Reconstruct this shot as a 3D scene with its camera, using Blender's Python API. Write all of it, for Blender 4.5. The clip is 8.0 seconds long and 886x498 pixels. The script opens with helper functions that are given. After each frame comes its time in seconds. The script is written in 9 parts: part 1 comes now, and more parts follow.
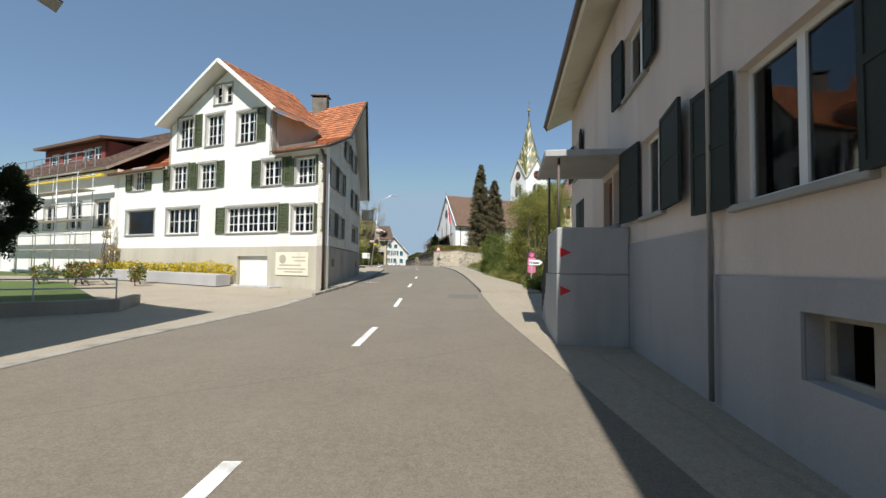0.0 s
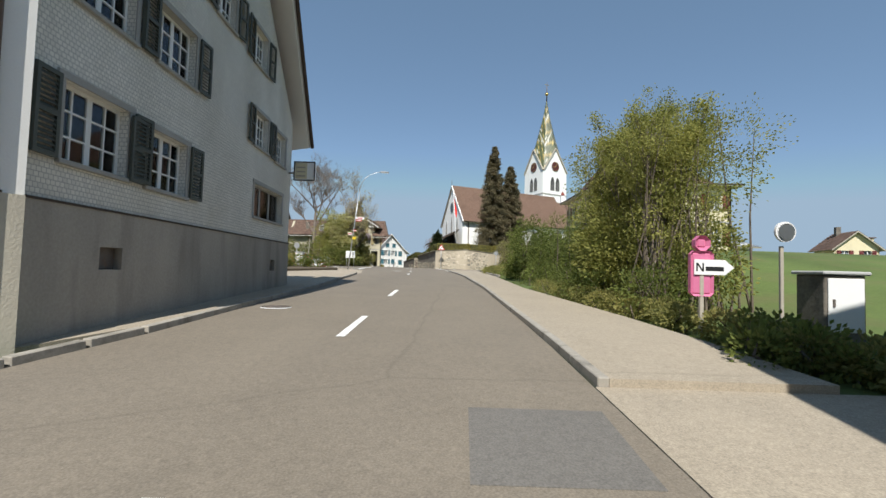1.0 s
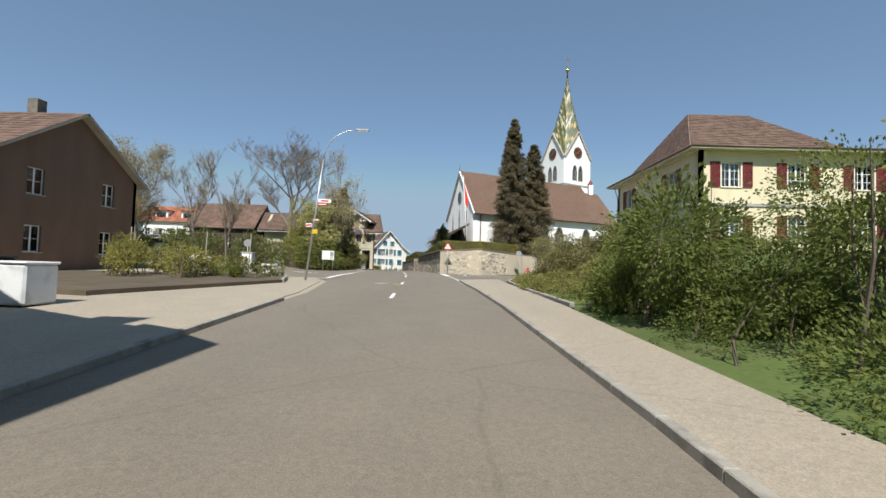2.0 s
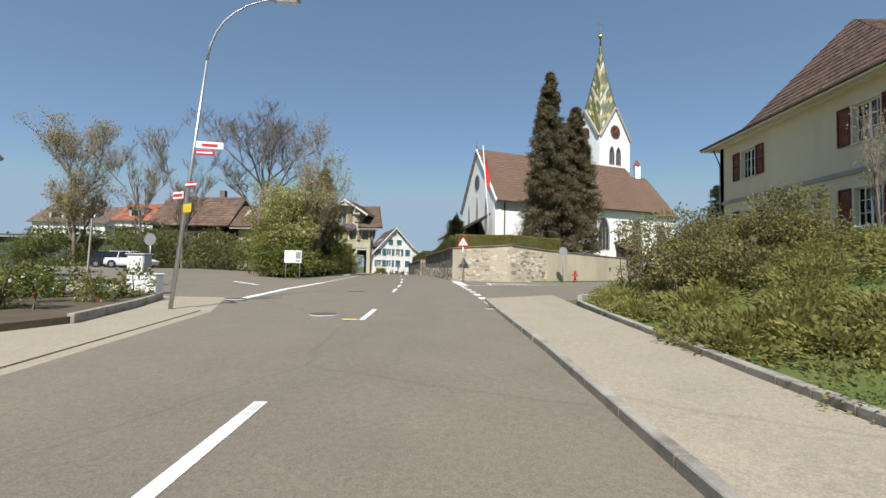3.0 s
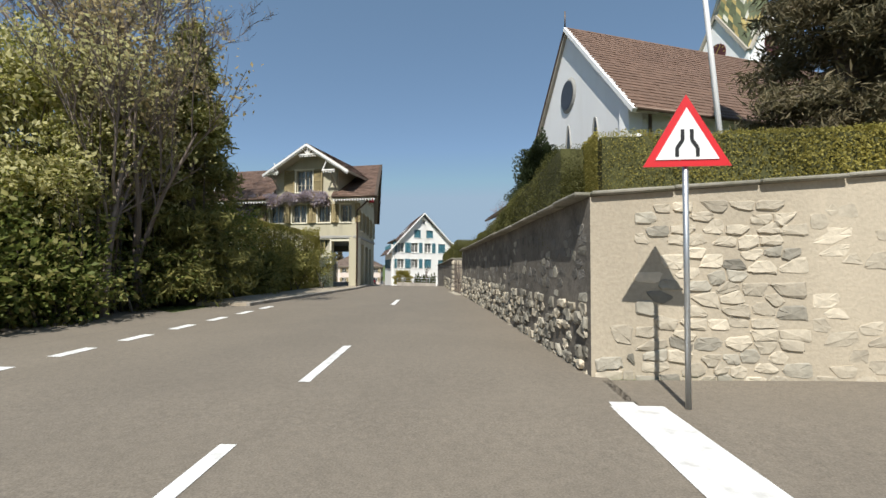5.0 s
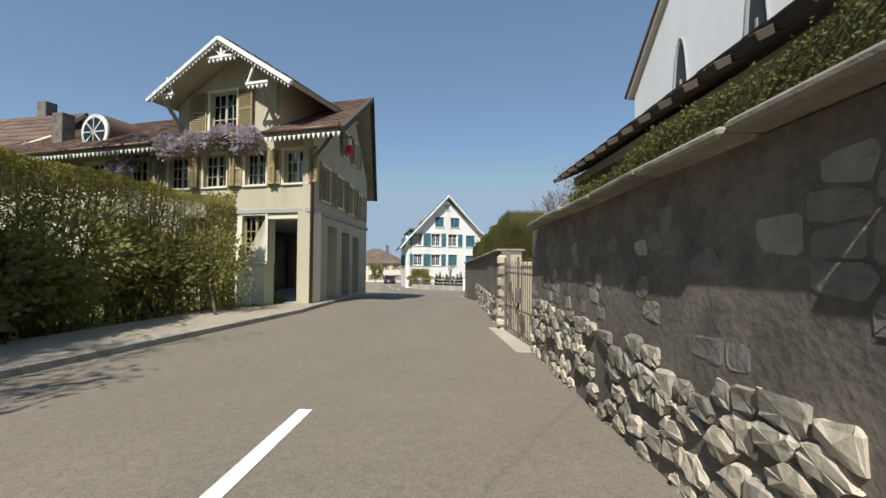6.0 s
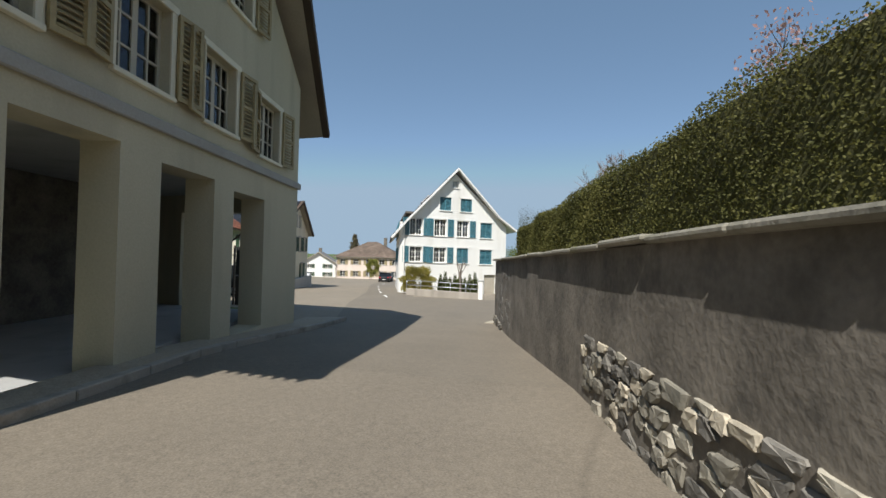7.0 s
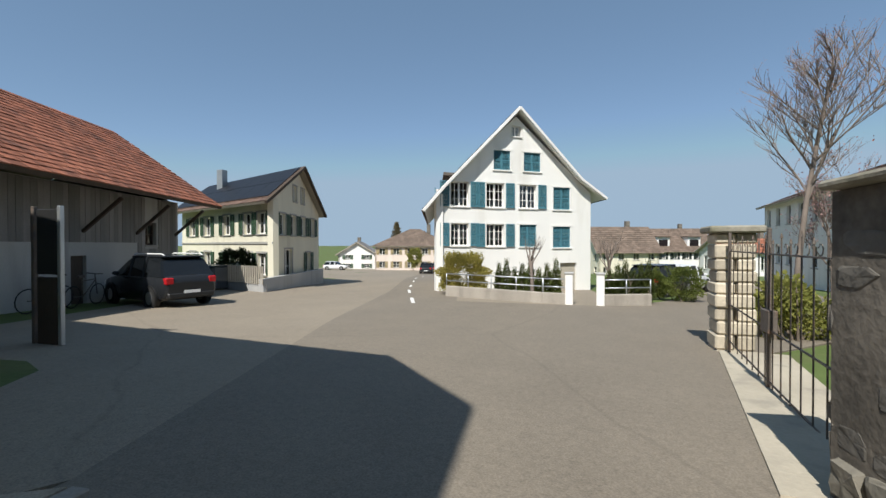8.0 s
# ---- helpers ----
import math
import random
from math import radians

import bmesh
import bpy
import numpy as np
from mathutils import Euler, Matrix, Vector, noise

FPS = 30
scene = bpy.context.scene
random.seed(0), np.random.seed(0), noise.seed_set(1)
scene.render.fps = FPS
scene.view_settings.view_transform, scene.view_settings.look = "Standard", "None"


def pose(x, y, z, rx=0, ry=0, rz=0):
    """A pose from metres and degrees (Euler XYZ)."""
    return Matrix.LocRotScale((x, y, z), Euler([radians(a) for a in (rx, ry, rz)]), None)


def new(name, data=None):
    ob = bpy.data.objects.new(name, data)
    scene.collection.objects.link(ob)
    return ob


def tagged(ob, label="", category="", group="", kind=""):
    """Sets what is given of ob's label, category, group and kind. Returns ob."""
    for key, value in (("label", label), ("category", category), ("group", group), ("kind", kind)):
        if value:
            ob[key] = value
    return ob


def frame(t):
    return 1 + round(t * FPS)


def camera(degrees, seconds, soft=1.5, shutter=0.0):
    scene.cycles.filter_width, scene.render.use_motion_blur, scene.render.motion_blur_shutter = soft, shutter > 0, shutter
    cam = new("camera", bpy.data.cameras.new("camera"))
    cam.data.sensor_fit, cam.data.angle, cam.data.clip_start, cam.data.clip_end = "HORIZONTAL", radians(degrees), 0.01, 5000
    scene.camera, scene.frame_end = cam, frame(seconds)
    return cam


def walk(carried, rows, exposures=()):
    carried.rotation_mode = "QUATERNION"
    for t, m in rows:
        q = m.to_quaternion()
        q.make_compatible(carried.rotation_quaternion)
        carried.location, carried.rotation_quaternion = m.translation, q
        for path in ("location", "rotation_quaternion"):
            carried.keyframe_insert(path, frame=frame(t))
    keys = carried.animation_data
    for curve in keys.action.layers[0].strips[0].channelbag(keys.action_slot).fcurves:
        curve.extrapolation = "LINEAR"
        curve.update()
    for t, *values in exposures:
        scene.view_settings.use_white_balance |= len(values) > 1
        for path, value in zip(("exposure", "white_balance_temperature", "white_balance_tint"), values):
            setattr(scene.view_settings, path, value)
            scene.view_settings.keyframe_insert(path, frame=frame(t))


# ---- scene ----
# camera and its drive through the village
cam = camera(90.2, 8.0)
walk(cam, [
    (0.0, pose(0.00, 0.00, 1.45, 92.31, -0.69, -0.03)),
    (0.5, pose(0.04, 7.06, 1.43, 92.39, -0.46, 0.29)),
    (1.0, pose(0.02, 14.25, 1.56, 92.59, -1.63, 0.47)),
    (1.5, pose(-0.26, 21.15, 1.91, 92.44, -1.87, 0.58)),
    (3.0, pose(-0.57, 40.73, 2.55, 92.33, -1.03, 2.89)),
    (3.5, pose(-0.81, 47.28, 2.57, 92.51, -0.79, 4.07)),
    (4.0, pose(-1.29, 54.27, 2.73, 92.59, -0.12, 5.33)),
    (4.5, pose(-1.79, 60.35, 2.90, 92.36, -0.30, 6.66)),
    (6.0, pose(-4.65, 79.68, 3.08, 91.42, -0.45, 12.23)),
    (6.5, pose(-5.90, 85.46, 2.96, 91.40, -1.45, 12.49)),
    (7.0, pose(-7.47, 91.57, 3.01, 90.87, -1.39, 12.69)),
    (7.5, pose(-8.88, 96.77, 3.02, 89.72, -0.41, 14.77)),
    (8.0, pose(-10.33, 102.05, 2.55, 89.44, 0.08, 18.87)),
])

# sky and sun
SUN_ELEVATION, SUN_X, SUN_Y = radians(50), 0.06, 1.0
world = bpy.data.worlds.new("sky")
scene.world = world
world.use_nodes = True
sky = world.node_tree.nodes.new("ShaderNodeTexSky")
sky.sky_type, sky.sun_disc = "NISHITA", False
sky.sun_elevation, sky.sun_rotation = SUN_ELEVATION, math.atan2(-SUN_X, -SUN_Y)
sky.air_density, sky.dust_density, sky.ozone_density = 1.0, 0.4, 0.6
sky.altitude = 2200
back = world.node_tree.nodes["Background"]
back.inputs["Strength"].default_value = 0.108
haze = world.node_tree.nodes.new("ShaderNodeMix")
haze.data_type, haze.blend_type = "RGBA", "DARKEN"
haze.inputs[0].default_value, haze.inputs[7].default_value = 1.0, (3.2, 4.06, 5.05, 1)
veil = world.node_tree.nodes.new("ShaderNodeMix")
veil.data_type = "RGBA"
veil.inputs[0].default_value, veil.inputs[7].default_value = 0.35, (1.65, 2.8, 3.95, 1)
world.node_tree.links.new(sky.outputs["Color"], haze.inputs[6])
world.node_tree.links.new(haze.outputs[2], veil.inputs[6])
world.node_tree.links.new(veil.outputs[2], back.inputs["Color"])
sun = new("sun", bpy.data.lights.new("sun", "SUN"))
sun.data.energy, sun.data.angle, sun.data.color = 5.0, radians(0.5), (1.0, 0.97, 0.915)
down = Vector((SUN_X * math.cos(SUN_ELEVATION), SUN_Y * math.cos(SUN_ELEVATION), -math.sin(SUN_ELEVATION)))
sun.matrix_basis = Matrix.Translation((0, 0, 60)) @ down.to_track_quat("-Z", "Y").to_matrix().to_4x4()
scene.view_settings.exposure = 0.28

# ---------------------------------------------------------------- materials
def nodes_of(name):
    m = bpy.data.materials.new(name)
    m.use_nodes = True
    return m, m.node_tree, m.node_tree.nodes["Principled BSDF"]


def link(tree, a, b):
    tree.links.new(a, b)


def noise_at(tree, scale, detail=4.0, stretch=(1, 1, 1), uv=False):
    """A noise in real-world metres; uv takes the wall's own coordinates."""
    n = tree.nodes.new("ShaderNodeTexNoise")
    n.inputs["Scale"].default_value, n.inputs["Detail"].default_value = scale, detail
    if uv:
        src = tree.nodes.new("ShaderNodeUVMap").outputs["UV"]
    else:
        src = tree.nodes.new("ShaderNodeNewGeometry").outputs["Position"]
    mp = tree.nodes.new("ShaderNodeMapping")
    mp.inputs["Scale"].default_value = stretch
    link(tree, src, mp.inputs["Vector"])
    link(tree, mp.outputs["Vector"], n.inputs["Vector"])
    return n.outputs["Fac"]


def ramp(tree, fac, stops):
    r = tree.nodes.new("ShaderNodeValToRGB")
    while len(r.color_ramp.elements) < len(stops):
        r.color_ramp.elements.new(0.5)
    for e, (at, c) in zip(r.color_ramp.elements, stops):
        e.position, e.color = at, (*c, 1)
    link(tree, fac, r.inputs["Fac"])
    return r.outputs["Color"]


def mix(tree, fac, a, b, kind="MIX"):
    n = tree.nodes.new("ShaderNodeMix")
    n.data_type, n.blend_type = "RGBA", kind
    for sock, v in ((n.inputs[0], fac), (n.inputs[6], a), (n.inputs[7], b)):
        if isinstance(v, (int, float)):
            sock.default_value = v
        elif isinstance(v, tuple):
            sock.default_value = (*v, 1)
        else:
            link(tree, v, sock)
    return n.outputs[2]


def bump(tree, bsdf, fac, strength, distance=0.01, before=None):
    b = tree.nodes.new("ShaderNodeBump")
    b.inputs["Strength"].default_value, b.inputs["Distance"].default_value = strength, distance
    link(tree, fac, b.inputs["Height"])
    if before is not None:
        link(tree, before, b.inputs["Normal"])
    link(tree, b.outputs["Normal"], bsdf.inputs["Normal"])
    return b.outputs["Normal"]


def dim(c, k):
    return tuple(v * k for v in c)


def surface(name, base, rough=0.8, coarse=0.7, fine=14.0, spread=0.25, stain=None, relief=0.25, metal=0.0, piece=0.0, streak=False, spec=0.4):
    """A weathered surface: broad tone, fine grain, stains and relief; piece varies each island."""
    m, t, b = nodes_of(name)
    n1 = noise_at(t, coarse, 3.0, (1, 1, 0.25) if streak else (1, 1, 1))
    n2 = noise_at(t, fine, 6.0)
    col = ramp(t, n1, [(0.3, dim(base, 1 - spread)), (0.7, dim(base, 1 + spread * 0.5))])
    col = mix(t, 0.35, col, ramp(t, n2, [(0.3, dim(base, 1 - spread)), (0.72, dim(base, 1 + spread * 0.6))]))
    if stain:
        n3 = noise_at(t, coarse * 2.3, 5.0, (1, 1, 0.2) if streak else (1, 1, 1))
        col = mix(t, ramp(t, n3, [(0.52, (0, 0, 0)), (0.75, (0.75, 0.75, 0.75))]), col, stain)
    if piece:
        rnd = t.nodes.new("ShaderNodeNewGeometry").outputs["Random Per Island"]
        obj = t.nodes.new("ShaderNodeObjectInfo").outputs["Random"]
        both = t.nodes.new("ShaderNodeMath")
        both.operation = "ADD"
        link(t, rnd, both.inputs[0])
        link(t, obj, both.inputs[1])
        wrap = t.nodes.new("ShaderNodeMath")
        wrap.operation = "FRACT"
        link(t, both.outputs[0], wrap.inputs[0])
        col = mix(t, 1.0, col, ramp(t, wrap.outputs[0], [(0.0, (1 - piece,) * 3), (1.0, (1 + piece * 0.6,) * 3)]), "MULTIPLY")
    link(t, col, b.inputs["Base Color"])
    b.inputs["Roughness"].default_value, b.inputs["Metallic"].default_value = rough, metal
    b.inputs["Specular IOR Level"].default_value = spec
    if relief:
        bump(t, b, n2, relief, 0.02)
    return m


def leaf(name, a, c, through_light=0.35):
    """Leaves: tone by leaf, light passes through."""
    m, t, b = nodes_of(name)
    rnd = t.nodes.new("ShaderNodeNewGeometry").outputs["Random Per Island"]
    col = ramp(t, rnd, [(0.0, a), (1.0, c)])
    col = mix(t, 0.5, col, ramp(t, noise_at(t, 0.9, 2.0), [(0.3, dim(a, 0.8)), (0.7, dim(c, 1.1))]))
    link(t, col, b.inputs["Base Color"])
    b.inputs["Roughness"].default_value, b.inputs["Specular IOR Level"].default_value = 0.6, 0.25
    tr = t.nodes.new("ShaderNodeBsdfTranslucent")
    link(t, col, tr.inputs["Color"])
    add = t.nodes.new("ShaderNodeMixShader")
    add.inputs[0].default_value = through_light
    link(t, b.outputs[0], add.inputs[1])
    link(t, tr.outputs[0], add.inputs[2])
    link(t, add.outputs[0], t.nodes["Material Output"].inputs["Surface"])
    return m


def glass(name, tint=(0.75, 0.8, 0.82)):
    m, t, b = nodes_of(name)
    clear = t.nodes.new("ShaderNodeBsdfTransparent")
    clear.inputs["Color"].default_value = (*tint, 1)
    gloss = t.nodes.new("ShaderNodeBsdfGlossy")
    gloss.inputs["Roughness"].default_value = 0.03
    fres = t.nodes.new("ShaderNodeFresnel")
    fres.inputs["IOR"].default_value = 1.6
    both = t.nodes.new("ShaderNodeMixShader")
    link(t, fres.outputs[0], both.inputs[0])
    link(t, clear.outputs[0], both.inputs[1])
    link(t, gloss.outputs[0], both.inputs[2])
    link(t, both.outputs[0], t.nodes["Material Output"].inputs["Surface"])
    return m


def shingled(name, base, gap, w, h, relief=0.6):
    """Rows of small shingles or tiles on a wall, in the wall's own metres."""
    m, t, b = nodes_of(name)
    br = t.nodes.new("ShaderNodeTexBrick")
    link(t, t.nodes.new("ShaderNodeUVMap").outputs["UV"], br.inputs["Vector"])
    br.inputs["Scale"].default_value, br.inputs["Brick Width"].default_value, br.inputs["Row Height"].default_value = 1.0, w, h
    br.inputs["Mortar Size"].default_value, br.inputs["Mortar Smooth"].default_value = h * 0.1, 0.3
    br.inputs["Color1"].default_value, br.inputs["Color2"].default_value = (*base, 1), (*dim(base, 0.86), 1)
    br.inputs["Mortar"].default_value = (*gap, 1)
    n = noise_at(t, 0.8, 4.0, (1, 1, 0.4))
    col = mix(t, 1.0, br.outputs["Color"], ramp(t, n, [(0.3, (0.82, 0.81, 0.78)), (0.65, (1, 1, 1))]), "MULTIPLY")
    link(t, col, b.inputs["Base Color"])
    b.inputs["Roughness"].default_value = 0.75
    inv = t.nodes.new("ShaderNodeMath")
    inv.operation = "SUBTRACT"
    inv.inputs[0].default_value = 1.0
    link(t, br.outputs["Fac"], inv.inputs[1])
    bump(t, b, inv.outputs[0], relief, 0.01)
    return m


def asphalt_like(name, base, crack=True):
    m, t, b = nodes_of(name)
    broad = noise_at(t, 0.16, 4.0, (1, 0.35, 1))
    grit = noise_at(t, 60.0, 3.0)
    patch = noise_at(t, 0.9, 5.0)
    col = ramp(t, broad, [(0.3, dim(base, 0.78)), (0.7, dim(base, 1.18))])
    speck = noise_at(t, 14.0, 6.0)
    track = noise_at(t, 0.7, 3.0, (1, 0.05, 1))
    col = mix(t, 0.4, col, ramp(t, patch, [(0.35, dim(base, 0.66)), (0.65, dim(base, 1.3))]))
    col = mix(t, 0.3, col, ramp(t, track, [(0.35, dim(base, 0.78)), (0.65, (base[0] * 1.25, base[1] * 1.22, base[2] * 1.15))]))
    col = mix(t, 0.3, col, ramp(t, speck, [(0.35, dim(base, 0.62)), (0.62, dim(base, 1.35))]))
    col = mix(t, 0.35, col, ramp(t, grit, [(0.3, dim(base, 0.4)), (0.7, dim(base, 1.7))]))
    if crack:
        v = t.nodes.new("ShaderNodeTexVoronoi")
        v.feature = "DISTANCE_TO_EDGE"
        v.inputs["Scale"].default_value = 0.09
        warp = t.nodes.new("ShaderNodeTexNoise")
        warp.inputs["Scale"].default_value = 0.8
        pos = t.nodes.new("ShaderNodeNewGeometry").outputs["Position"]
        link(t, pos, warp.inputs["Vector"])
        moved = mix(t, 0.35, pos, warp.outputs["Color"], "ADD")
        link(t, moved, v.inputs["Vector"])
        line_fac = ramp(t, v.outputs["Distance"], [(0.0, (0.2, 0.2, 0.2)), (0.0016, (0, 0, 0))])
        col = mix(t, line_fac, col, dim(base, 0.3))
    link(t, col, b.inputs["Base Color"])
    b.inputs["Roughness"].default_value = 0.85
    bump(t, b, grit, 0.35, 0.006)
    return m


ASPHALT = asphalt_like("asphalt", (0.185, 0.157, 0.120))
DARK_PATCH = asphalt_like("patched_asphalt", (0.14, 0.13, 0.115), False)
PALE_ASPHALT = asphalt_like("pale_asphalt", (0.24, 0.202, 0.152))
PAVING = asphalt_like("pavement_asphalt", (0.335, 0.285, 0.215))
KERB = surface("kerb_granite", (0.36, 0.33, 0.28), 0.85, 1.5, 40, 0.3, (0.12, 0.11, 0.09))
ROAD_PAINT = surface("road_paint", (0.78, 0.77, 0.73), 0.7, 2.0, 30, 0.15, (0.35, 0.33, 0.3))
YELLOW_PAINT = surface("yellow_road_paint", (0.75, 0.58, 0.1), 0.7, 2.0, 30, 0.15)
GRASS = surface("meadow_ground", (0.10, 0.14, 0.035), 0.95, 0.25, 9, 0.4, (0.13, 0.12, 0.05), 0.5)
SOIL = surface("garden_soil", (0.11, 0.085, 0.055), 0.95, 1.0, 18, 0.4, None, 0.6)
WHITE_RENDER = surface("white_render", (0.80, 0.79, 0.75), 0.85, 0.5, 45, 0.06, (0.66, 0.64, 0.58), 0.15, streak=True)
BEIGE_PLINTH = surface("beige_plinth", (0.50, 0.46, 0.37), 0.9, 0.7, 30, 0.15, (0.36, 0.33, 0.27), 0.3, streak=True)
GREY_PLINTH = surface("grey_plinth", (0.40, 0.39, 0.385), 0.9, 0.7, 30, 0.13, (0.32, 0.31, 0.30), 0.3, streak=True)
PINK_RENDER = surface("pink_beige_render", (0.80, 0.655, 0.535), 0.88, 0.6, 35, 0.1, (0.58, 0.48, 0.40), 0.25, streak=True)
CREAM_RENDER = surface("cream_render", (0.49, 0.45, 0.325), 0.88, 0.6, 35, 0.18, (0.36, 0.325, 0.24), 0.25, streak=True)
CHURCH_WHITE = surface("white_limewash", (0.90, 0.89, 0.86), 0.85, 0.5, 45, 0.05, (0.80, 0.785, 0.74), 0.12, streak=True)
PALE_CREAM = surface("pale_cream_render", (0.72, 0.68, 0.54), 0.88, 0.6, 35, 0.1, (0.55, 0.51, 0.4), 0.2, streak=True)
PINK_RENDER = surface("pale_pinkish_render", (0.70, 0.60, 0.52), 0.88, 0.6, 35, 0.1, (0.55, 0.47, 0.41), 0.2, streak=True)
YELLOW_RENDER = surface("pale_yellow_render", (0.70, 0.62, 0.42), 0.88, 0.5, 35, 0.08, (0.6, 0.52, 0.36), 0.2, streak=True)
# Darker than the grime alone: shade on the street walls is in the base.
DIRTY_SHADED_RENDER = surface("dirty_shaded_render", (0.19, 0.168, 0.138), 0.92, 1.6, 18, 0.55, (0.075, 0.068, 0.058), 0.4)
PALE_PLASTER = surface("churchyard_plaster", (0.47, 0.405, 0.305), 0.92, 0.7, 22, 0.25, (0.30, 0.27, 0.22), 0.4, streak=True)
CONCRETE = surface("concrete", (0.42, 0.42, 0.41), 0.88, 0.8, 30, 0.12, (0.3, 0.3, 0.29), 0.3, streak=True)
DIRTY_PLINTH = surface("stained_grey_plinth", (0.37, 0.335, 0.285), 0.92, 0.9, 25, 0.3, (0.2, 0.18, 0.155), 0.35, streak=True)
SHINGLE = shingled("white_shingles", (0.79, 0.76, 0.68), (0.46, 0.45, 0.41), 0.075, 0.07)
BARN_WALL = surface("grey_barn_render", (0.42, 0.42, 0.40), 0.9, 0.5, 25, 0.18, (0.28, 0.27, 0.26), 0.3, streak=True)
RED_WOOD = surface("dark_red_boards", (0.23, 0.06, 0.045), 0.75, 0.8, 20, 0.25, None, 0.2, streak=True)
ORANGE_TILE = surface("orange_roof_tiles", (0.46, 0.17, 0.075), 0.8, 0.7, 20, 0.25, (0.3, 0.13, 0.07), 0.3, piece=0.3)
BROWN_BOARDS = surface("brown_timber_boards", (0.17, 0.105, 0.07), 0.85, 0.8, 20, 0.25, None, 0.25, streak=True)
GREY_ROOF = surface("grey_roof_sheets", (0.24, 0.23, 0.22), 0.8, 0.7, 20, 0.2, None, 0.2)
BROWN_TILE = surface("brown_roof_tiles", (0.155, 0.097, 0.07), 0.85, 0.7, 20, 0.25, (0.11, 0.07, 0.05), 0.3, piece=0.3)
OLD_TILE = surface("old_brown_roof_tiles", (0.17, 0.125, 0.095), 0.85, 0.7, 20, 0.25, (0.12, 0.095, 0.075), 0.3, piece=0.3)
CHURCH_TILE = surface("church_roof_tiles", (0.17, 0.105, 0.073), 0.85, 0.4, 15, 0.15, (0.165, 0.10, 0.07), 0.25, piece=0.13)
BARN_TILE = surface("old_red_roof_tiles", (0.34, 0.125, 0.07), 0.85, 0.6, 20, 0.3, (0.15, 0.08, 0.06), 0.3, piece=0.4)
SPIRE_GREEN = surface("glazed_green_tiles", (0.10, 0.115, 0.055), 0.35, 1.0, 12, 0.3, None, 0.2, piece=0.4)
SPIRE_YELLOW = surface("glazed_yellow_tiles", (0.36, 0.28, 0.10), 0.35, 1.0, 12, 0.25, None, 0.2, piece=0.35)
SPIRE_WHITE = surface("glazed_white_tiles", (0.45, 0.44, 0.36), 0.35, 1.0, 12, 0.2, None, 0.2, piece=0.3)
DARK_WOOD = surface("dark_weathered_wood", (0.075, 0.055, 0.04), 0.8, 1.2, 25, 0.3, None, 0.35, streak=True)
GREEN_HALL = surface("dark_green_cladding", (0.06, 0.075, 0.06), 0.8, 0.6, 20, 0.25, None, 0.2, streak=True)
WEATHERED = surface("weathered_barn_boards", (0.25, 0.24, 0.225), 0.9, 0.9, 25, 0.3, (0.15, 0.14, 0.13), 0.4, piece=0.25, streak=True)
GREY_WOOD = surface("grey_soffit_boards", (0.42, 0.38, 0.31), 0.8, 1.0, 25, 0.2, None, 0.3)
OLD_CASEMENT = surface("dull_cream_casement_paint", (0.46, 0.42, 0.33), 0.6, 1.0, 30, 0.12, None, 0.1)
WHITE_WOOD = surface("white_painted_wood", (0.78, 0.77, 0.73), 0.55, 1.0, 30, 0.06, None, 0.1)
OLIVE_SHUTTER = surface("olive_green_shutter_paint", (0.085, 0.105, 0.052), 0.55, 2.0, 30, 0.2, (0.07, 0.08, 0.045), 0.15)
TEAL_SHUTTER = surface("teal_shutter_paint", (0.065, 0.19, 0.235), 0.5, 2.0, 30, 0.15, None, 0.1)
DARK_SHUTTER = surface("blackish_green_shutter_paint", (0.022, 0.03, 0.025), 0.75, 2.0, 30, 0.2, None, 0.15)
RED_SHUTTER = surface("dark_red_shutter_paint", (0.17, 0.025, 0.03), 0.5, 2.0, 30, 0.2, None, 0.1)
TAN_SHUTTER = surface("tan_shutter_paint", (0.36, 0.29, 0.15), 0.6, 2.0, 30, 0.25, (0.22, 0.17, 0.09), 0.2)
# Greyer, darker copy of the olive paint; holds the shade on the street gable.
SHADED_SHUTTER = surface("shaded_olive_shutter_paint", (0.075, 0.083, 0.068), 0.6, 2.0, 30, 0.2, None, 0.15)
GREEN_SHUTTER = surface("dark_green_shutter_paint", (0.045, 0.09, 0.05), 0.5, 2.0, 30, 0.2, None, 0.15)
STONE_TRIM = surface("grey_stone_trim", (0.36, 0.35, 0.32), 0.85, 1.2, 35, 0.2, None, 0.3)
PANE = glass("window_glass")
CURTAIN = surface("white_curtain", (0.72, 0.72, 0.70), 0.9, 4.0, 30, 0.12, None, 0.1)
# Low base puts the dimness of rooms behind glass into the slab colour.
ROOM = surface("dimmed_room_floor", (0.16, 0.14, 0.12), 0.9, 1.0, 10, 0.2, None, 0)
STONE = surface("field_stone", (0.36, 0.33, 0.265), 0.9, 1.6, 12, 0.35, (0.2, 0.19, 0.15), 0.7, piece=0.45)
COPING = surface("mossy_coping_stone", (0.27, 0.25, 0.20), 0.92, 1.0, 18, 0.35, (0.12, 0.12, 0.06), 0.6, piece=0.2)
DARK_STONE = surface("shaded_weathered_stone", (0.20, 0.185, 0.16), 0.92, 1.6, 14, 0.35, (0.11, 0.1, 0.085), 0.6, piece=0.4)
PALE_STONE = surface("pale_field_stone", (0.54, 0.475, 0.365), 0.9, 1.8, 14, 0.3, (0.38, 0.335, 0.26), 0.6, piece=0.28)
STEP_STONE = surface("sandstone_steps", (0.45, 0.40, 0.31), 0.88, 1.0, 25, 0.2, (0.25, 0.23, 0.19), 0.4)
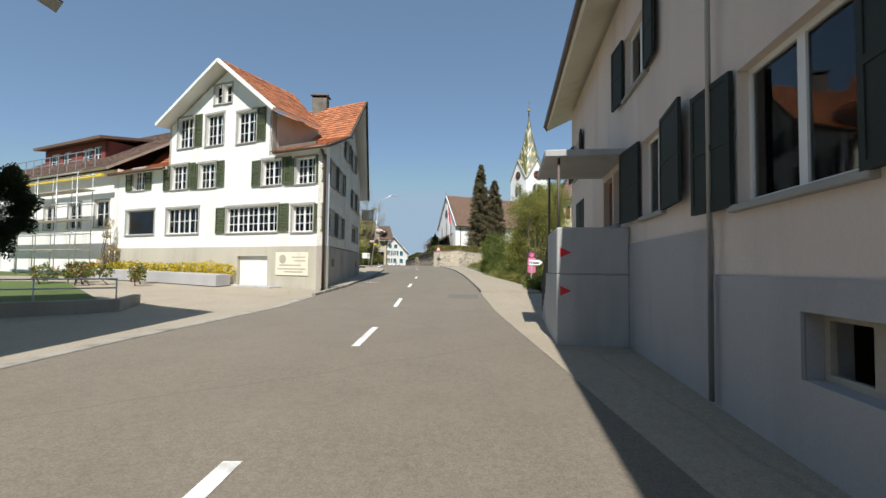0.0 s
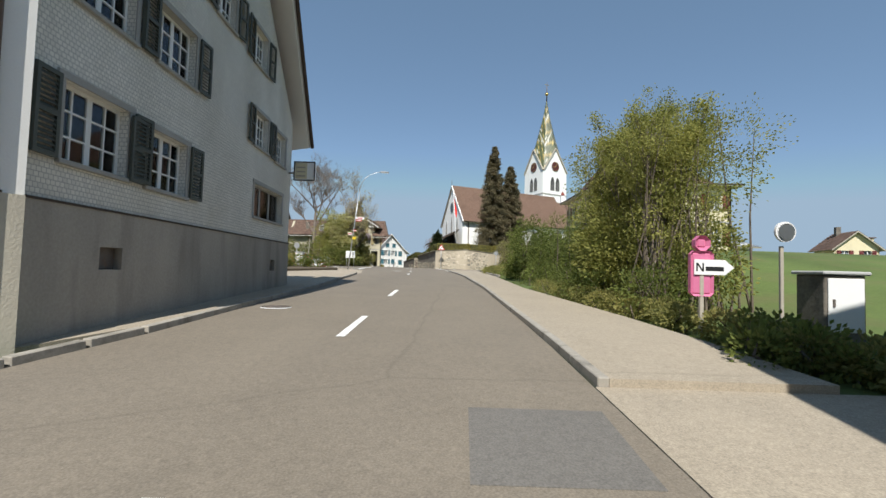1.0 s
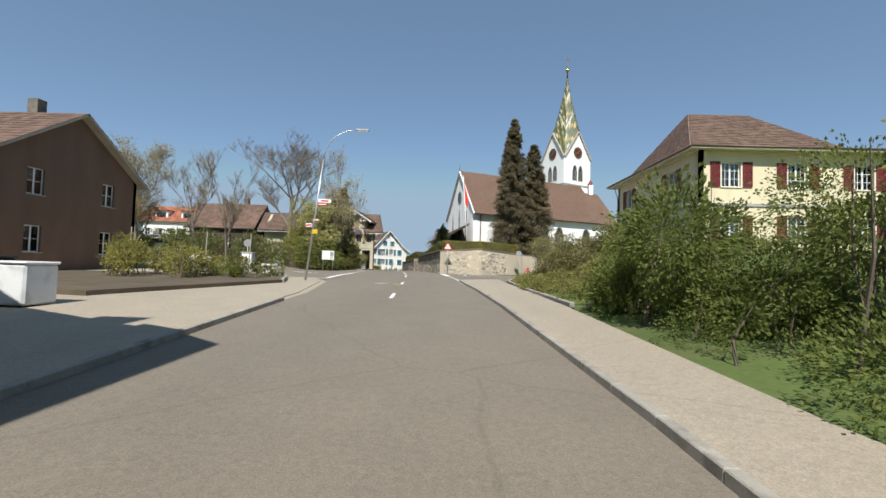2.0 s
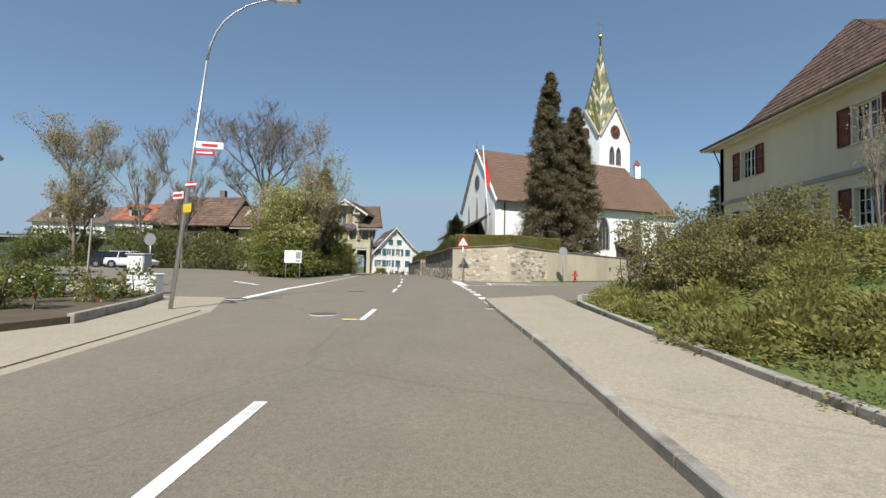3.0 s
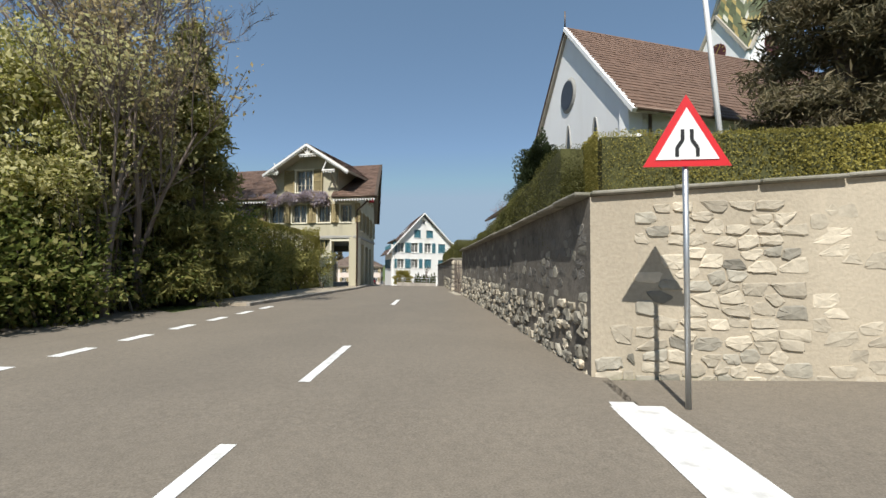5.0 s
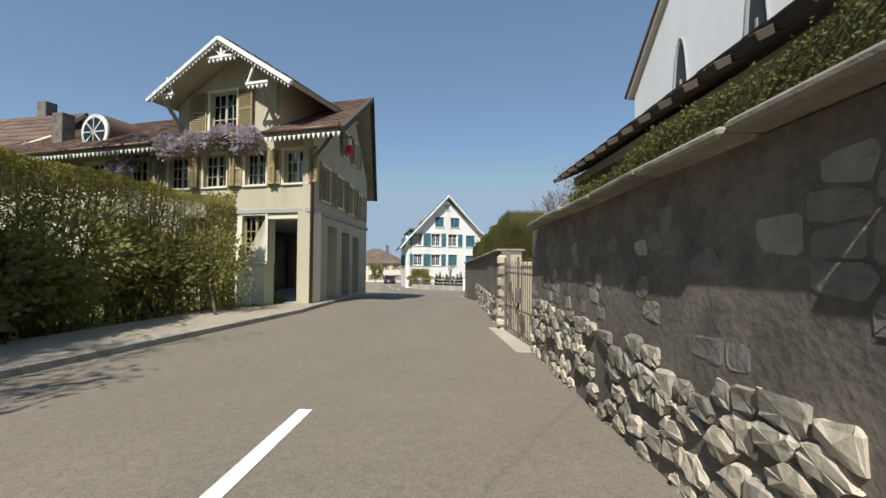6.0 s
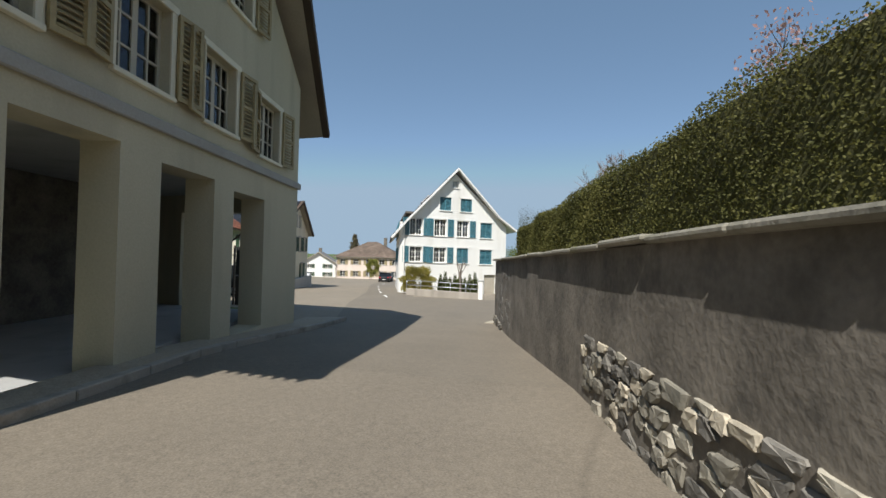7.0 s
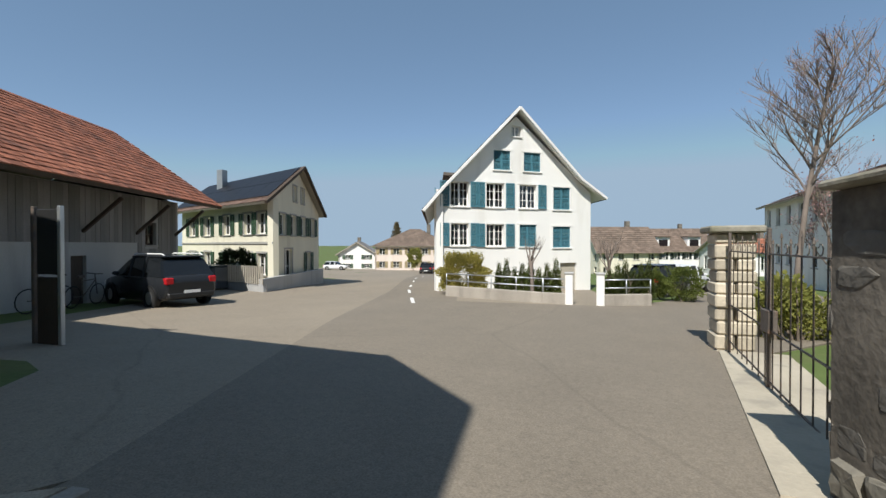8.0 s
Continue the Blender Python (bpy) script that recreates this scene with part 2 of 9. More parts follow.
IRON = surface("wrought_iron", (0.16, 0.135, 0.115), 0.65, 3.0, 40, 0.4, (0.22, 0.13, 0.08), 0.4, metal=0.3)
ZINC = surface("zinc_sheet", (0.42, 0.43, 0.43), 0.45, 1.5, 30, 0.15, None, 0.1, metal=0.7)
GALVANISED = surface("galvanised_steel", (0.52, 0.54, 0.55), 0.42, 2.0, 40, 0.12, None, 0.1, metal=0.8)
COPPER_BROWN = surface("brown_gutter", (0.13, 0.085, 0.06), 0.5, 1.5, 30, 0.2, None, 0.1, metal=0.4)
SIGN_WHITE = surface("sign_white", (0.80, 0.80, 0.78), 0.45, 2.0, 20, 0.05, None, 0)
SIGN_RED = surface("sign_red", (0.60, 0.025, 0.03), 0.45, 2.0, 20, 0.08, None, 0)
SIGN_BLACK = surface("sign_black", (0.02, 0.02, 0.02), 0.5, 2.0, 20, 0.1, None, 0)
SIGN_YELLOW = surface("sign_yellow", (0.72, 0.52, 0.04), 0.5, 2.0, 20, 0.1, None, 0)
SIGN_FADED = surface("faded_sign_yellow", (0.66, 0.60, 0.40), 0.5, 2.0, 20, 0.1, None, 0)
SIGN_PINK = surface("sign_pink", (0.60, 0.17, 0.30), 0.55, 2.0, 20, 0.1, None, 0)
SIGN_BACK = surface("grey_sign_back", (0.36, 0.37, 0.37), 0.5, 2.0, 20, 0.12, None, 0, metal=0.5)
FLAG_RED = surface("red_flag_cloth", (0.70, 0.045, 0.035), 0.8, 2.0, 60, 0.15, None, 0.1)
HYDRANT_RED = surface("hydrant_red", (0.55, 0.035, 0.03), 0.45, 2.0, 30, 0.15, None, 0.1)
CABINET_GREY = surface("cabinet_grey", (0.70, 0.70, 0.69), 0.55, 1.0, 30, 0.1, (0.4, 0.4, 0.38), 0.1)
SOLAR = surface("solar_panel", (0.014, 0.015, 0.018), 0.45, 1.0, 10, 0.1, None, 0, spec=0.2)
BARK = surface("bark", (0.15, 0.12, 0.09), 0.95, 2.0, 25, 0.35, (0.08, 0.07, 0.05), 0.7)
TWIG = surface("twigs", (0.22, 0.18, 0.15), 0.95, 2.0, 25, 0.3, None, 0)
SPRING_LEAF = leaf("spring_leaves", (0.155, 0.18, 0.036), (0.42, 0.40, 0.12), 0.5)
BUSH_LEAF = leaf("bush_leaves", (0.085, 0.12, 0.028), (0.24, 0.27, 0.07), 0.5)
BANK_LEAF = leaf("bank_shrub_leaves", (0.15, 0.165, 0.05), (0.40, 0.36, 0.12), 0.5)
SHADED_HEDGE_LEAF = leaf("shaded_clipped_leaves", (0.08, 0.088, 0.025), (0.17, 0.16, 0.048), 0.4)
HEDGE_CORE = surface("hedge_twigs", (0.085, 0.085, 0.03), 0.95, 3.0, 30, 0.4, None, 0.6)
BROWN_HEDGE = leaf("brownish_hedge_leaves", (0.24, 0.215, 0.055), (0.46, 0.40, 0.11), 0.5)
BEECH_HEDGE = leaf("spring_hedge_leaves", (0.22, 0.21, 0.055), (0.50, 0.45, 0.14), 0.6)
NEEDLE = leaf("spruce_needles", (0.085, 0.085, 0.042), (0.26, 0.21, 0.12), 0.35)
YEW = leaf("yew_needles", (0.025, 0.038, 0.016), (0.06, 0.075, 0.03), 0.15)
BLOSSOM = leaf("pale_blossom", (0.45, 0.42, 0.16), (0.64, 0.60, 0.32), 0.45)
THUJA = leaf("thuja_sprays", (0.05, 0.075, 0.018), (0.12, 0.14, 0.035), 0.3)
GREY_LEAF = leaf("grey_brown_buds", (0.18, 0.16, 0.08), (0.32, 0.28, 0.15), 0.45)
BUFF_LEAF = leaf("buff_buds", (0.34, 0.27, 0.14), (0.56, 0.46, 0.25), 0.55)
WISTERIA = leaf("wisteria_flowers", (0.40, 0.34, 0.40), (0.60, 0.53, 0.58))
YELLOW_FLOWER = leaf("yellow_flowers", (0.62, 0.45, 0.02), (0.78, 0.62, 0.05))
RED_FLOWER = leaf("red_flowers", (0.50, 0.03, 0.02), (0.6, 0.08, 0.04))
WHITE_FLOWER = leaf("white_flowers", (0.6, 0.58, 0.55), (0.75, 0.74, 0.7))
PINK_BUD = leaf("pinkish_buds", (0.35, 0.20, 0.20), (0.45, 0.30, 0.27))
TYRE = surface("tyre_rubber", (0.02, 0.02, 0.02), 0.85, 3.0, 30, 0.2, None, 0.1)
RIM = surface("alloy_rim", (0.5, 0.5, 0.5), 0.3, 3.0, 30, 0.1, None, 0, metal=0.9)
CAR_WHITE = surface("white_car_paint", (0.75, 0.76, 0.77), 0.25, 1.0, 30, 0.04, None, 0)
CAR_BLACK = surface("black_car_paint", (0.02, 0.022, 0.025), 0.2, 1.0, 30, 0.1, None, 0)
CAR_GREY = surface("grey_car_paint", (0.10, 0.11, 0.12), 0.25, 1.0, 30, 0.1, None, 0)
LEADED = surface("leaded_glass", (0.05, 0.048, 0.045), 0.3, 3.0, 20, 0.3, None, 0.1)
CAR_GLASS = surface("tinted_car_glass", (0.012, 0.014, 0.016), 0.05, 1.0, 30, 0.1, None, 0, spec=0.6)
TAIL_RED = surface("tail_lamp_red", (0.45, 0.015, 0.02), 0.2, 1.0, 30, 0.1, None, 0)
CLOCK_FACE = surface("dark_clock_face", (0.10, 0.03, 0.025), 0.5, 1.0, 20, 0.1, None, 0)
GOLD = surface("gilded_metal", (0.62, 0.43, 0.12), 0.35, 2.0, 20, 0.1, None, 0, metal=0.8)

# ---------------------------------------------------------------- building helpers
WORLD = {}


def mesh_of(bm, name, material):
    me = bpy.data.meshes.new(name)
    bm.normal_update()
    bm.to_mesh(me)
    bm.free()
    for m in (material if isinstance(material, (list, tuple)) else [material]):
        me.materials.append(m)
    return me


def thing(name, x, y, z, label, category, group="", kind="", turn=0.0):
    ob = new(name)
    ob.empty_display_size = 0.3
    m = pose(x, y, z, 0, 0, turn)
    ob.matrix_basis = m
    WORLD[ob] = m
    return tagged(ob, label, category, group, kind)


def put(name, me, parent, m=None, label=""):
    """A mesh object at the world pose m under its thing."""
    ob = new(name, me)
    m = m if m is not None else Matrix.Identity(4)
    if parent is not None:
        ob.parent = parent
        ob.matrix_parent_inverse = WORLD[parent].inverted()
    ob.matrix_basis = m
    WORLD[ob] = m
    return tagged(ob, label)


def part(name, bm, material, parent, label="", m=None):
    return put(name, mesh_of(bm, name, material), parent, m, label)


def box(bm, x0, y0, z0, x1, y1, z1, bevel=0.0, m=None, mi=0):
    r = bmesh.ops.create_cube(bm, size=1.0)
    vs = r["verts"]
    for v in vs:
        v.co = Vector((x0 + (v.co.x + 0.5) * (x1 - x0), y0 + (v.co.y + 0.5) * (y1 - y0), z0 + (v.co.z + 0.5) * (z1 - z0)))
    fs = {f for v in vs for f in v.link_faces}
    if bevel:
        out = bmesh.ops.bevel(bm, geom=list({e for v in vs for e in v.link_edges}), offset=bevel, segments=1, affect="EDGES")
        fs = set(out["faces"]) | {f for f in fs if f.is_valid}
        vs = list({v for f in fs for v in f.verts})
    for f in fs:
        f.material_index = mi
    if m is not None:
        bmesh.ops.transform(bm, matrix=m, verts=vs)
    return vs


def tube(bm, pts, radii, sides=6, cap=True):
    """A tapered tube along points."""
    rings = []
    pts = [Vector(p) for p in pts]
    for i, p in enumerate(pts):
        d = (pts[min(i + 1, len(pts) - 1)] - pts[max(i - 1, 0)]).normalized()
        a = d.orthogonal().normalized()
        b = d.cross(a)
        r = radii[i] if isinstance(radii, (list, tuple)) else radii
        rings.append([bm.verts.new(p + (a * math.cos(6.2832 * k / sides) + b * math.sin(6.2832 * k / sides)) * r) for k in range(sides)])
    for r0, r1 in zip(rings, rings[1:]):
        best = min(range(sides), key=lambda s: (r0[0].co - r1[s].co).length)
        for k in range(sides):
            f = bm.faces.new((r0[k], r0[(k + 1) % sides], r1[(k + 1 + best) % sides], r1[(k + best) % sides]))
            f.smooth = sides > 5
    if cap:
        bm.faces.new(rings[0][::-1])
        bm.faces.new(rings[-1])


def tube_part(name, pts, r, material, parent, label="", sides=8):
    bm = bmesh.new()
    tube(bm, pts, r, sides)
    return part(name, bm, material, parent, label)


def wall_pose(p0, p1, z=0.0):
    """Local axes of a wall seen from outside: x along it, y into it, z up."""
    d = Vector((p1[0] - p0[0], p1[1] - p0[1], 0)).normalized()
    m = Matrix.Identity(4)
    m.col[0][:3] = d
    m.col[1][:3] = Vector((-d.y, d.x, 0))
    m.col[3][:3] = (p0[0], p0[1], z)
    return m


def span(p0, p1):
    return math.hypot(p1[0] - p0[0], p1[1] - p0[1])


def panel(name, parent, m, outline, holes, thick, material, label=""):
    """A wall slab with openings that go through it."""
    bm = bmesh.new()
    uv = bm.loops.layers.uv.new("UVMap")
    loops = [outline] + [[(a, b), (c, b), (c, d), (a, d)] for a, b, c, d in holes]
    edges, rings = [], []
    for lp in loops:
        vs = [bm.verts.new((u, 0, z)) for u, z in lp]
        rings.append(vs)
        edges += [bm.edges.new((vs[i], vs[(i + 1) % len(vs)])) for i in range(len(vs))]
    bmesh.ops.triangle_fill(bm, edges=edges, use_beauty=True)
    front = list(bm.faces)
    for f in front:
        if f.calc_center_median() is not None:
            f.normal_update()
            if f.normal.y > 0:
                f.normal_flip()
    twin = {v: bm.verts.new((v.co.x, thick, v.co.z)) for r in rings for v in r}
    for f in front:
        bm.faces.new([twin[v] for v in f.verts][::-1])
    for r in rings:
        for i in range(len(r)):
            a, b = r[i], r[(i + 1) % len(r)]
            bm.faces.new((a, b, twin[b], twin[a]))
    bmesh.ops.recalc_face_normals(bm, faces=bm.faces[:])
    for f in bm.faces:
        for lo in f.loops:
            lo[uv].uv = (lo.vert.co.x + lo.vert.co.y, lo.vert.co.z)
    return part(name, bm, material, parent, label, m)


MESHES = {}


def lattice(bm, solid_x, solid_z, w0, w1, h, y0, y1):
    """One joined frame: upright strips solid_x and level strips solid_z, with openings between them."""
    xs = sorted({round(v, 4) for a in solid_x for v in a} | {w0, w1})
    zs = sorted({round(v, 4) for a in solid_z for v in a} | {0.0, h})
    vert = {}

    def v(x, y, z):
        if (x, y, z) not in vert:
            vert[x, y, z] = bm.verts.new((x, y, z))
        return vert[x, y, z]

    def full(i, k):
        if not (0 <= i < len(xs) - 1 and 0 <= k < len(zs) - 1):
            return False
        cx, cz = (xs[i] + xs[i + 1]) / 2, (zs[k] + zs[k + 1]) / 2
        return any(a < cx < b for a, b in solid_x) or any(a < cz < b for a, b in solid_z)
    for i in range(len(xs) - 1):
        for k in range(len(zs) - 1):
            if not full(i, k):
                continue
            a, b, c, d = xs[i], xs[i + 1], zs[k], zs[k + 1]
            bm.faces.new((v(a, y0, c), v(b, y0, c), v(b, y0, d), v(a, y0, d)))
            bm.faces.new((v(a, y1, d), v(b, y1, d), v(b, y1, c), v(a, y1, c)))
            if not full(i - 1, k):
                bm.faces.new((v(a, y0, c), v(a, y0, d), v(a, y1, d), v(a, y1, c)))
            if not full(i + 1, k):
                bm.faces.new((v(b, y0, d), v(b, y0, c), v(b, y1, c), v(b, y1, d)))
            if not full(i, k - 1):
                bm.faces.new((v(b, y0, c), v(a, y0, c), v(a, y1, c), v(b, y1, c)))
            if not full(i, k + 1):
                bm.faces.new((v(a, y0, d), v(b, y0, d), v(b, y1, d), v(a, y1, d)))


def window_mesh(w, h, cols, rows, leaves, material):
    """Casement frames with glazing bars, centred on x, foot at z = 0, face at y = 0."""
    key = ("win", round(w, 2), round(h, 2), cols, rows, leaves, material.name)
    if key not in MESHES:
        bm = bmesh.new()
        t, n = 0.055, cols * leaves
        up = [(-w / 2, -w / 2 + t), (w / 2 - t, w / 2)]
        for i in range(1, n):
            x, k = -w / 2 + w * i / n, 0.014 if i % cols else 0.05
            up.append((x - k, x + k))
        level = [(0.0, t), (h - t, h)] + [(h * j / rows - 0.014, h * j / rows + 0.014) for j in range(1, rows)]
        up = [(round(a, 4), round(b, 4)) for a, b in up]
        level = [(round(a, 4), round(b, 4)) for a, b in level]
        lattice(bm, up, level, round(-w / 2, 4), round(w / 2, 4), round(h, 4), 0.0, 0.05)
        MESHES[key] = mesh_of(bm, "window", material)
    return MESHES[key]


def box_mesh(name, material, x0, y0, z0, x1, y1, z1, bevel=0.0):
    key = (name, material.name, round(x0, 3), round(y0, 3), round(z0, 3), round(x1, 3), round(y1, 3), round(z1, 3))
    if key not in MESHES:
        bm = bmesh.new()
        box(bm, x0, y0, z0, x1, y1, z1, bevel)
        MESHES[key] = mesh_of(bm, name, material)
    return MESHES[key]


def shutter_mesh(w, h, material):
    """The frame of a louvred shutter, foot at z = 0, from x = 0 to w, in front of the wall, and its louvres."""
    key = ("shutter", round(w, 2), round(h, 2), material.name)
    if key not in MESHES:
        t, w, h = 0.06, round(w, 3), round(h, 3)
        bm = bmesh.new()
        lattice(bm, [(0.0, t), (round(w - t, 4), w)], [(0.0, t), (round(h * 0.48, 4), round(h * 0.48 + t, 4)), (round(h - t, 4), h)], 0.0, w, h, -0.045, 0.0)
        frame_me = mesh_of(bm, "shutter", material)
        bm = bmesh.new()
        if material is DARK_SHUTTER:
            box(bm, t, -0.035, t, w - t, -0.012, h - t)
        n = 0 if material is DARK_SHUTTER else max(6, int(h / 0.075))
        for k in range(n):
            z = t + (h - 2 * t) * (k + 0.5) / n
            box(bm, t, -0.004, -0.03, w - t, 0.004, 0.03, 0, Matrix.Translation((0, -0.022, z)) @ Matrix.Rotation(radians(-38), 4, "X"))
        MESHES[key] = (frame_me, mesh_of(bm, "louvre", material))
    return MESHES[key]


def put_shutter(parent, pair, m):
    ob = put("shutter", pair[0], parent, m)
    tagged(put("louvre", pair[1], ob, m), kind="stuff")


def window(parent, m, u, z, w, h, cols=2, rows=3, leaves=2, bars=None, trim=None, shutters="", paint=None, curtain=False, deep=0.14, sw=None, sill=True, ajar=0.0, closed=False):
    """A window in a wall: frame, panes, sill, surround and shutters. shutters: any of l and r."""
    bars = bars or WHITE_WOOD
    at = m @ Matrix.Translation((u, deep, z))
    f = put("window", window_mesh(w, h, cols, rows, leaves, bars), parent, at)
    for i in range(leaves):
        x0, x1 = -w / 2 + w * i / leaves + 0.05, -w / 2 + w * (i + 1) / leaves - 0.05
        put("pane", box_mesh("pane", PANE, x0, 0.022, 0.05, x1, 0.028, h - 0.05), f, at)
    back = m @ Matrix.Translation((u, deep, z))
    if curtain:
        key = ("curtain", round(w, 2), round(h, 2))
        if key not in MESHES:
            bm = bmesh.new()
            n = 26
            top = [bm.verts.new((-w / 2 + w * i / n, 0.2 + 0.03 * math.sin(i * 1.9), h)) for i in range(n + 1)]
            low = [bm.verts.new((-w / 2 + w * i / n, 0.2 + 0.04 * math.sin(i * 1.9 + 0.3), 0.02)) for i in range(n + 1)]
            for i in range(n):
                bm.faces.new((top[i], top[i + 1], low[i + 1], low[i]))
            MESHES[key] = mesh_of(bm, "curtain", CURTAIN)
        put("curtain", MESHES[key], f, back)
    if sill:
        put("sill", box_mesh("sill", trim or STONE_TRIM, -w / 2 - 0.08, -0.07 - deep, -0.07, w / 2 + 0.08, 0.02, -0.002, 0.008), f, at)
    if trim:
        for x0, x1 in ((-w / 2 - 0.1, -w / 2), (w / 2, w / 2 + 0.1)):
            put("jamb", box_mesh("jamb", trim, x0, -deep - 0.025, 0, x1, -deep - 0.002, h), f, at)
        put("lintel", box_mesh("lintel", trim, -w / 2 - 0.13, -deep - 0.035, h, w / 2 + 0.13, -deep - 0.002, h + 0.1), f, at)
    if paint:
        sw = sw or w / 2
        edge = 0.11 if trim else 0.02
        sm = shutter_mesh(sw, h + 0.04, paint)
        if closed:
            sm2 = shutter_mesh(w / 2, h, paint)
            put_shutter(parent, sm2, m @ Matrix.Translation((u - w / 2, deep - 0.05, z)))
            put_shutter(parent, sm2, m @ Matrix.Translation((u, deep - 0.05, z)))
        if "l" in shutters:
            put_shutter(parent, sm, m @ Matrix.Translation((u - w / 2 - edge, -0.028, z - 0.02)) @ Matrix.Rotation(radians(ajar), 4, "Z") @ Matrix.Scale(-1, 4, (1, 0, 0)))
        if "r" in shutters:
            put_shutter(parent, sm, m @ Matrix.Translation((u + w / 2 + edge, -0.028, z - 0.02)) @ Matrix.Rotation(radians(-ajar), 4, "Z"))
    return f


def hole(u, z, w, h):
    return (u - w / 2, z, u + w / 2, z + h)


def quad_prism(bm, a, b, c, d, thick):
    """A slab whose top is the quad a b c d."""
    a, b, c, d = (Vector(p) for p in (a, b, c, d))
    n = (b - a).cross(d - a).normalized() * thick
    if n.z < 0:
        n = -n
    top = [bm.verts.new(p) for p in (a, b, c, d)]
    low = [bm.verts.new(p - n) for p in (a, b, c, d)]
    bm.faces.new(top)
    bm.faces.new(low[::-1])
    for i in range(4):
        j = (i + 1) % 4
        bm.faces.new((top[j], top[i], low[i], low[j]))
    bmesh.ops.recalc_face_normals(bm, faces=bm.faces[:])


def tile_mesh(name, e0, e1, r1, r0, tile_w, tile_h, material, seed=1, lip=0.035):
    """Courses of tiles on a roof slope from the eave e0 e1 to the ridge r0 r1."""
    e0, e1, r0, r1 = (np.array(p, float) for p in (e0, e1, r0, r1))
    rows = max(2, int(np.linalg.norm((r0 + r1) / 2 - (e0 + e1) / 2) / tile_h))
    nrm = np.cross(e1 - e0, (r0 + r1) / 2 - e0)
    nrm = nrm / np.linalg.norm(nrm)
    if nrm[2] < 0:
        nrm = -nrm
    rng = random.Random(seed)
    verts, faces = [], []
    for j in range(rows):
        v0, v1 = j / rows, min(1.0, (j + 1.12) / rows)
        la, lb = e0 + (r0 - e0) * v0, e1 + (r1 - e1) * v0
        ha, hb = e0 + (r0 - e0) * v1, e1 + (r1 - e1) * v1
        n = max(1, int(np.linalg.norm(lb - la) / tile_w))
        off = 0.5 * (j % 2) / n
        gap = 0.004 / max(0.3, np.linalg.norm(lb - la))
        for i in range(n + 1):
            s0, s1 = max(0.0, i / n - off + gap), min(1.0, (i + 1) / n - off - gap)
            if s1 - s0 < 0.1 / n:
                continue
            k = lip + rng.uniform(-0.008, 0.012)
            p, q = la + (lb - la) * s0, la + (lb - la) * s1
            a, b = ha + (hb - ha) * s1, ha + (hb - ha) * s0
            at = len(verts)
            verts += [tuple(p + nrm * 0.004), tuple(q + nrm * 0.004), tuple(p + nrm * k), tuple(q + nrm * (k + rng.uniform(-0.004, 0.004))), tuple(a + nrm * 0.012), tuple(b + nrm * 0.012)]
            faces += [(at, at + 1, at + 3, at + 2), (at + 2, at + 3, at + 4, at + 5)]
    me = bpy.data.meshes.new(name)
    me.from_pydata(verts, [], faces)
    me.materials.append(material)
    me.update()
    return me


def slope(parent, e0, e1, r1, r0, material, tile_w=0.3, tile_h=0.36, thick=0.16, under=None, seed=1, label=""):
    """One roof slope: a solid slab and its courses of tiles."""
    bm = bmesh.new()
    quad_prism(bm, e0, e1, r1, r0, thick)
    roof = part("roof", bm, under or GREY_WOOD, parent, label)
    t = put("roof_tiles", tile_mesh("roof_tiles", e0, e1, r1, r0, tile_w, tile_h, material, seed), roof)
    tagged(t, kind="stuff")
    return roof


def gutter(parent, a, b, material=COPPER_BROWN, r=0.07):
    return tube_part("gutter", [a, b], r, material, parent, "", 8)


def bar3(parent, name, a, b, w, material, label=""):
    """A square bar between two points."""
    a, b = Vector(a), Vector(b)
    bm = bmesh.new()
    box(bm, -w / 2, -w / 2, 0, w / 2, w / 2, (b - a).length, min(0.01, w * 0.15))
    q = (b - a).to_track_quat("Z", "Y").to_matrix().to_4x4()
    return part(name, bm, material, parent, label, Matrix.Translation(a) @ q)


# ground height along the street
G_Y = [-300, 0, 14, 21, 41, 54, 60, 80, 92, 97, 102, 112, 125, 160, 200, 260, 1000]
G_Z = [0, 0, 0.1, 0.45, 1.1, 1.3, 1.45, 1.62, 1.56, 1.48, 1.1, 0.6, 0.1, -1.5, -3.2, -4.0, -4.0]


def ground_z(y):
    return float(np.interp(y, G_Y, G_Z))


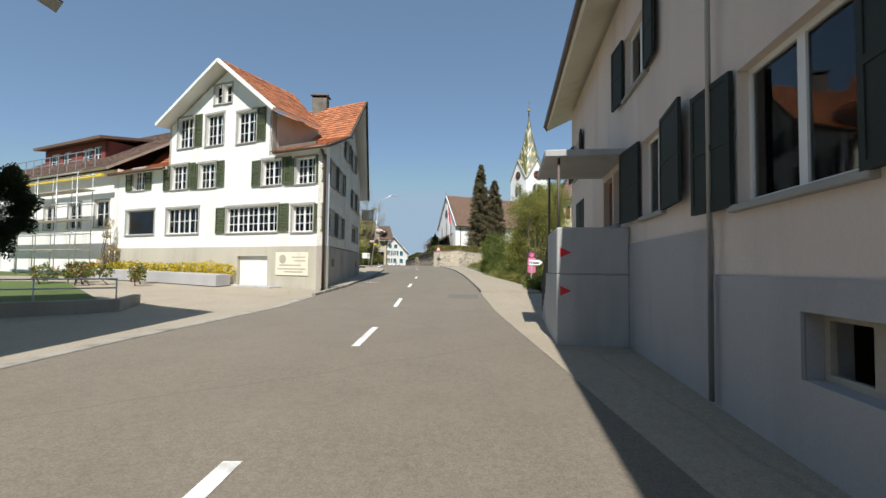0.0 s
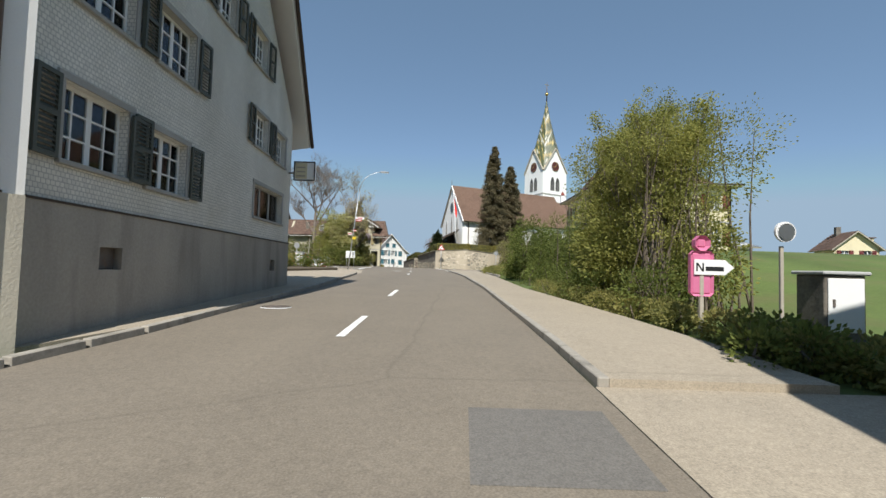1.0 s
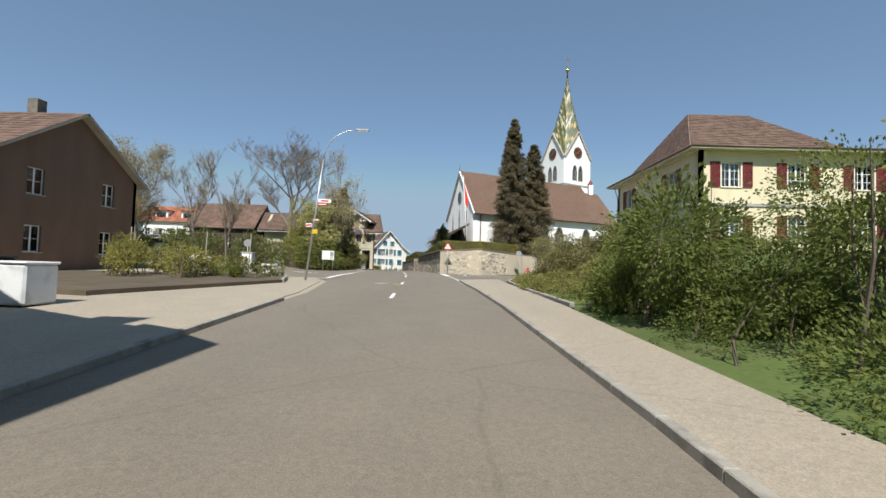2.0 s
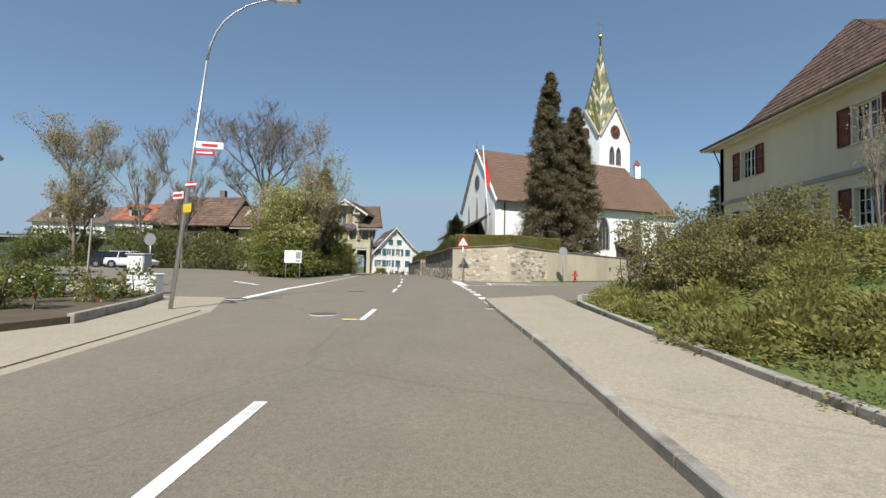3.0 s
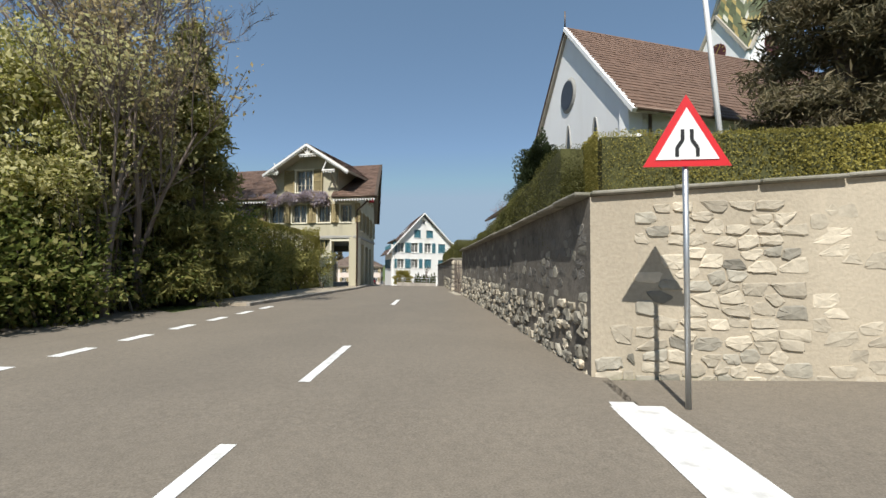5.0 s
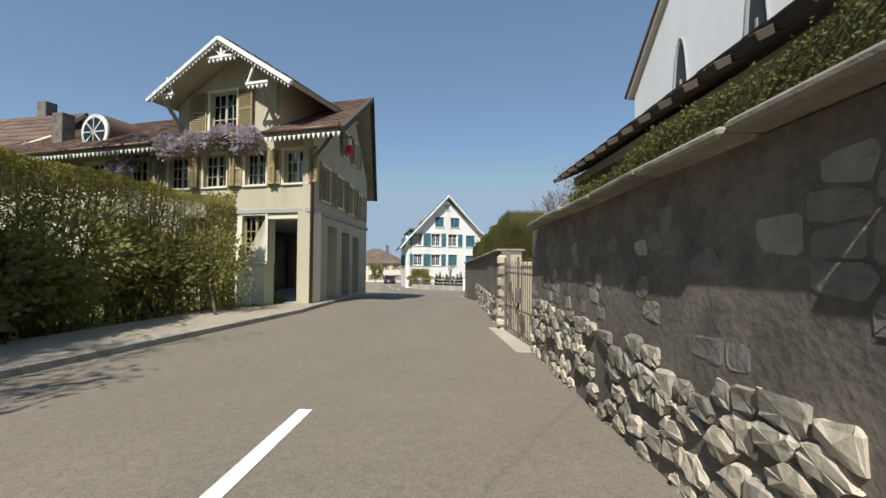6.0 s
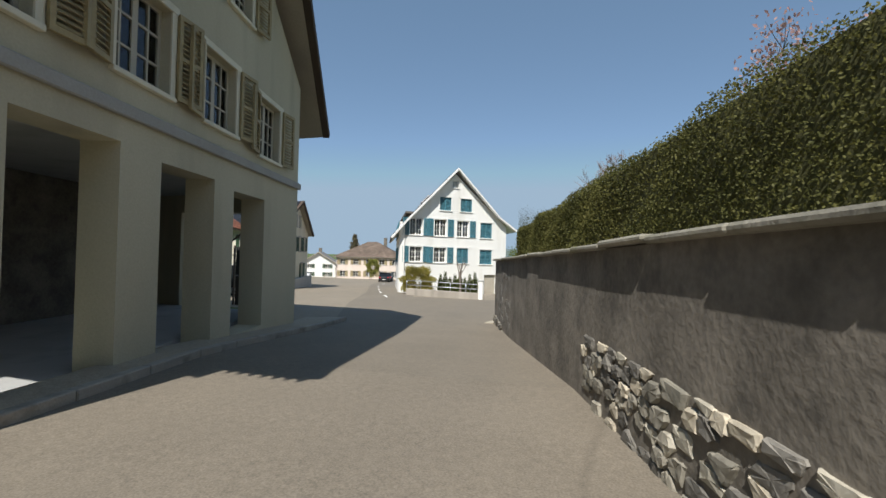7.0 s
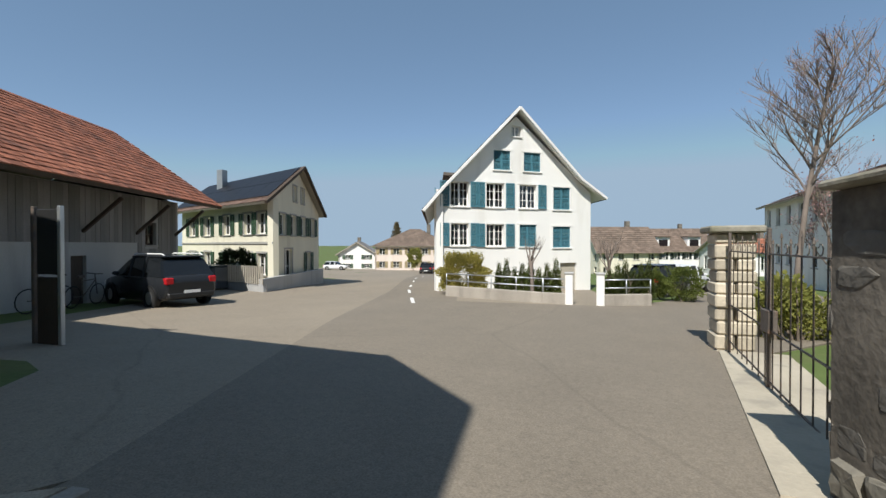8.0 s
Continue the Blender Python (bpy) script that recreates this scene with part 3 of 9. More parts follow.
def slab(name, poly, lift, thick, material, parent=None, label="", kind="structure", level=None, rise=None):
    """A sheet over the ground, following its slope, with edges that go down by thick."""
    bm = bmesh.new()
    vs = [bm.verts.new((x, y, 0)) for x, y in poly]
    es = [bm.edges.new((vs[i], vs[(i + 1) % len(vs)])) for i in range(len(vs))]
    bmesh.ops.triangle_fill(bm, edges=es, use_beauty=True)
    if level is None:
        for y in G_Y[1:-1]:
            bmesh.ops.bisect_plane(bm, geom=bm.verts[:] + bm.edges[:] + bm.faces[:], plane_co=(0, y, 0), plane_no=(0, 1, 0))
    if rise:
        for i in range(14):
            bmesh.ops.bisect_plane(bm, geom=bm.verts[:] + bm.edges[:] + bm.faces[:], plane_co=(-13 - i, 0, 0), plane_no=(1, 0, 0))
            bmesh.ops.bisect_plane(bm, geom=bm.verts[:] + bm.edges[:] + bm.faces[:], plane_co=(0, 60 + 3.5 * i, 0), plane_no=(0, 1, 0))
    for f in bm.faces:
        f.normal_update()
        if f.normal.z < 0:
            f.normal_flip()
    for v in bm.verts:
        v.co.z = (ground_z(v.co.y) if level is None else level) + lift + (rise(v.co.x, v.co.y) if rise else 0)
    rim = [e for e in bm.edges if len(e.link_faces) == 1]
    out = bmesh.ops.extrude_edge_only(bm, edges=rim)
    for v in out["geom"]:
        if isinstance(v, bmesh.types.BMVert):
            v.co.z -= thick
    bmesh.ops.recalc_face_normals(bm, faces=bm.faces[:])
    ob = part(name, bm, material, parent, label)
    if parent is None:
        tagged(ob, label, name.split("_")[0], kind=kind)
    return ob


def strip(line, w0, w1):
    """A polygon beside a centre line: from offset w0 to w1 to its right."""
    pts = [Vector((x, y, 0)) for x, y in line]
    left, right = [], []
    for i, p in enumerate(pts):
        d = (pts[min(i + 1, len(pts) - 1)] - pts[max(i - 1, 0)]).normalized()
        n = Vector((d.y, -d.x, 0))
        left.append((p + n * w0)[:2])
        right.append((p + n * w1)[:2])
    return [tuple(p) for p in left] + [tuple(p) for p in right[::-1]]


# ---------------------------------------------------------------- leaves and trees
def leaf_cloud(name, centres, sizes, material, seed, flat=0.0, long=1.0, wide=0.6):
    """Many small leaves: each a bent pair of triangles at its own angle."""
    rng = np.random.default_rng(seed)
    c = np.asarray(centres, float)
    n = len(c)
    s = np.broadcast_to(np.asarray(sizes, float), (n,)) * rng.uniform(0.6, 1.35, n)
    a = rng.normal(size=(n, 3))
    a /= np.linalg.norm(a, axis=1)[:, None]
    b = rng.normal(size=(n, 3))
    b[:, 2] += flat
    b = np.cross(a, b)
    b /= np.linalg.norm(b, axis=1)[:, None]
    nn = np.cross(a, b)
    v = np.empty((n, 4, 3))
    v[:, 0] = c - a * (s * long)[:, None]
    v[:, 1] = c + b * (s * wide)[:, None] + nn * (s * 0.2)[:, None]
    v[:, 2] = c + a * (s * long)[:, None]
    v[:, 3] = c - b * (s * wide)[:, None] + nn * (s * 0.2)[:, None]
    k = np.arange(n)[:, None] * 4
    faces = np.concatenate([k + np.array([[0, 1, 2]]), k + np.array([[0, 2, 3]])], 1).reshape(-1, 3)
    me = bpy.data.meshes.new(name)
    me.vertices.add(n * 4)
    me.vertices.foreach_set("co", v.reshape(-1))
    me.loops.add(len(faces) * 3)
    me.loops.foreach_set("vertex_index", faces.reshape(-1).astype(np.int32))
    me.polygons.add(len(faces))
    me.polygons.foreach_set("loop_start", np.arange(len(faces), dtype=np.int32) * 3)
    me.polygons.foreach_set("loop_total", np.full(len(faces), 3, dtype=np.int32))
    me.materials.append(material)
    me.update(calc_edges=True)
    return me


def branches(bm, base, height, spread, r0, seed, levels=4, kids=4, up=0.5, first=0.35, out=None, twig=0.009, leader=0):
    """A tapered trunk and limbs that fork; gathers the tips."""
    rng = random.Random(seed)
    tips = [] if out is None else out

    def grow(p, d, length, r, lv):
        n = 4 if lv < 2 else 3
        pts, rs = [p], [r]
        q, e = p.copy(), d.copy()
        for i in range(n):
            e = (e + Vector((rng.uniform(-1, 1), rng.uniform(-1, 1), rng.uniform(-0.3, 1) * up)) * (0.06 if lv == 0 else 0.16)).normalized()
            q = q + e * (length / n)
            pts.append(q.copy())
            rs.append(r * (1 - 0.55 * (i + 1) / n))
        tube(bm, pts, rs, 7 if lv == 0 else (5 if lv == 1 else 3), cap=False)
        tips.append((q, lv))
        if lv + 1 >= levels:
            return
        for k in range(kids + (2 if lv == 0 else 0) if lv or not leader else leader):
            f = rng.uniform(first if lv == 0 else 0.25, 1.0)
            if leader and not lv:
                f = first + (1 - first) * (k + 0.5) / leader
            i = min(int(f * n), n - 1)
            s = pts[i].lerp(pts[i + 1], f * n - i)
            ang = rng.uniform(0, 6.283) if lv else 2.4 * k + rng.uniform(-0.5, 0.5)
            side = Vector((math.cos(ang), math.sin(ang), 0))
            nd = (e * rng.uniform(0.5, 0.9) + side * spread * rng.uniform(0.6, 1.1) + Vector((0, 0, up * 0.6))).normalized()
            grow(s, nd, length * rng.uniform(0.42, 0.66) * (0.9 - 0.6 * f if leader and not lv else 1), max(twig, rs[i] * 0.55), lv + 1)

    grow(Vector(base), Vector((0, 0, 1)), height, r0, 0)
    return tips


def bare_tree(name, x, y, h, r, seed, label, spread=0.8, buds=None, bud_n=0, z=None, levels=5, kids=4, bud_size=0.06, first=0.35, leader=0):
    z = ground_z(y) - 0.05 if z is None else z
    t = thing(name, x, y, z, label, "tree")
    bm = bmesh.new()
    tips = branches(bm, (x, y, z), h * 0.7, spread, r, seed, levels, kids, 0.55, first, twig=max(0.008, 0.0011 * h), leader=leader)
    part("trunk", bm, TWIG, t)
    if buds:
        rng = np.random.default_rng(seed)
        ends = np.array([p for p, lv in tips if lv >= levels - 2])
        pick = ends[rng.integers(0, len(ends), bud_n)] + rng.normal(size=(bud_n, 3)) * min(0.3, bud_size * 3.2)
        put("crown", leaf_cloud("crown", pick, bud_size, buds, seed), t)
    return t


def blob_points(n, boxes, seed, shell=0.55):
    """Points in a set of uneven clumps, thicker near their skin; boxes: x y z rx ry rz."""
    rng = np.random.default_rng(seed)
    vol = np.array([b[3] * b[4] * b[5] for b in boxes]) ** 0.7
    which = rng.choice(len(boxes), n, p=vol / vol.sum())
    d = rng.normal(size=(n, 3))
    d /= np.linalg.norm(d, axis=1)[:, None]
    rad = shell + (1 - shell) * rng.random(n) ** 0.7
    wob = 1 + 0.22 * np.sin(d[:, 0] * 7 + which) * np.sin(d[:, 1] * 6 + which * 2) + 0.15 * np.sin(d[:, 2] * 11 + which * 3)
    bx = np.array(boxes)[which]
    return bx[:, :3] + d * bx[:, 3:] * (rad * wob)[:, None]


def clumps(x0, y0, z0, x1, y1, z1, n, size, seed):
    """Random clumps that fill a box."""
    rng = random.Random(seed)
    out = []
    for _ in range(n):
        s = size * rng.uniform(0.6, 1.3)
        out.append((rng.uniform(x0, x1), rng.uniform(y0, y1), rng.uniform(z0, z1), s * rng.uniform(0.8, 1.2), s * rng.uniform(0.8, 1.2), s * rng.uniform(0.7, 1.1)))
    return out


def bush(name, boxes, n, size, material, seed, label, category="bush", stems=6, extra=(), group=""):
    """A bush of many leaves on woody stems; extra: (material, count, size) of flowers or buds."""
    b0 = np.mean(np.array(boxes), axis=0)
    zb = ground_z(b0[1])
    t = thing(name, b0[0], b0[1], zb, label, category, group)
    bm = bmesh.new()
    rng = random.Random(seed)
    for bx in boxes:
        for _ in range(max(1, stems // 2)):
            foot = Vector((bx[0] + rng.uniform(-0.5, 0.5) * bx[3], bx[1] + rng.uniform(-0.5, 0.5) * bx[4], min(zb, bx[2] - bx[5])))
            top = Vector((bx[0] + rng.uniform(-0.7, 0.7) * bx[3], bx[1] + rng.uniform(-0.7, 0.7) * bx[4], bx[2] + bx[5] * rng.uniform(0.2, 0.95)))
            mid = foot.lerp(top, 0.5) + Vector((rng.uniform(-0.2, 0.2), rng.uniform(-0.2, 0.2), 0))
            tube(bm, [foot, mid, top], [0.035, 0.022, 0.006], 4, cap=False)
    tagged(part("branchwork", bm, BARK, t), kind="stuff")
    put("leaves", leaf_cloud("leaves", blob_points(n, boxes, seed), size, material, seed), t)
    for i, (mt, cnt, sz) in enumerate(extra):
        put("blossom", leaf_cloud("blossom", blob_points(cnt, boxes, seed + 7 + i, 0.8), sz, mt, seed + i), t)
    return t


def hedge_points(n, a, b, w, z0a, z1a, z0b, z1b, seed, skin=0.05):
    """Points on the clipped skin of a hedge from a to b."""
    rng = np.random.default_rng(seed)
    a, b = np.array(a, float), np.array(b, float)
    d = b - a
    ln = np.linalg.norm(d)
    nv = np.array([d[1], -d[0]]) / ln
    s = rng.random(n)
    za, zb = z0a + (z0b - z0a) * s, z1a + (z1b - z1a) * s
    side = rng.random(n)
    hgt = np.mean(z1a - z0a)
    per = 2 * hgt + w
    q = side * per
    off = np.where(q < hgt, -w / 2, np.where(q < 2 * hgt, w / 2, -w / 2 + (q - 2 * hgt)))
    zz = np.where(q < hgt, za + (zb - za) * (q / hgt), np.where(q < 2 * hgt, za + (zb - za) * ((q - hgt) / hgt), zb))
    ends = rng.random(n) < (w / ln) * 1.8
    s = np.where(ends, np.where(rng.random(n) < 0.5, 0, 1), s)
    off = np.where(ends, rng.uniform(-w / 2, w / 2, n), off)
    zz = np.where(ends, za + (zb - za) * rng.random(n), zz)
    wave = 0.05 * np.sin(s * ln * 2.1) + 0.04 * np.sin(zz * 5 + s * ln * 3.3)
    inner = rng.random(n) < 0.3
    off = np.where(inner, off * rng.uniform(0.72, 0.98, n), off)
    zz = np.where(inner, zz - rng.uniform(0, 0.12, n), zz)
    off = off * (1 + wave) + rng.normal(size=n) * skin * 0.5
    p = a[None] + d[None] * s[:, None] + nv[None] * off[:, None]
    return np.column_stack([p, zz + rng.normal(size=n) * skin * 0.3 + wave * 0.3 - 0.02])


def hedge(name, a, b, w, z0a, z1a, z0b, z1b, n, size, material, seed, label, core=None):
    """A clipped hedge: a dark twiggy core and a skin of leaves."""
    t = thing(name, (a[0] + b[0]) / 2, (a[1] + b[1]) / 2, min(z0a, z0b), label, "hedge")
    d = Vector((b[0] - a[0], b[1] - a[1], 0)).normalized()
    nv = Vector((d.y, -d.x, 0)) * (w / 2 - 0.05)
    bm = bmesh.new()
    rows = []
    for p, z0, z1, back in ((a, z0a, z1a, 0.09), (b, z0b, z1b, -0.09)):
        p = Vector((p[0], p[1], 0)) + d * back
        rows.append([bm.verts.new((p + nv * s).to_tuple()[:2] + (z,)) for s, z in ((-1, z0), (1, z0), (1, z1 - 0.07), (-1, z1 - 0.07))])
    for i in range(4):
        j = (i + 1) % 4
        bm.faces.new((rows[0][i], rows[0][j], rows[1][j], rows[1][i]))
    bm.faces.new(rows[0][::-1])
    bm.faces.new(rows[1])
    bmesh.ops.recalc_face_normals(bm, faces=bm.faces[:])
    if core is not False:
        part("core", bm, core or HEDGE_CORE, t)
    else:
        bm.free()
        bm = bmesh.new()
        rng = random.Random(seed)
        for i in range(90):
            f = (i + 0.5) / 90
            q = Vector((a[0] + (b[0] - a[0]) * f, a[1] + (b[1] - a[1]) * f, 0)) + nv * rng.uniform(-0.8, 0.8)
            zb, zt = z0a + (z0b - z0a) * f, z1a + (z1b - z1a) * f
            tube(bm, [q + Vector((0, 0, zb - 0.1)), q + nv * rng.uniform(-0.4, 0.4) + Vector((0, 0, (zb + zt) / 2)), q + nv * rng.uniform(-0.6, 0.6) + Vector((0, 0, zt - 0.15))], [0.03, 0.02, 0.008], 4, cap=False)
        tagged(part("branchwork", bm, BARK, t), kind="stuff")
    put("leaves", leaf_cloud("leaves", hedge_points(n, a, b, w, z0a, z1a, z0b, z1b, seed), size, material, seed), t)
    return t


def conifer(name, x, y, z, h, r, n, material, seed, label, power=0.8, size=0.22, skirt=0.05):
    """A conifer: trunk, whorls of drooping boughs and a ragged cone of needles."""
    t = thing(name, x, y, z, label, "tree")
    bm = bmesh.new()
    tube(bm, [(x, y, z), (x, y, z + h * 0.5), (x, y, z + h * 0.98)], [r * 0.14, r * 0.09, 0.02], 8)
    rng = np.random.default_rng(seed)
    rr = random.Random(seed)
    pts = []
    whorls = int(h / 0.42)
    for i in range(whorls):
        f = skirt + (1 - skirt) * (i + 0.5) / whorls
        reach = r * (1 - f) ** power * 1.12 + 0.12
        for k in range(9):
            ang = rr.uniform(0, 6.283)
            L = reach * rr.uniform(0.72, 1.1)
            a = Vector((x, y, z + h * f))
            tip = a + Vector((math.cos(ang) * L, math.sin(ang) * L, -0.18 * L + 0.1))
            tube(bm, [a, a.lerp(tip, 0.5) + Vector((0, 0, 0.05 * L)), tip], [0.03, 0.02, 0.006], 3, cap=False)
            m = max(4, int(n / whorls / 9))
            s = rng.random(m) ** 0.55
            q = np.array(a)[None] + (np.array(tip) - np.array(a))[None] * s[:, None]
            q += rng.normal(size=(m, 3)) * np.array([0.16, 0.16, 0.13]) * (0.5 + reach * 0.28)
            pts.append(q)
    part("trunk", bm, BARK, t)
    put("crown", leaf_cloud("crown", np.concatenate(pts), size, material, seed, 0.0, 1.7, 0.3), t)
    return t

# ---------------------------------------------------------------- ground, roads, pavements
def bank_z(x, y):
    """The planted bank and the meadow that rise beside the street."""
    a = min(max((x - 3.4) / 8.0, 0.0), 1.0) * min(max((y - 22) / 16.0, 0.0), 1.0) * min(max((58 + (x - 3) * 0.45 - y) / 3.0, 0.0), 1.0)
    return 2.0 * a * a * (3 - 2 * a)


def side_z(x, y):
    """The branch road climbs a little towards the car park."""
    return 0.32 * min(max((-14 - x) / 12.0, 0.0), 1.0) * min(max((y - 62) / 8.0, 0.0), 1.0) * min(max((108 - y) / 10.0, 0.0), 1.0)


def build_ground():
    xs = sorted(set([-2500, -900, -400, -200, -120, -80] + [round(-60 + 1.5 * i, 2) for i in range(81)] + [80, 120, 200, 400, 900, 2500]))
    ys = sorted(set([-2500, -800, -300, -120, -60] + [round(-30 + 1.5 * i, 2) for i in range(135)] + [200, 230, 260, 320, 420, 700, 1200, 2500]))
    bm = bmesh.new()
    grid = [[bm.verts.new((x, y, ground_z(y) + bank_z(x, y) + side_z(x, y) - 0.03 + (0.04 * noise.noise(Vector((x * 0.3, y * 0.3, 0))) if x > 4 or x < -14 else 0))) for x in xs] for y in ys]
    for j in range(len(ys) - 1):
        for i in range(len(xs) - 1):
            f = bm.faces.new((grid[j][i], grid[j][i + 1], grid[j + 1][i + 1], grid[j + 1][i]))
            f.smooth = True
    ob = part("ground", bm, GRASS, None)
    tagged(ob, "short spring grass and soil across the village", "ground", kind="structure")


build_ground()
RIGHT_EDGE = [(1.9, -30), (1.75, 0), (1.65, 12), (1.6, 24), (1.5, 32), (0.75, 48), (0.1, 57)]
LEFT_EDGE = [(-6.2, -30), (-5.8, 8), (-5.0, 17), (-4.5, 21), (-4.7, 31), (-5.7, 44), (-7.2, 52)]
# the main road from behind the start to the far end of the village
slab("road", LEFT_EDGE + [(-9.0, 56), (-12.0, 78), (-12.0, 91), (-13.6, 104), (-16.8, 112), (-20.0, 122), (-27, 140), (-38, 175), (-50, 230), (-43, 230), (-31, 175),
     (-20.5, 140), (-17.6, 126), (-15.4, 118.5), (-11.5, 116.5), (-8.8, 105.4), (-5.3, 89.4), (-4.6, 87.2), (-1.3, 72.7), (0.1, 57)] + RIGHT_EDGE[::-1][1:], 0.0, 0.3, ASPHALT, label="worn grey-brown asphalt village road")
slab("road_side_lane", [(0.1, 57), (-1.4, 72.6), (5.5, 73.6), (9, 76.2), (16, 81.5), (30, 91), (60, 110), (62, 104), (32, 84), (14, 70), (12.6, 66), (12.0, 62.4), (6.0, 59.7), (3.8, 57.9), (2.9, 57.3)], 0.0, 0.3, ASPHALT, label="asphalt side lane along the churchyard wall")
slab("road_parking", [(-9.0, 56), (-12.0, 78), (-14, 79), (-30, 84), (-40, 92), (-62, 112), (-70, 104), (-46, 82), (-30, 68), (-16, 60), (-12, 56)], 0.0, 0.3, ASPHALT, label="asphalt branch road and car park beside the trees", rise=side_z)
slab("road_shoulder", [(-26, 30), (-4.2, 30.5), (-5.0, 44), (-6.6, 52), (-8.5, 56), (-8.5, 60), (-16, 60.4), (-26, 66)], -0.012, 0.2, PAVING, label="pale asphalt shoulder of the junction")
slab("road_margin", [(-14.2, 103.5), (-27, 118), (-36, 140), (-66, 172), (-80, 230), (-36, 230), (-22, 175), (-12, 140), (-9, 118), (-12, 112)], -0.012, 0.2, PALE_ASPHALT, label="pale asphalt margin of the far street")
slab("road_square", [(-13.6, 104), (-14.0, 103.2), (-20, 104), (-22, 106.4), (-26.4, 115.6), (-36, 121), (-26, 119.6), (-24.6, 119.8), (-28.3, 131), (-27, 140), (-20.0, 122), (-16.8, 112)], 0.0, 0.3, PALE_ASPHALT, label="pale asphalt forecourt before the barn and house")
slab("road_east", [(-11.5, 116.5), (-15.4, 118.5), (-11, 118.8), (-9.2, 119.4), (-6.5, 124), (-3, 140), (2, 170), (8, 168), (3, 140), (-1, 122), (-4.5, 114.5), (-7.4, 111.2), (-8.8, 105.4)], 0.0, 0.3, ASPHALT, label="asphalt lane past the white house")
slab("forecourt", [(-30, 2), (-30, 26), (-19.2, 25.7), (-5.3, 19.0), (-5.0, 17), (-5.8, 8), (-6.0, 2)], 0.01, 0.2, PAVING, label="pale asphalt forecourt before the white house")
slab("forecourt_left", [(-5.9, 30.2), (-20, 36), (-24, 52), (-13.5, 54), (-10.5, 55.6), (-7.6, 52.2), (-6.0, 44), (-5.0, 31.2)], 0.012, 0.2, PAVING, label="pale asphalt yard beyond the shingled gable")
slab("forecourt_right", [(1.9, -30), (1.75, 0), (1.65, 12), (1.63, 19), (12, 19), (12, -30)], 0.008, 0.2, PAVING, label="pale asphalt strip before the pink house")
slab("threshold", [(-5.75, 89.6), (-5.0, 87.0), (-4.3, 87.1), (-4.9, 89.7)], 0.006, 0.2, STEP_STONE, label="worn stone threshold of the churchyard gate")
slab("threshold_2", [(-9.2, 105.4), (-8.2, 105.4), (-7.2, 111.0), (-8.2, 111.2)], 0.02, 0.2, STEP_STONE, label="stone threshold of the garden gate")
# pavements with kerbs
slab("pavement_right", [(1.78, 19), (1.72, 24), (1.62, 32), (0.87, 48), (0.25, 56.6), (2.9, 58.5), (3.0, 48), (3.0, 40), (3.1, 32), (3.9, 24), (4.2, 19)], 0.1, 0.25, PAVING, label="pale asphalt pavement beside the bushes")
slab("pavement_left", [(-5.25, 19.0), (-4.64, 21), (-4.84, 31), (-5.5, 41), (-6.2, 41), (-5.9, 31), (-5.75, 30.1)], 0.1, 0.25, PAVING, label="pale asphalt pavement along the shingled house")
slab("pavement_arcade", [(-11.0, 80), (-11.25, 91), (-12.5, 98), (-13.3, 103.8), (-14.1, 103.2), (-12.1, 93), (-13.4, 90), (-12.8, 80)], 0.1, 0.25, PAVING, label="pale asphalt pavement before the arcaded house")


def kerb_line(pts, group, width=0.13, lift=0.11, stone=1.0):
    """A run of kerb stones."""
    k = 0
    for (x0, y0), (x1, y1) in zip(pts, pts[1:]):
        n = max(1, round(math.hypot(x1 - x0, y1 - y0) / stone))
        for i in range(n):
            a = Vector((x0 + (x1 - x0) * i / n, y0 + (y1 - y0) * i / n, 0))
            b = Vector((x0 + (x1 - x0) * (i + 1) / n, y0 + (y1 - y0) * (i + 1) / n, 0))
            a.z, b.z = ground_z(a.y) + lift, ground_z(b.y) + lift
            L = (b - a).length - 0.012
            me = box_mesh("kerb_stone", KERB, -width / 2, 0, -0.25, width / 2, round(L, 1), 0, 0.012)
            q = (b - a).to_track_quat("Y", "Z").to_matrix().to_4x4()
            ob = new("kerb", me)
            ob.matrix_basis = Matrix.Translation(a) @ q
            tagged(ob, "weathered granite kerb stone beside the asphalt", "kerb", group, "structure")
            k += 1


kerb_line([(1.72, 19), (1.66, 24), (1.56, 32), (0.81, 48), (0.19, 56.6)], "kerb by the bushes")
kerb_line([(-5.0, 17.2), (-4.57, 21), (-4.77, 31), (-5.45, 41)], "kerb by the shingled house")
kerb_line([(-10.95, 80), (-11.2, 91), (-12.45, 98), (-13.2, 103.8)], "kerb by the arcaded house")
kerb_line([(-6.0, 2), (-5.85, 8), (-5.05, 17)], "gutter stones before the forecourt", 0.3, 0.02, 0.6)

# road markings
CENTRE = [(-1.5, -20), (-1.5, 10), (-1.6, 20), (-1.75, 30), (-2.45, 43), (-3.4, 57), (-4.25, 66), (-5.6, 76), (-7.6, 88), (-10.3, 100), (-14.3, 112), (-19.8, 124), (-26, 140), (-40, 190)]


def along(line, s):
    for (x0, y0), (x1, y1) in zip(line, line[1:]):
        d = math.hypot(x1 - x0, y1 - y0)
        if s <= d:
            return Vector((x0 + (x1 - x0) * s / d, y0 + (y1 - y0) * s / d, 0)), Vector(((x1 - x0) / d, (y1 - y0) / d, 0))
        s -= d
    return None, None


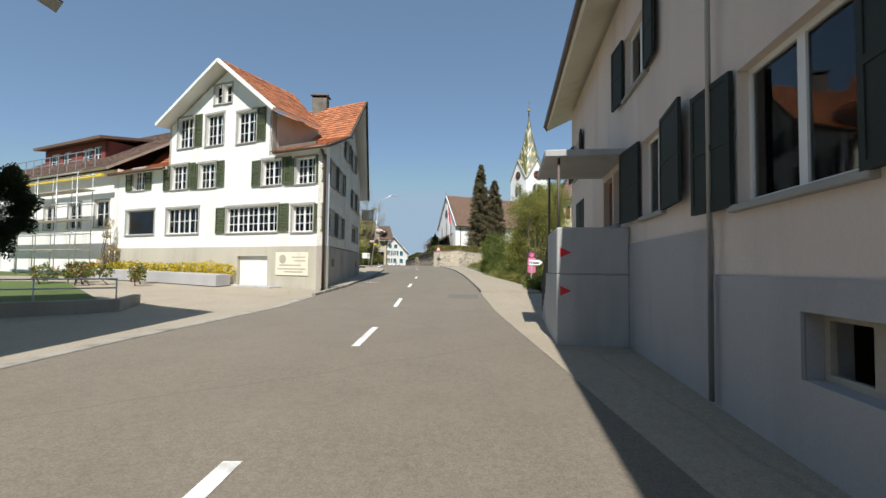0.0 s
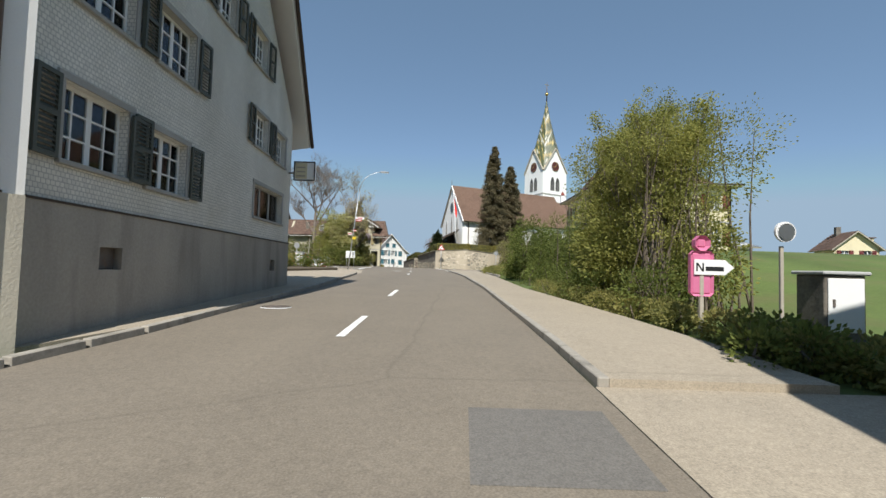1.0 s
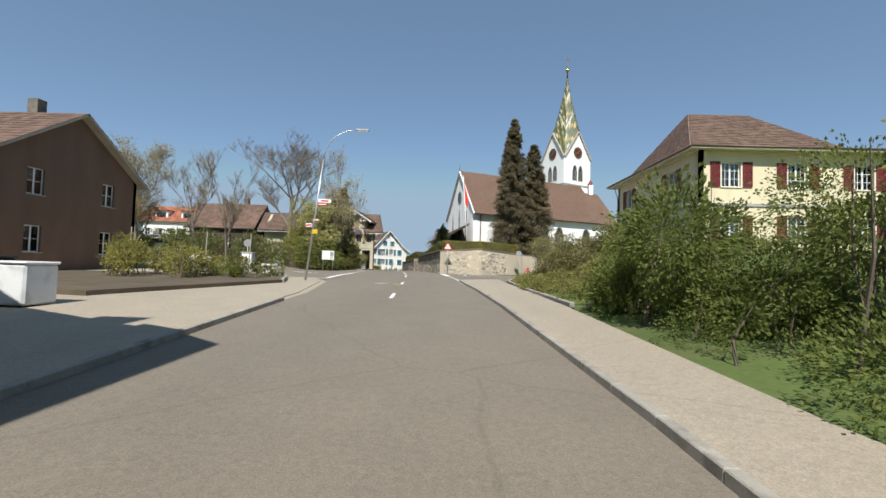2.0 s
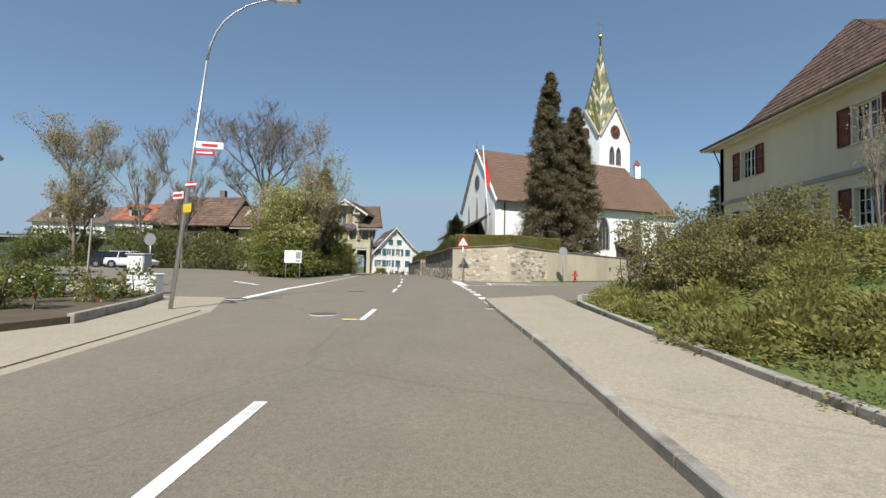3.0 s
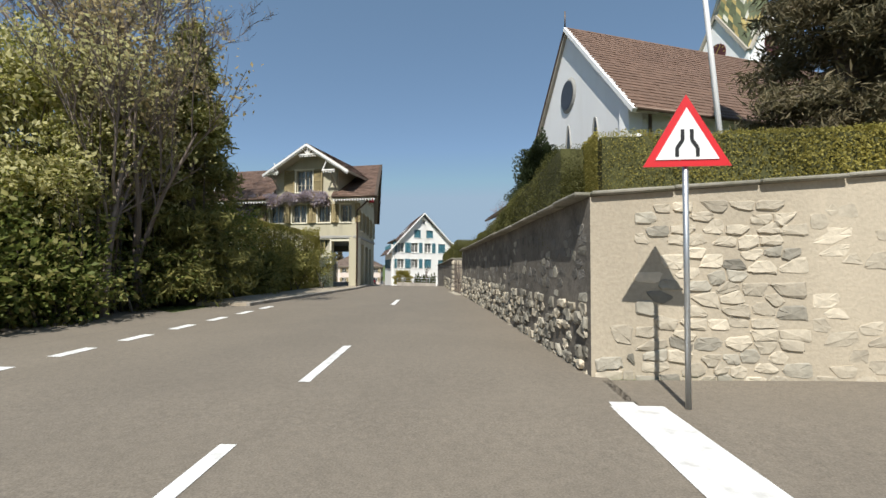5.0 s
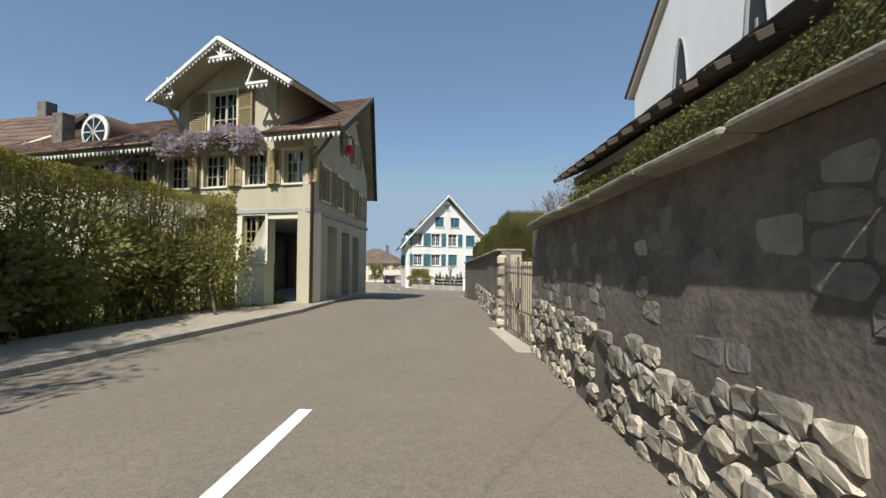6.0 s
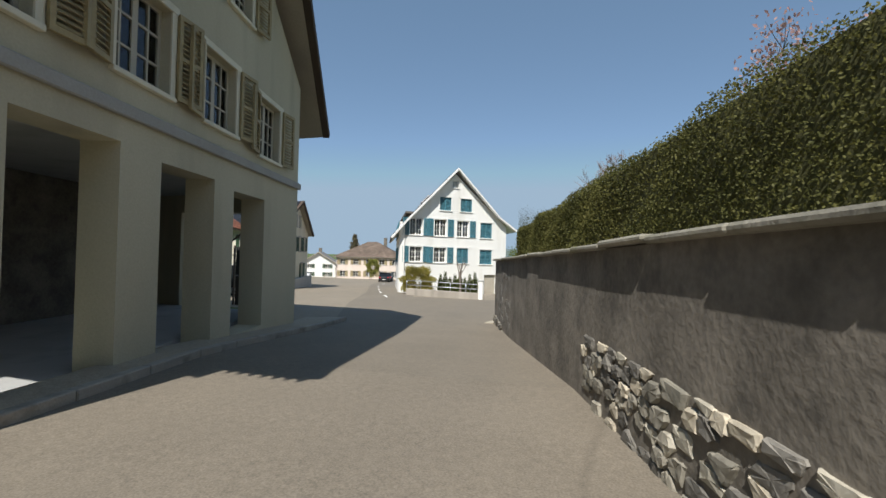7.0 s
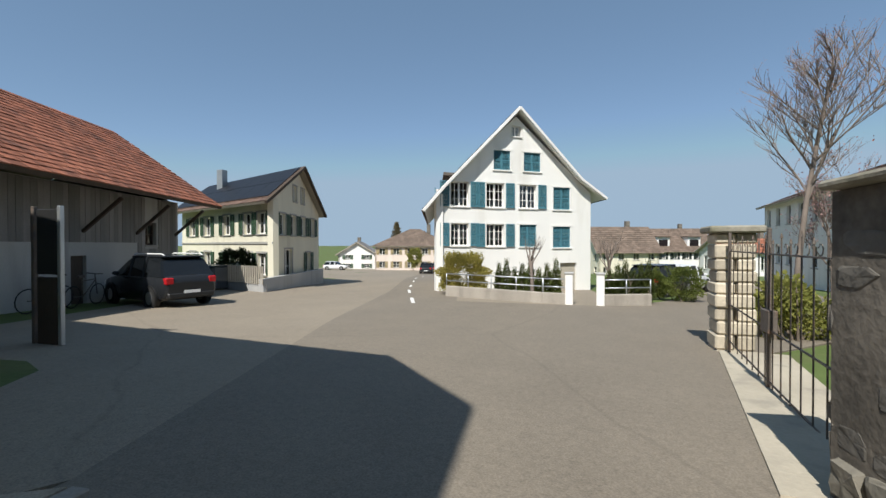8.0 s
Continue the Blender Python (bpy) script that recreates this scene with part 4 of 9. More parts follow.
def mark(a, b, w, material=ROAD_PAINT, label="worn white road marking on asphalt"):
    a, b = Vector((*a[:2], 0)), Vector((*b[:2], 0))
    d = (b - a).normalized()
    n = Vector((d.y, -d.x, 0)) * w / 2
    bm = bmesh.new()
    k = max(1, int((b - a).length / 0.6))
    rows = []
    for i in range(k + 1):
        p = a.lerp(b, i / k)
        rows.append([bm.verts.new((*(p + n * s)[:2], ground_z(p.y) + 0.006)) for s in (-1, 1)])
    for r0, r1 in zip(rows, rows[1:]):
        bm.faces.new((r0[0], r0[1], r1[1], r1[0]))
    ob = part("road_marking", bm, material, None)
    tagged(ob, label, "road marking", kind="structure")
    return ob


for s in [28.6 + 6.75 * i for i in range(-3, 3)] + [57 + 8.35 * i for i in range(0, 4)] + [76.6 + 0.8, 86.2, 95.8] + [133, 138, 143, 150, 157, 164]:
    p, d = along(CENTRE, s + 7.0)
    if p is not None:
        mark(p - d * 1.15, p + d * 1.15, 0.14)
for i in range(11):
    a = Vector((0.3, 55.6, 0)).lerp(Vector((-1.45, 72.4, 0)), i / 11)
    b = Vector((0.3, 55.6, 0)).lerp(Vector((-1.45, 72.4, 0)), (i + 0.55) / 11)
    mark(a, b, 0.26)
mark((-8.2, 55.6), (-8.9, 66.5), 0.3)
for i in range(10):
    mark((-9.0 - 0.12 * i, 67.2 + 1.35 * i), (-9.07 - 0.12 * i, 67.9 + 1.35 * i), 0.22)
mark((-1.25, 71.6), (-0.6, 66.2), 0.55)
mark((-0.85, 66.0), (5.2, 68.9), 0.13)
for a, b in (((0.9, 69.5), (3.4, 70.1)), ((1.0, 67.7), (3.5, 69.3)), ((0.9, 69.55), (1.02, 67.65)), ((1.1, 68.7), (2.9, 69.6)), ((3.6, 69.4), (4.3, 69.8))):
    mark(a, b, 0.22)
mark((-14.1, 66), (-11.0, 62.6), 0.25)
mark((-3.5, 51.2), (-3.1, 51.2), 0.22, YELLOW_PAINT, "small faded yellow marking on asphalt")


def manhole(x, y, r=0.33):
    t = thing("manhole_cover", x, y, ground_z(y), "round cast-iron manhole cover set in the asphalt", "manhole cover")
    bm = bmesh.new()
    bmesh.ops.create_cone(bm, cap_ends=True, segments=28, radius1=r, radius2=r, depth=0.02)
    part("lid", bm, IRON, t, "", pose(x, y, ground_z(y) + 0.008))
    bm = bmesh.new()
    bmesh.ops.create_cone(bm, cap_ends=False, segments=28, radius1=r + 0.07, radius2=r + 0.05, depth=0.024)
    part("rim", bm, CONCRETE, t, "", pose(x, y, ground_z(y) + 0.006))


manhole(-4.2, 52.0, 0.29)
manhole(0.4, 54.4, 0.28)
slab("road_patch", [(0.2, 17.0), (1.4, 17.0), (1.45, 18.3), (0.25, 18.3)], 0.006, 0.02, DARK_PATCH, label="dark asphalt repair patch in the road")
manhole(-8.3, 55.4, 0.3)
manhole(-3.9, 24.5, 0.28)

# ---------------------------------------------------------------- white house with the shingled gable
FA = Vector((-0.902, 0.431, 0))


def house_a():
    P, Q = Vector((-5.2, 19.2, 0)), Vector((-5.7, 30.0, 0))
    L = P + FA * 15.5
    h = thing("white_house", -11, 24, 0.3, "white three-storey house with orange tiled roof and olive shutters", "house")
    m = wall_pose(L, P)
    T = 15.5
    rows = [  # u from the street corner, sill, width, height, columns, rows, leaves, shutters, curtain
        (13.3, 3.06, 2.6, 1.38, 1, 1, 1, "", False), (9.6, 3.04, 2.6, 1.36, 2, 2, 3, "", False), (4.48, 3.0, 3.4, 1.25, 2, 3, 5, "lr", True), (1.25, 2.95, 1.2, 1.2, 2, 3, 2, "r", True),
        (13.5, 5.6, 1.05, 1.22, 2, 3, 2, "lr", False), (9.92, 5.43, 1.3, 1.3, 2, 3, 2, "lr", True), (7.7, 5.36, 1.25, 1.28, 2, 3, 2, "lr", False), (3.2, 5.2, 1.2, 1.2, 2, 3, 2, "lr", True), (1.13, 5.12, 1.1, 1.18, 2, 3, 2, "lr", True),
        (9.5, 7.62, 1.3, 1.62, 2, 3, 2, "r", True), (7.25, 7.52, 1.3, 1.6, 2, 3, 2, "", False), (4.95, 7.4, 1.3, 1.56, 2, 3, 2, "r", True), (7.05, 9.62, 0.55, 0.95, 1, 2, 1, "", False), (6.35, 9.58, 0.55, 0.95, 1, 2, 1, "", False)]
    holes = [hole(T - u, z, w, hh) for u, z, w, hh, *_ in rows]
    outline = [(0, 2.3), (T, 2.3), (T, 6.7), (T - 3.25, 6.7), (T - 3.25, 8.7), (T - 6.4, 11.2), (T - 10.85, 8.85), (T - 10.85, 6.7), (0, 6.7)]
    panel("wall", h, m, outline, holes, 0.3, WHITE_RENDER, "white painted front wall")
    panel("plinth", h, m @ Matrix.Translation((0, -0.03, 0)), [(0, -0.2), (T + 0.03, -0.2), (T + 0.03, 2.298), (0, 2.298)], [(T - 5.3, 0.35, T - 3.3, 1.85)], 0.33, BEIGE_PLINTH, "beige rendered plinth")
    for u, z, w, hh, c, r, lv, sh, cur in rows:
        window(h, m, T - u, z, w, hh, c, r, lv, WHITE_WOOD if lv != 1 or w < 1 else STONE_TRIM, STONE_TRIM, sh, OLIVE_SHUTTER, cur, sw=0.55 if w < 2 else 0.62)
    put("garage_door", box_mesh("garage_door", WHITE_WOOD, T - 5.28, 0.12, 0.3, T - 3.32, 0.18, 1.84, 0.01), h, m, "white garage door")
    put("step", box_mesh("step", CONCRETE, T - 6.0, -0.7, 0.2, T - 2.4, -0.05, 0.48, 0.02), h, m)
    sg = put("sign_board", box_mesh("sign_board", PALE_CREAM, T - 2.75, -0.07, 0.98, T - 0.8, -0.032, 2.02, 0.01), h, m, "cream painted sign board with lettering")
    for z, a, b in ((1.78, 1.75, 0.95), (1.62, 1.6, 0.95), (1.42, 2.5, 1.2), (1.25, 2.6, 0.95), (1.12, 2.2, 1.1)):
        put("lettering", box_mesh("lettering", GREY_WOOD, T - a, -0.078, z, T - b, -0.071, z + 0.05), sg, m)
    bm = bmesh.new()
    bmesh.ops.create_cone(bm, cap_ends=True, segments=24, radius1=0.2, radius2=0.2, depth=0.01)
    part("emblem", bm, GREY_WOOD, sg, "", m @ pose(T - 2.3, -0.075, 1.72, 90))
    # gable wall beside the street
    s = wall_pose(P, Q)
    S = span(P, Q)
    side = [(1.55, 2.9, 1.3, 1.1, "lr", True), (3.35, 2.88, 1.25, 1.05, "lr", True), (8.75, 2.92, 2.4, 0.95, "", False), (1.6, 5.2, 1.25, 1.1, "lr", False), (3.5, 5.2, 1.25, 1.1, "lr", False),
            (7.9, 4.95, 1.0, 1.0, "lr", False), (9.6, 4.88, 0.95, 0.98, "l", False), (5.4, 7.35, 0.95, 1.05, "lr", False), (7.6, 7.25, 0.95, 1.05, "lr", False), (6.6, 9.1, 0.6, 0.8, "", False)]
    panel("wall", h, s, [(0, 2.3), (S, 2.3), (S, 6.6), (7.0, 10.7), (2.75, 7.5), (0.0, 6.55)], [hole(u, z, w, hh) for u, z, w, hh, *_ in side], 0.3, SHINGLE, "gable wall clad in small white shingles")
    panel("plinth", h, s @ Matrix.Translation((0, -0.03, 0)), [(0, -0.2), (S, -0.2), (S, 2.298), (0, 2.298)], [(1.7, 1.4, 2.2, 1.75), (9.0, 1.35, 9.45, 1.7)], 0.33, DIRTY_PLINTH, "stained grey rendered plinth")
    put("drip_edge", box_mesh("drip_edge", DARK_WOOD, 0, -0.05, 2.3, S, -0.003, 2.33), h, s)
    for u, z, w, hh, sh, cur in side:
        window(h, s, u, z, w, hh, 2 if w < 2 else 1, 3 if w < 2 else 1, 2 if w < 2 else 3, WHITE_WOOD if w < 2 else STONE_TRIM, STONE_TRIM, sh, SHADED_SHUTTER, cur, sw=0.42, ajar=4)
    for u in (1.95, 9.22):
        put("cellar_window", box_mesh("cellar_window", IRON, u - 0.25, 0.1, 1.36, u + 0.25, 0.14, 1.75), h, s)
    # back walls close the house
    R = L + Vector((-0.5, 10.8, 0))
    panel("wall", h, wall_pose(Q, R), [(0, 0), (T, 0), (T, 6.6), (0, 6.6)], [], 0.3, WHITE_RENDER)
    panel("wall", h, wall_pose(R, L), [(0, 0), (10.8, 0), (10.8, 6.65), (8.0, 7.45), (3.8, 10.6), (0, 6.6)], [], 0.3, WHITE_RENDER)
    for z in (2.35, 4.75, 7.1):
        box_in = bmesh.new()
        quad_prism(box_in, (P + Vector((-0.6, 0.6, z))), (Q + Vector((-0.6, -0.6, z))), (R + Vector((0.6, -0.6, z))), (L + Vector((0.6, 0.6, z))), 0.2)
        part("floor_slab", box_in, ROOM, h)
    # main roof
    out = Vector((-0.431, -0.902, 0))
    ridge0, back = Vector((-4.72, 26.1, 11.3)), Vector((-5.35, 31.1, 6.15))
    e0 = P - FA * 0.45 + out * 0.45 + Vector((0, 0, 6.6))
    kick = Vector((-4.75, 21.8, 7.9))
    wl = 16.2
    inn = -out
    for k, (u0, u1) in enumerate(((0.0, 3.3), (11.2, wl))):
        slope(h, e0 + FA * u0, e0 + FA * u1, kick + FA * u1, kick + FA * u0, ORANGE_TILE, 0.28, 0.33, 0.16, WHITE_WOOD, 13 + k, "flared foot of the tile roof")
    for k, (u0, u1) in enumerate(((0.0, 3.3), (3.3, 11.2), (11.2, wl))):
        slope(h, kick + FA * u0, kick + FA * u1, ridge0 + FA * u1, ridge0 + FA * u0, ORANGE_TILE, 0.28, 0.33, 0.16, WHITE_WOOD, 3 + 20 * k, "orange clay tile roof")
    slope(h, back + FA * wl, back, ridge0, ridge0 + FA * wl, ORANGE_TILE, 0.28, 0.36, 0.16, WHITE_WOOD, 4)
    for a, b in ((e0, kick), (kick, ridge0), (back, ridge0)):
        bar3(h, "verge_board", a + Vector((0.05, 0, -0.06)), b + Vector((0.05, 0, -0.04)), 0.11, DARK_WOOD)
    gutter(h, e0 + Vector((0, 0, -0.05)), e0 + FA * 3.1 + Vector((0, 0, -0.05)))
    gutter(h, e0 + FA * 11 + Vector((0, 0, -0.05)), e0 + FA * wl + Vector((0, 0, -0.05)))
    tube_part("downpipe", [e0 + Vector((-0.3, 0.25, -0.1)), P + Vector((0.02, -0.1, 6.0)), P + Vector((0.02, -0.1, 0.3))], 0.06, COPPER_BROWN, h)
    # cross gable over the front
    ap = L + (P - L).normalized() * (T - 6.35) + out * 0.55 + Vector((0, 0, 11.6))
    tl = L + (P - L).normalized() * (T - 11.1) + out * 0.55 + Vector((0, 0, 8.95))
    tr = L + (P - L).normalized() * (T - 2.5) + out * 0.55 + Vector((0, 0, 8.6))
    inn = -out
    slope(h, tl + inn * 3.8, tl, ap, ap + inn * 5.0, ORANGE_TILE, 0.28, 0.34, 0.14, WHITE_WOOD, 5)
    slope(h, tr, tr + inn * 3.0, ap + inn * 5.0, ap, ORANGE_TILE, 0.28, 0.34, 0.14, WHITE_WOOD, 6)
    for a in (tl, tr):
        bar3(h, "verge_board", a + out * 0.06 + Vector((0, 0, -0.1)), ap + out * 0.06 + Vector((0, 0, -0.1)), 0.17, WHITE_WOOD, "white verge board")
    for u, zt in ((3.25, 8.72), (10.85, 8.9)):
        c = L + (P - L).normalized() * (T - u)
        a, b = (c, c + inn * 4.0)
        panel("dormer_cheek", h, wall_pose(a, b) if u < 5 else wall_pose(b, a), [(0, 6.6), (4.0, 6.6), (4.0, zt), (0, zt)], [], 0.15, GREY_WOOD)
    ch = Vector((-7.8, 27.4, 11.0))
    bm = bmesh.new()
    box(bm, ch.x - 0.45, ch.y - 0.3, 10.0, ch.x + 0.45, ch.y + 0.3, 11.9, 0.02)
    c = part("chimney", bm, DIRTY_SHADED_RENDER, h)
    bm = bmesh.new()
    box(bm, ch.x - 0.55, ch.y - 0.4, 12.0, ch.x + 0.55, ch.y + 0.4, 12.08, 0.02)
    for sx in (-0.4, 0.4):
        box(bm, ch.x + sx - 0.03, ch.y - 0.2, 11.9, ch.x + sx + 0.03, ch.y + 0.2, 12.0)
    part("chimney_cap", bm, IRON, c)
    # low wing at the left end
    return h


house_a()


def hanging_sign(x, y, z):
    """A small box sign on a bracket at the gable's far corner."""
    t = thing("hanging_sign", x, y, z, "yellow box sign on a wall bracket, its sunlit part coloured white", "sign")
    bm = bmesh.new()
    box(bm, x + 0.15, y - 0.1, z + 0.1, x + 0.86, y + 0.1, z + 0.74, 0.03)
    part("case", bm, SIGN_WHITE, t)
    # Face stops short; the bare white right part imitates sun on the front.
    bm = bmesh.new()
    box(bm, x + 0.19, y - 0.112, z + 0.15, x + 0.6, y - 0.101, z + 0.7, 0)
    part("face", bm, SIGN_FADED, t, "faded yellowish sign face")
    bm = bmesh.new()
    for a, b, c, d in ((0.13, 0.88, 0.08, 0.11), (0.13, 0.88, 0.73, 0.76), (0.13, 0.16, 0.11, 0.73), (0.85, 0.88, 0.11, 0.73)):
        box(bm, x + a, y - 0.115, z + c, x + b, y - 0.06, z + d)
    part("rim", bm, SIGN_BLACK, t)
    for k in range(3):
        bm = bmesh.new()
        box(bm, x + 0.24, y - 0.118, z + 0.22 + 0.15 * k, x + 0.54, y - 0.113, z + 0.27 + 0.15 * k)
        part("lettering", bm, GREY_WOOD, t)
    bar3(t, "bracket", (x - 0.12, y, z + 0.36), (x + 0.15, y, z + 0.36), 0.05, IRON)


hanging_sign(-5.6, 29.75, 4.45)


def house_a_neighbour():
    """The long white house under scaffolding that adjoins the white house."""
    P = Vector((-5.2, 19.2, 0)) + FA * 15.55
    L = P + FA * 16
    h = thing("long_white_house", (P.x + L.x) / 2, 30, 0.5, "long white house with red boarded dormer under renovation", "house")
    m = wall_pose(L, P)
    T = 16.0
    wins = [(T - 1.6, 3.6, 1.5, 1.6), (T - 4.6, 3.6, 1.5, 1.6), (T - 7.6, 3.6, 1.5, 1.6), (T - 11, 3.6, 1.5, 1.6)]
    panel("wall", h, m, [(0, 0), (T, 0), (T, 7.0), (0, 7.0)], [hole(*w) for w in wins], 0.3, WHITE_RENDER)
    for w in wins:
        window(h, m, *w, 1, 2, 2, WHITE_WOOD, STONE_TRIM, "", OLIVE_SHUTTER)
    out, n = Vector((-0.431, -0.902, 0)), Vector((0.431, 0.902, 0))
    e = P + out * 0.7 + Vector((0, 0, 7.0))
    r = P + n * 6.5 + Vector((0, 0, 11.7))
    slope(h, e, e + FA * T, r + FA * T, r, BROWN_TILE, 0.3, 0.36, 0.16, GREY_WOOD, 8)
    bar3(h, "awning", e + out * 0.1 + Vector((0, 0, -0.5)), e + FA * 12 + out * 0.1 + Vector((0, 0, -0.5)), 0.16, SIGN_YELLOW)
    panel("wall", h, wall_pose(P + n * 11, L + n * 11), [(0, 0), (T, 0), (T, 7.0), (0, 7.0)], [], 0.3, WHITE_RENDER)
    panel("wall", h, wall_pose(L + n * 11, L), [(0, 0), (11, 0), (11, 7.0), (4.5, 11.5), (0, 7.0)], [], 0.3, WHITE_RENDER)
    slope(h, L + n * 11.5 + Vector((0, 0, 7)), P + n * 11.5 + Vector((0, 0, 7)), r, r + FA * T, BROWN_TILE, 0.3, 0.4, 0.16, GREY_WOOD, 9)
    # red boarded dormer with balcony rail
    a, b = P + FA * 12 + n * 1.4, P + FA * 4.2 + n * 1.4
    dm = wall_pose(a, b)
    D = span(a, b)
    dw = [(1.4, 8.2, 1.2, 1.05), (3.0, 8.2, 1.0, 1.05), (5.6, 8.2, 1.2, 1.05), (6.8, 8.2, 0.9, 1.05)]
    panel("dormer_wall", h, dm, [(0, 7.6), (D, 7.6), (D, 9.6), (0, 9.6)], [hole(*w) for w in dw], 0.15, RED_WOOD, "dark red boarded dormer")
    for w in dw:
        window(h, dm, *w, 1, 2, 2, WHITE_WOOD, None, "", None, sill=False, deep=0.06)
    bm = bmesh.new()
    quad_prism(bm, a + FA * 0.4 + out * 0.6 + Vector((0, 0, 9.72)), b - FA * 0.4 + out * 0.6 + Vector((0, 0, 9.72)), b - FA * 0.4 + n * 5 + Vector((0, 0, 10.7)), a + FA * 0.4 + n * 5 + Vector((0, 0, 10.7)), 0.18)
    part("dormer_roof", bm, BROWN_TILE, h)
    for p in (a, b):
        panel("dormer_cheek", h, wall_pose(b, b + n * 3) if p is b else wall_pose(a + n * 3, a), [(0, 7.6), (3, 7.6), (3, 9.6), (0, 9.6)], [], 0.12, RED_WOOD)
    q0, q1 = e + FA * 1.5 + n * 0.2, e + FA * 13 + n * 0.2
    for k in range(2):
        bar3(h, "rail", q0 + Vector((0, 0, 0.7 + 0.5 * k)), q1 + Vector((0, 0, 0.7 + 0.5 * k)), 0.05, GALVANISED)
    for i in range(12):
        p = q0.lerp(q1, i / 11)
        bar3(h, "baluster", p, p + Vector((0, 0, 1.2)), 0.04, GALVANISED)
    # scaffolding before the wall
    sc = thing("scaffold", P.x - 5, P.y, 0.5, "light steel scaffolding before the white wall", "scaffolding")
    s0 = P + out * 1.0
    for i in range(6):
        for dlt in (0.0, 0.75):
            p = s0 + FA * (0.6 + 2.2 * i) + out * dlt + Vector((0, 0, ground_z(25)))
            tube_part("standard", [p, p + Vector((0, 0, 6.0))], 0.026, GALVANISED, sc, "", 6)
    for k in range(3):
        z = 2.2 + 1.7 * k
        for dlt in (0.0, 0.75):
            a = s0 + FA * 0.3 + out * dlt + Vector((0, 0, z + 0.9))
            tube_part("ledger", [a, a + FA * 11.8], 0.026, GALVANISED, sc, "", 6)
        bm = bmesh.new()
        a = s0 + FA * 0.3 + Vector((0, 0, z))
        quad_prism(bm, a, a + FA * 11.8, a + FA * 11.8 + out * 0.7, a + out * 0.7, 0.05)
        part("deck", bm, GREY_WOOD, sc)


house_a_neighbour()


def house_corner_eave():
    """The house beside the start of the drive; only its eave is ever seen."""
    h = thing("house", -13, 0, 0, "pale house with wide brown eaves beside the forecourt", "house")
    a, b, c, d = (-7.9, 6.4), (-7.9, -12), (-19, -12), (-19, 6.4)
    for p, q in ((a, d), (d, c), (c, b), (b, a)):
        panel("wall", h, wall_pose(q, p), [(0, 0), (span(p, q), 0), (span(p, q), 6.2), (0, 6.2)], [], 0.3, PALE_CREAM)
    slope(h, (-6.75, -13, 6.0), (-6.75, 7.6, 6.0), (-13.4, 7.6, 10.5), (-13.4, -13, 10.5), BROWN_TILE, 0.3, 0.4, 0.2, GREY_WOOD, 11)
    slope(h, (-20.2, 7.6, 6.0), (-20.2, -13, 6.0), (-13.4, -13, 10.5), (-13.4, 7.6, 10.5), BROWN_TILE, 0.3, 0.4, 0.2, GREY_WOOD, 12)


house_corner_eave()


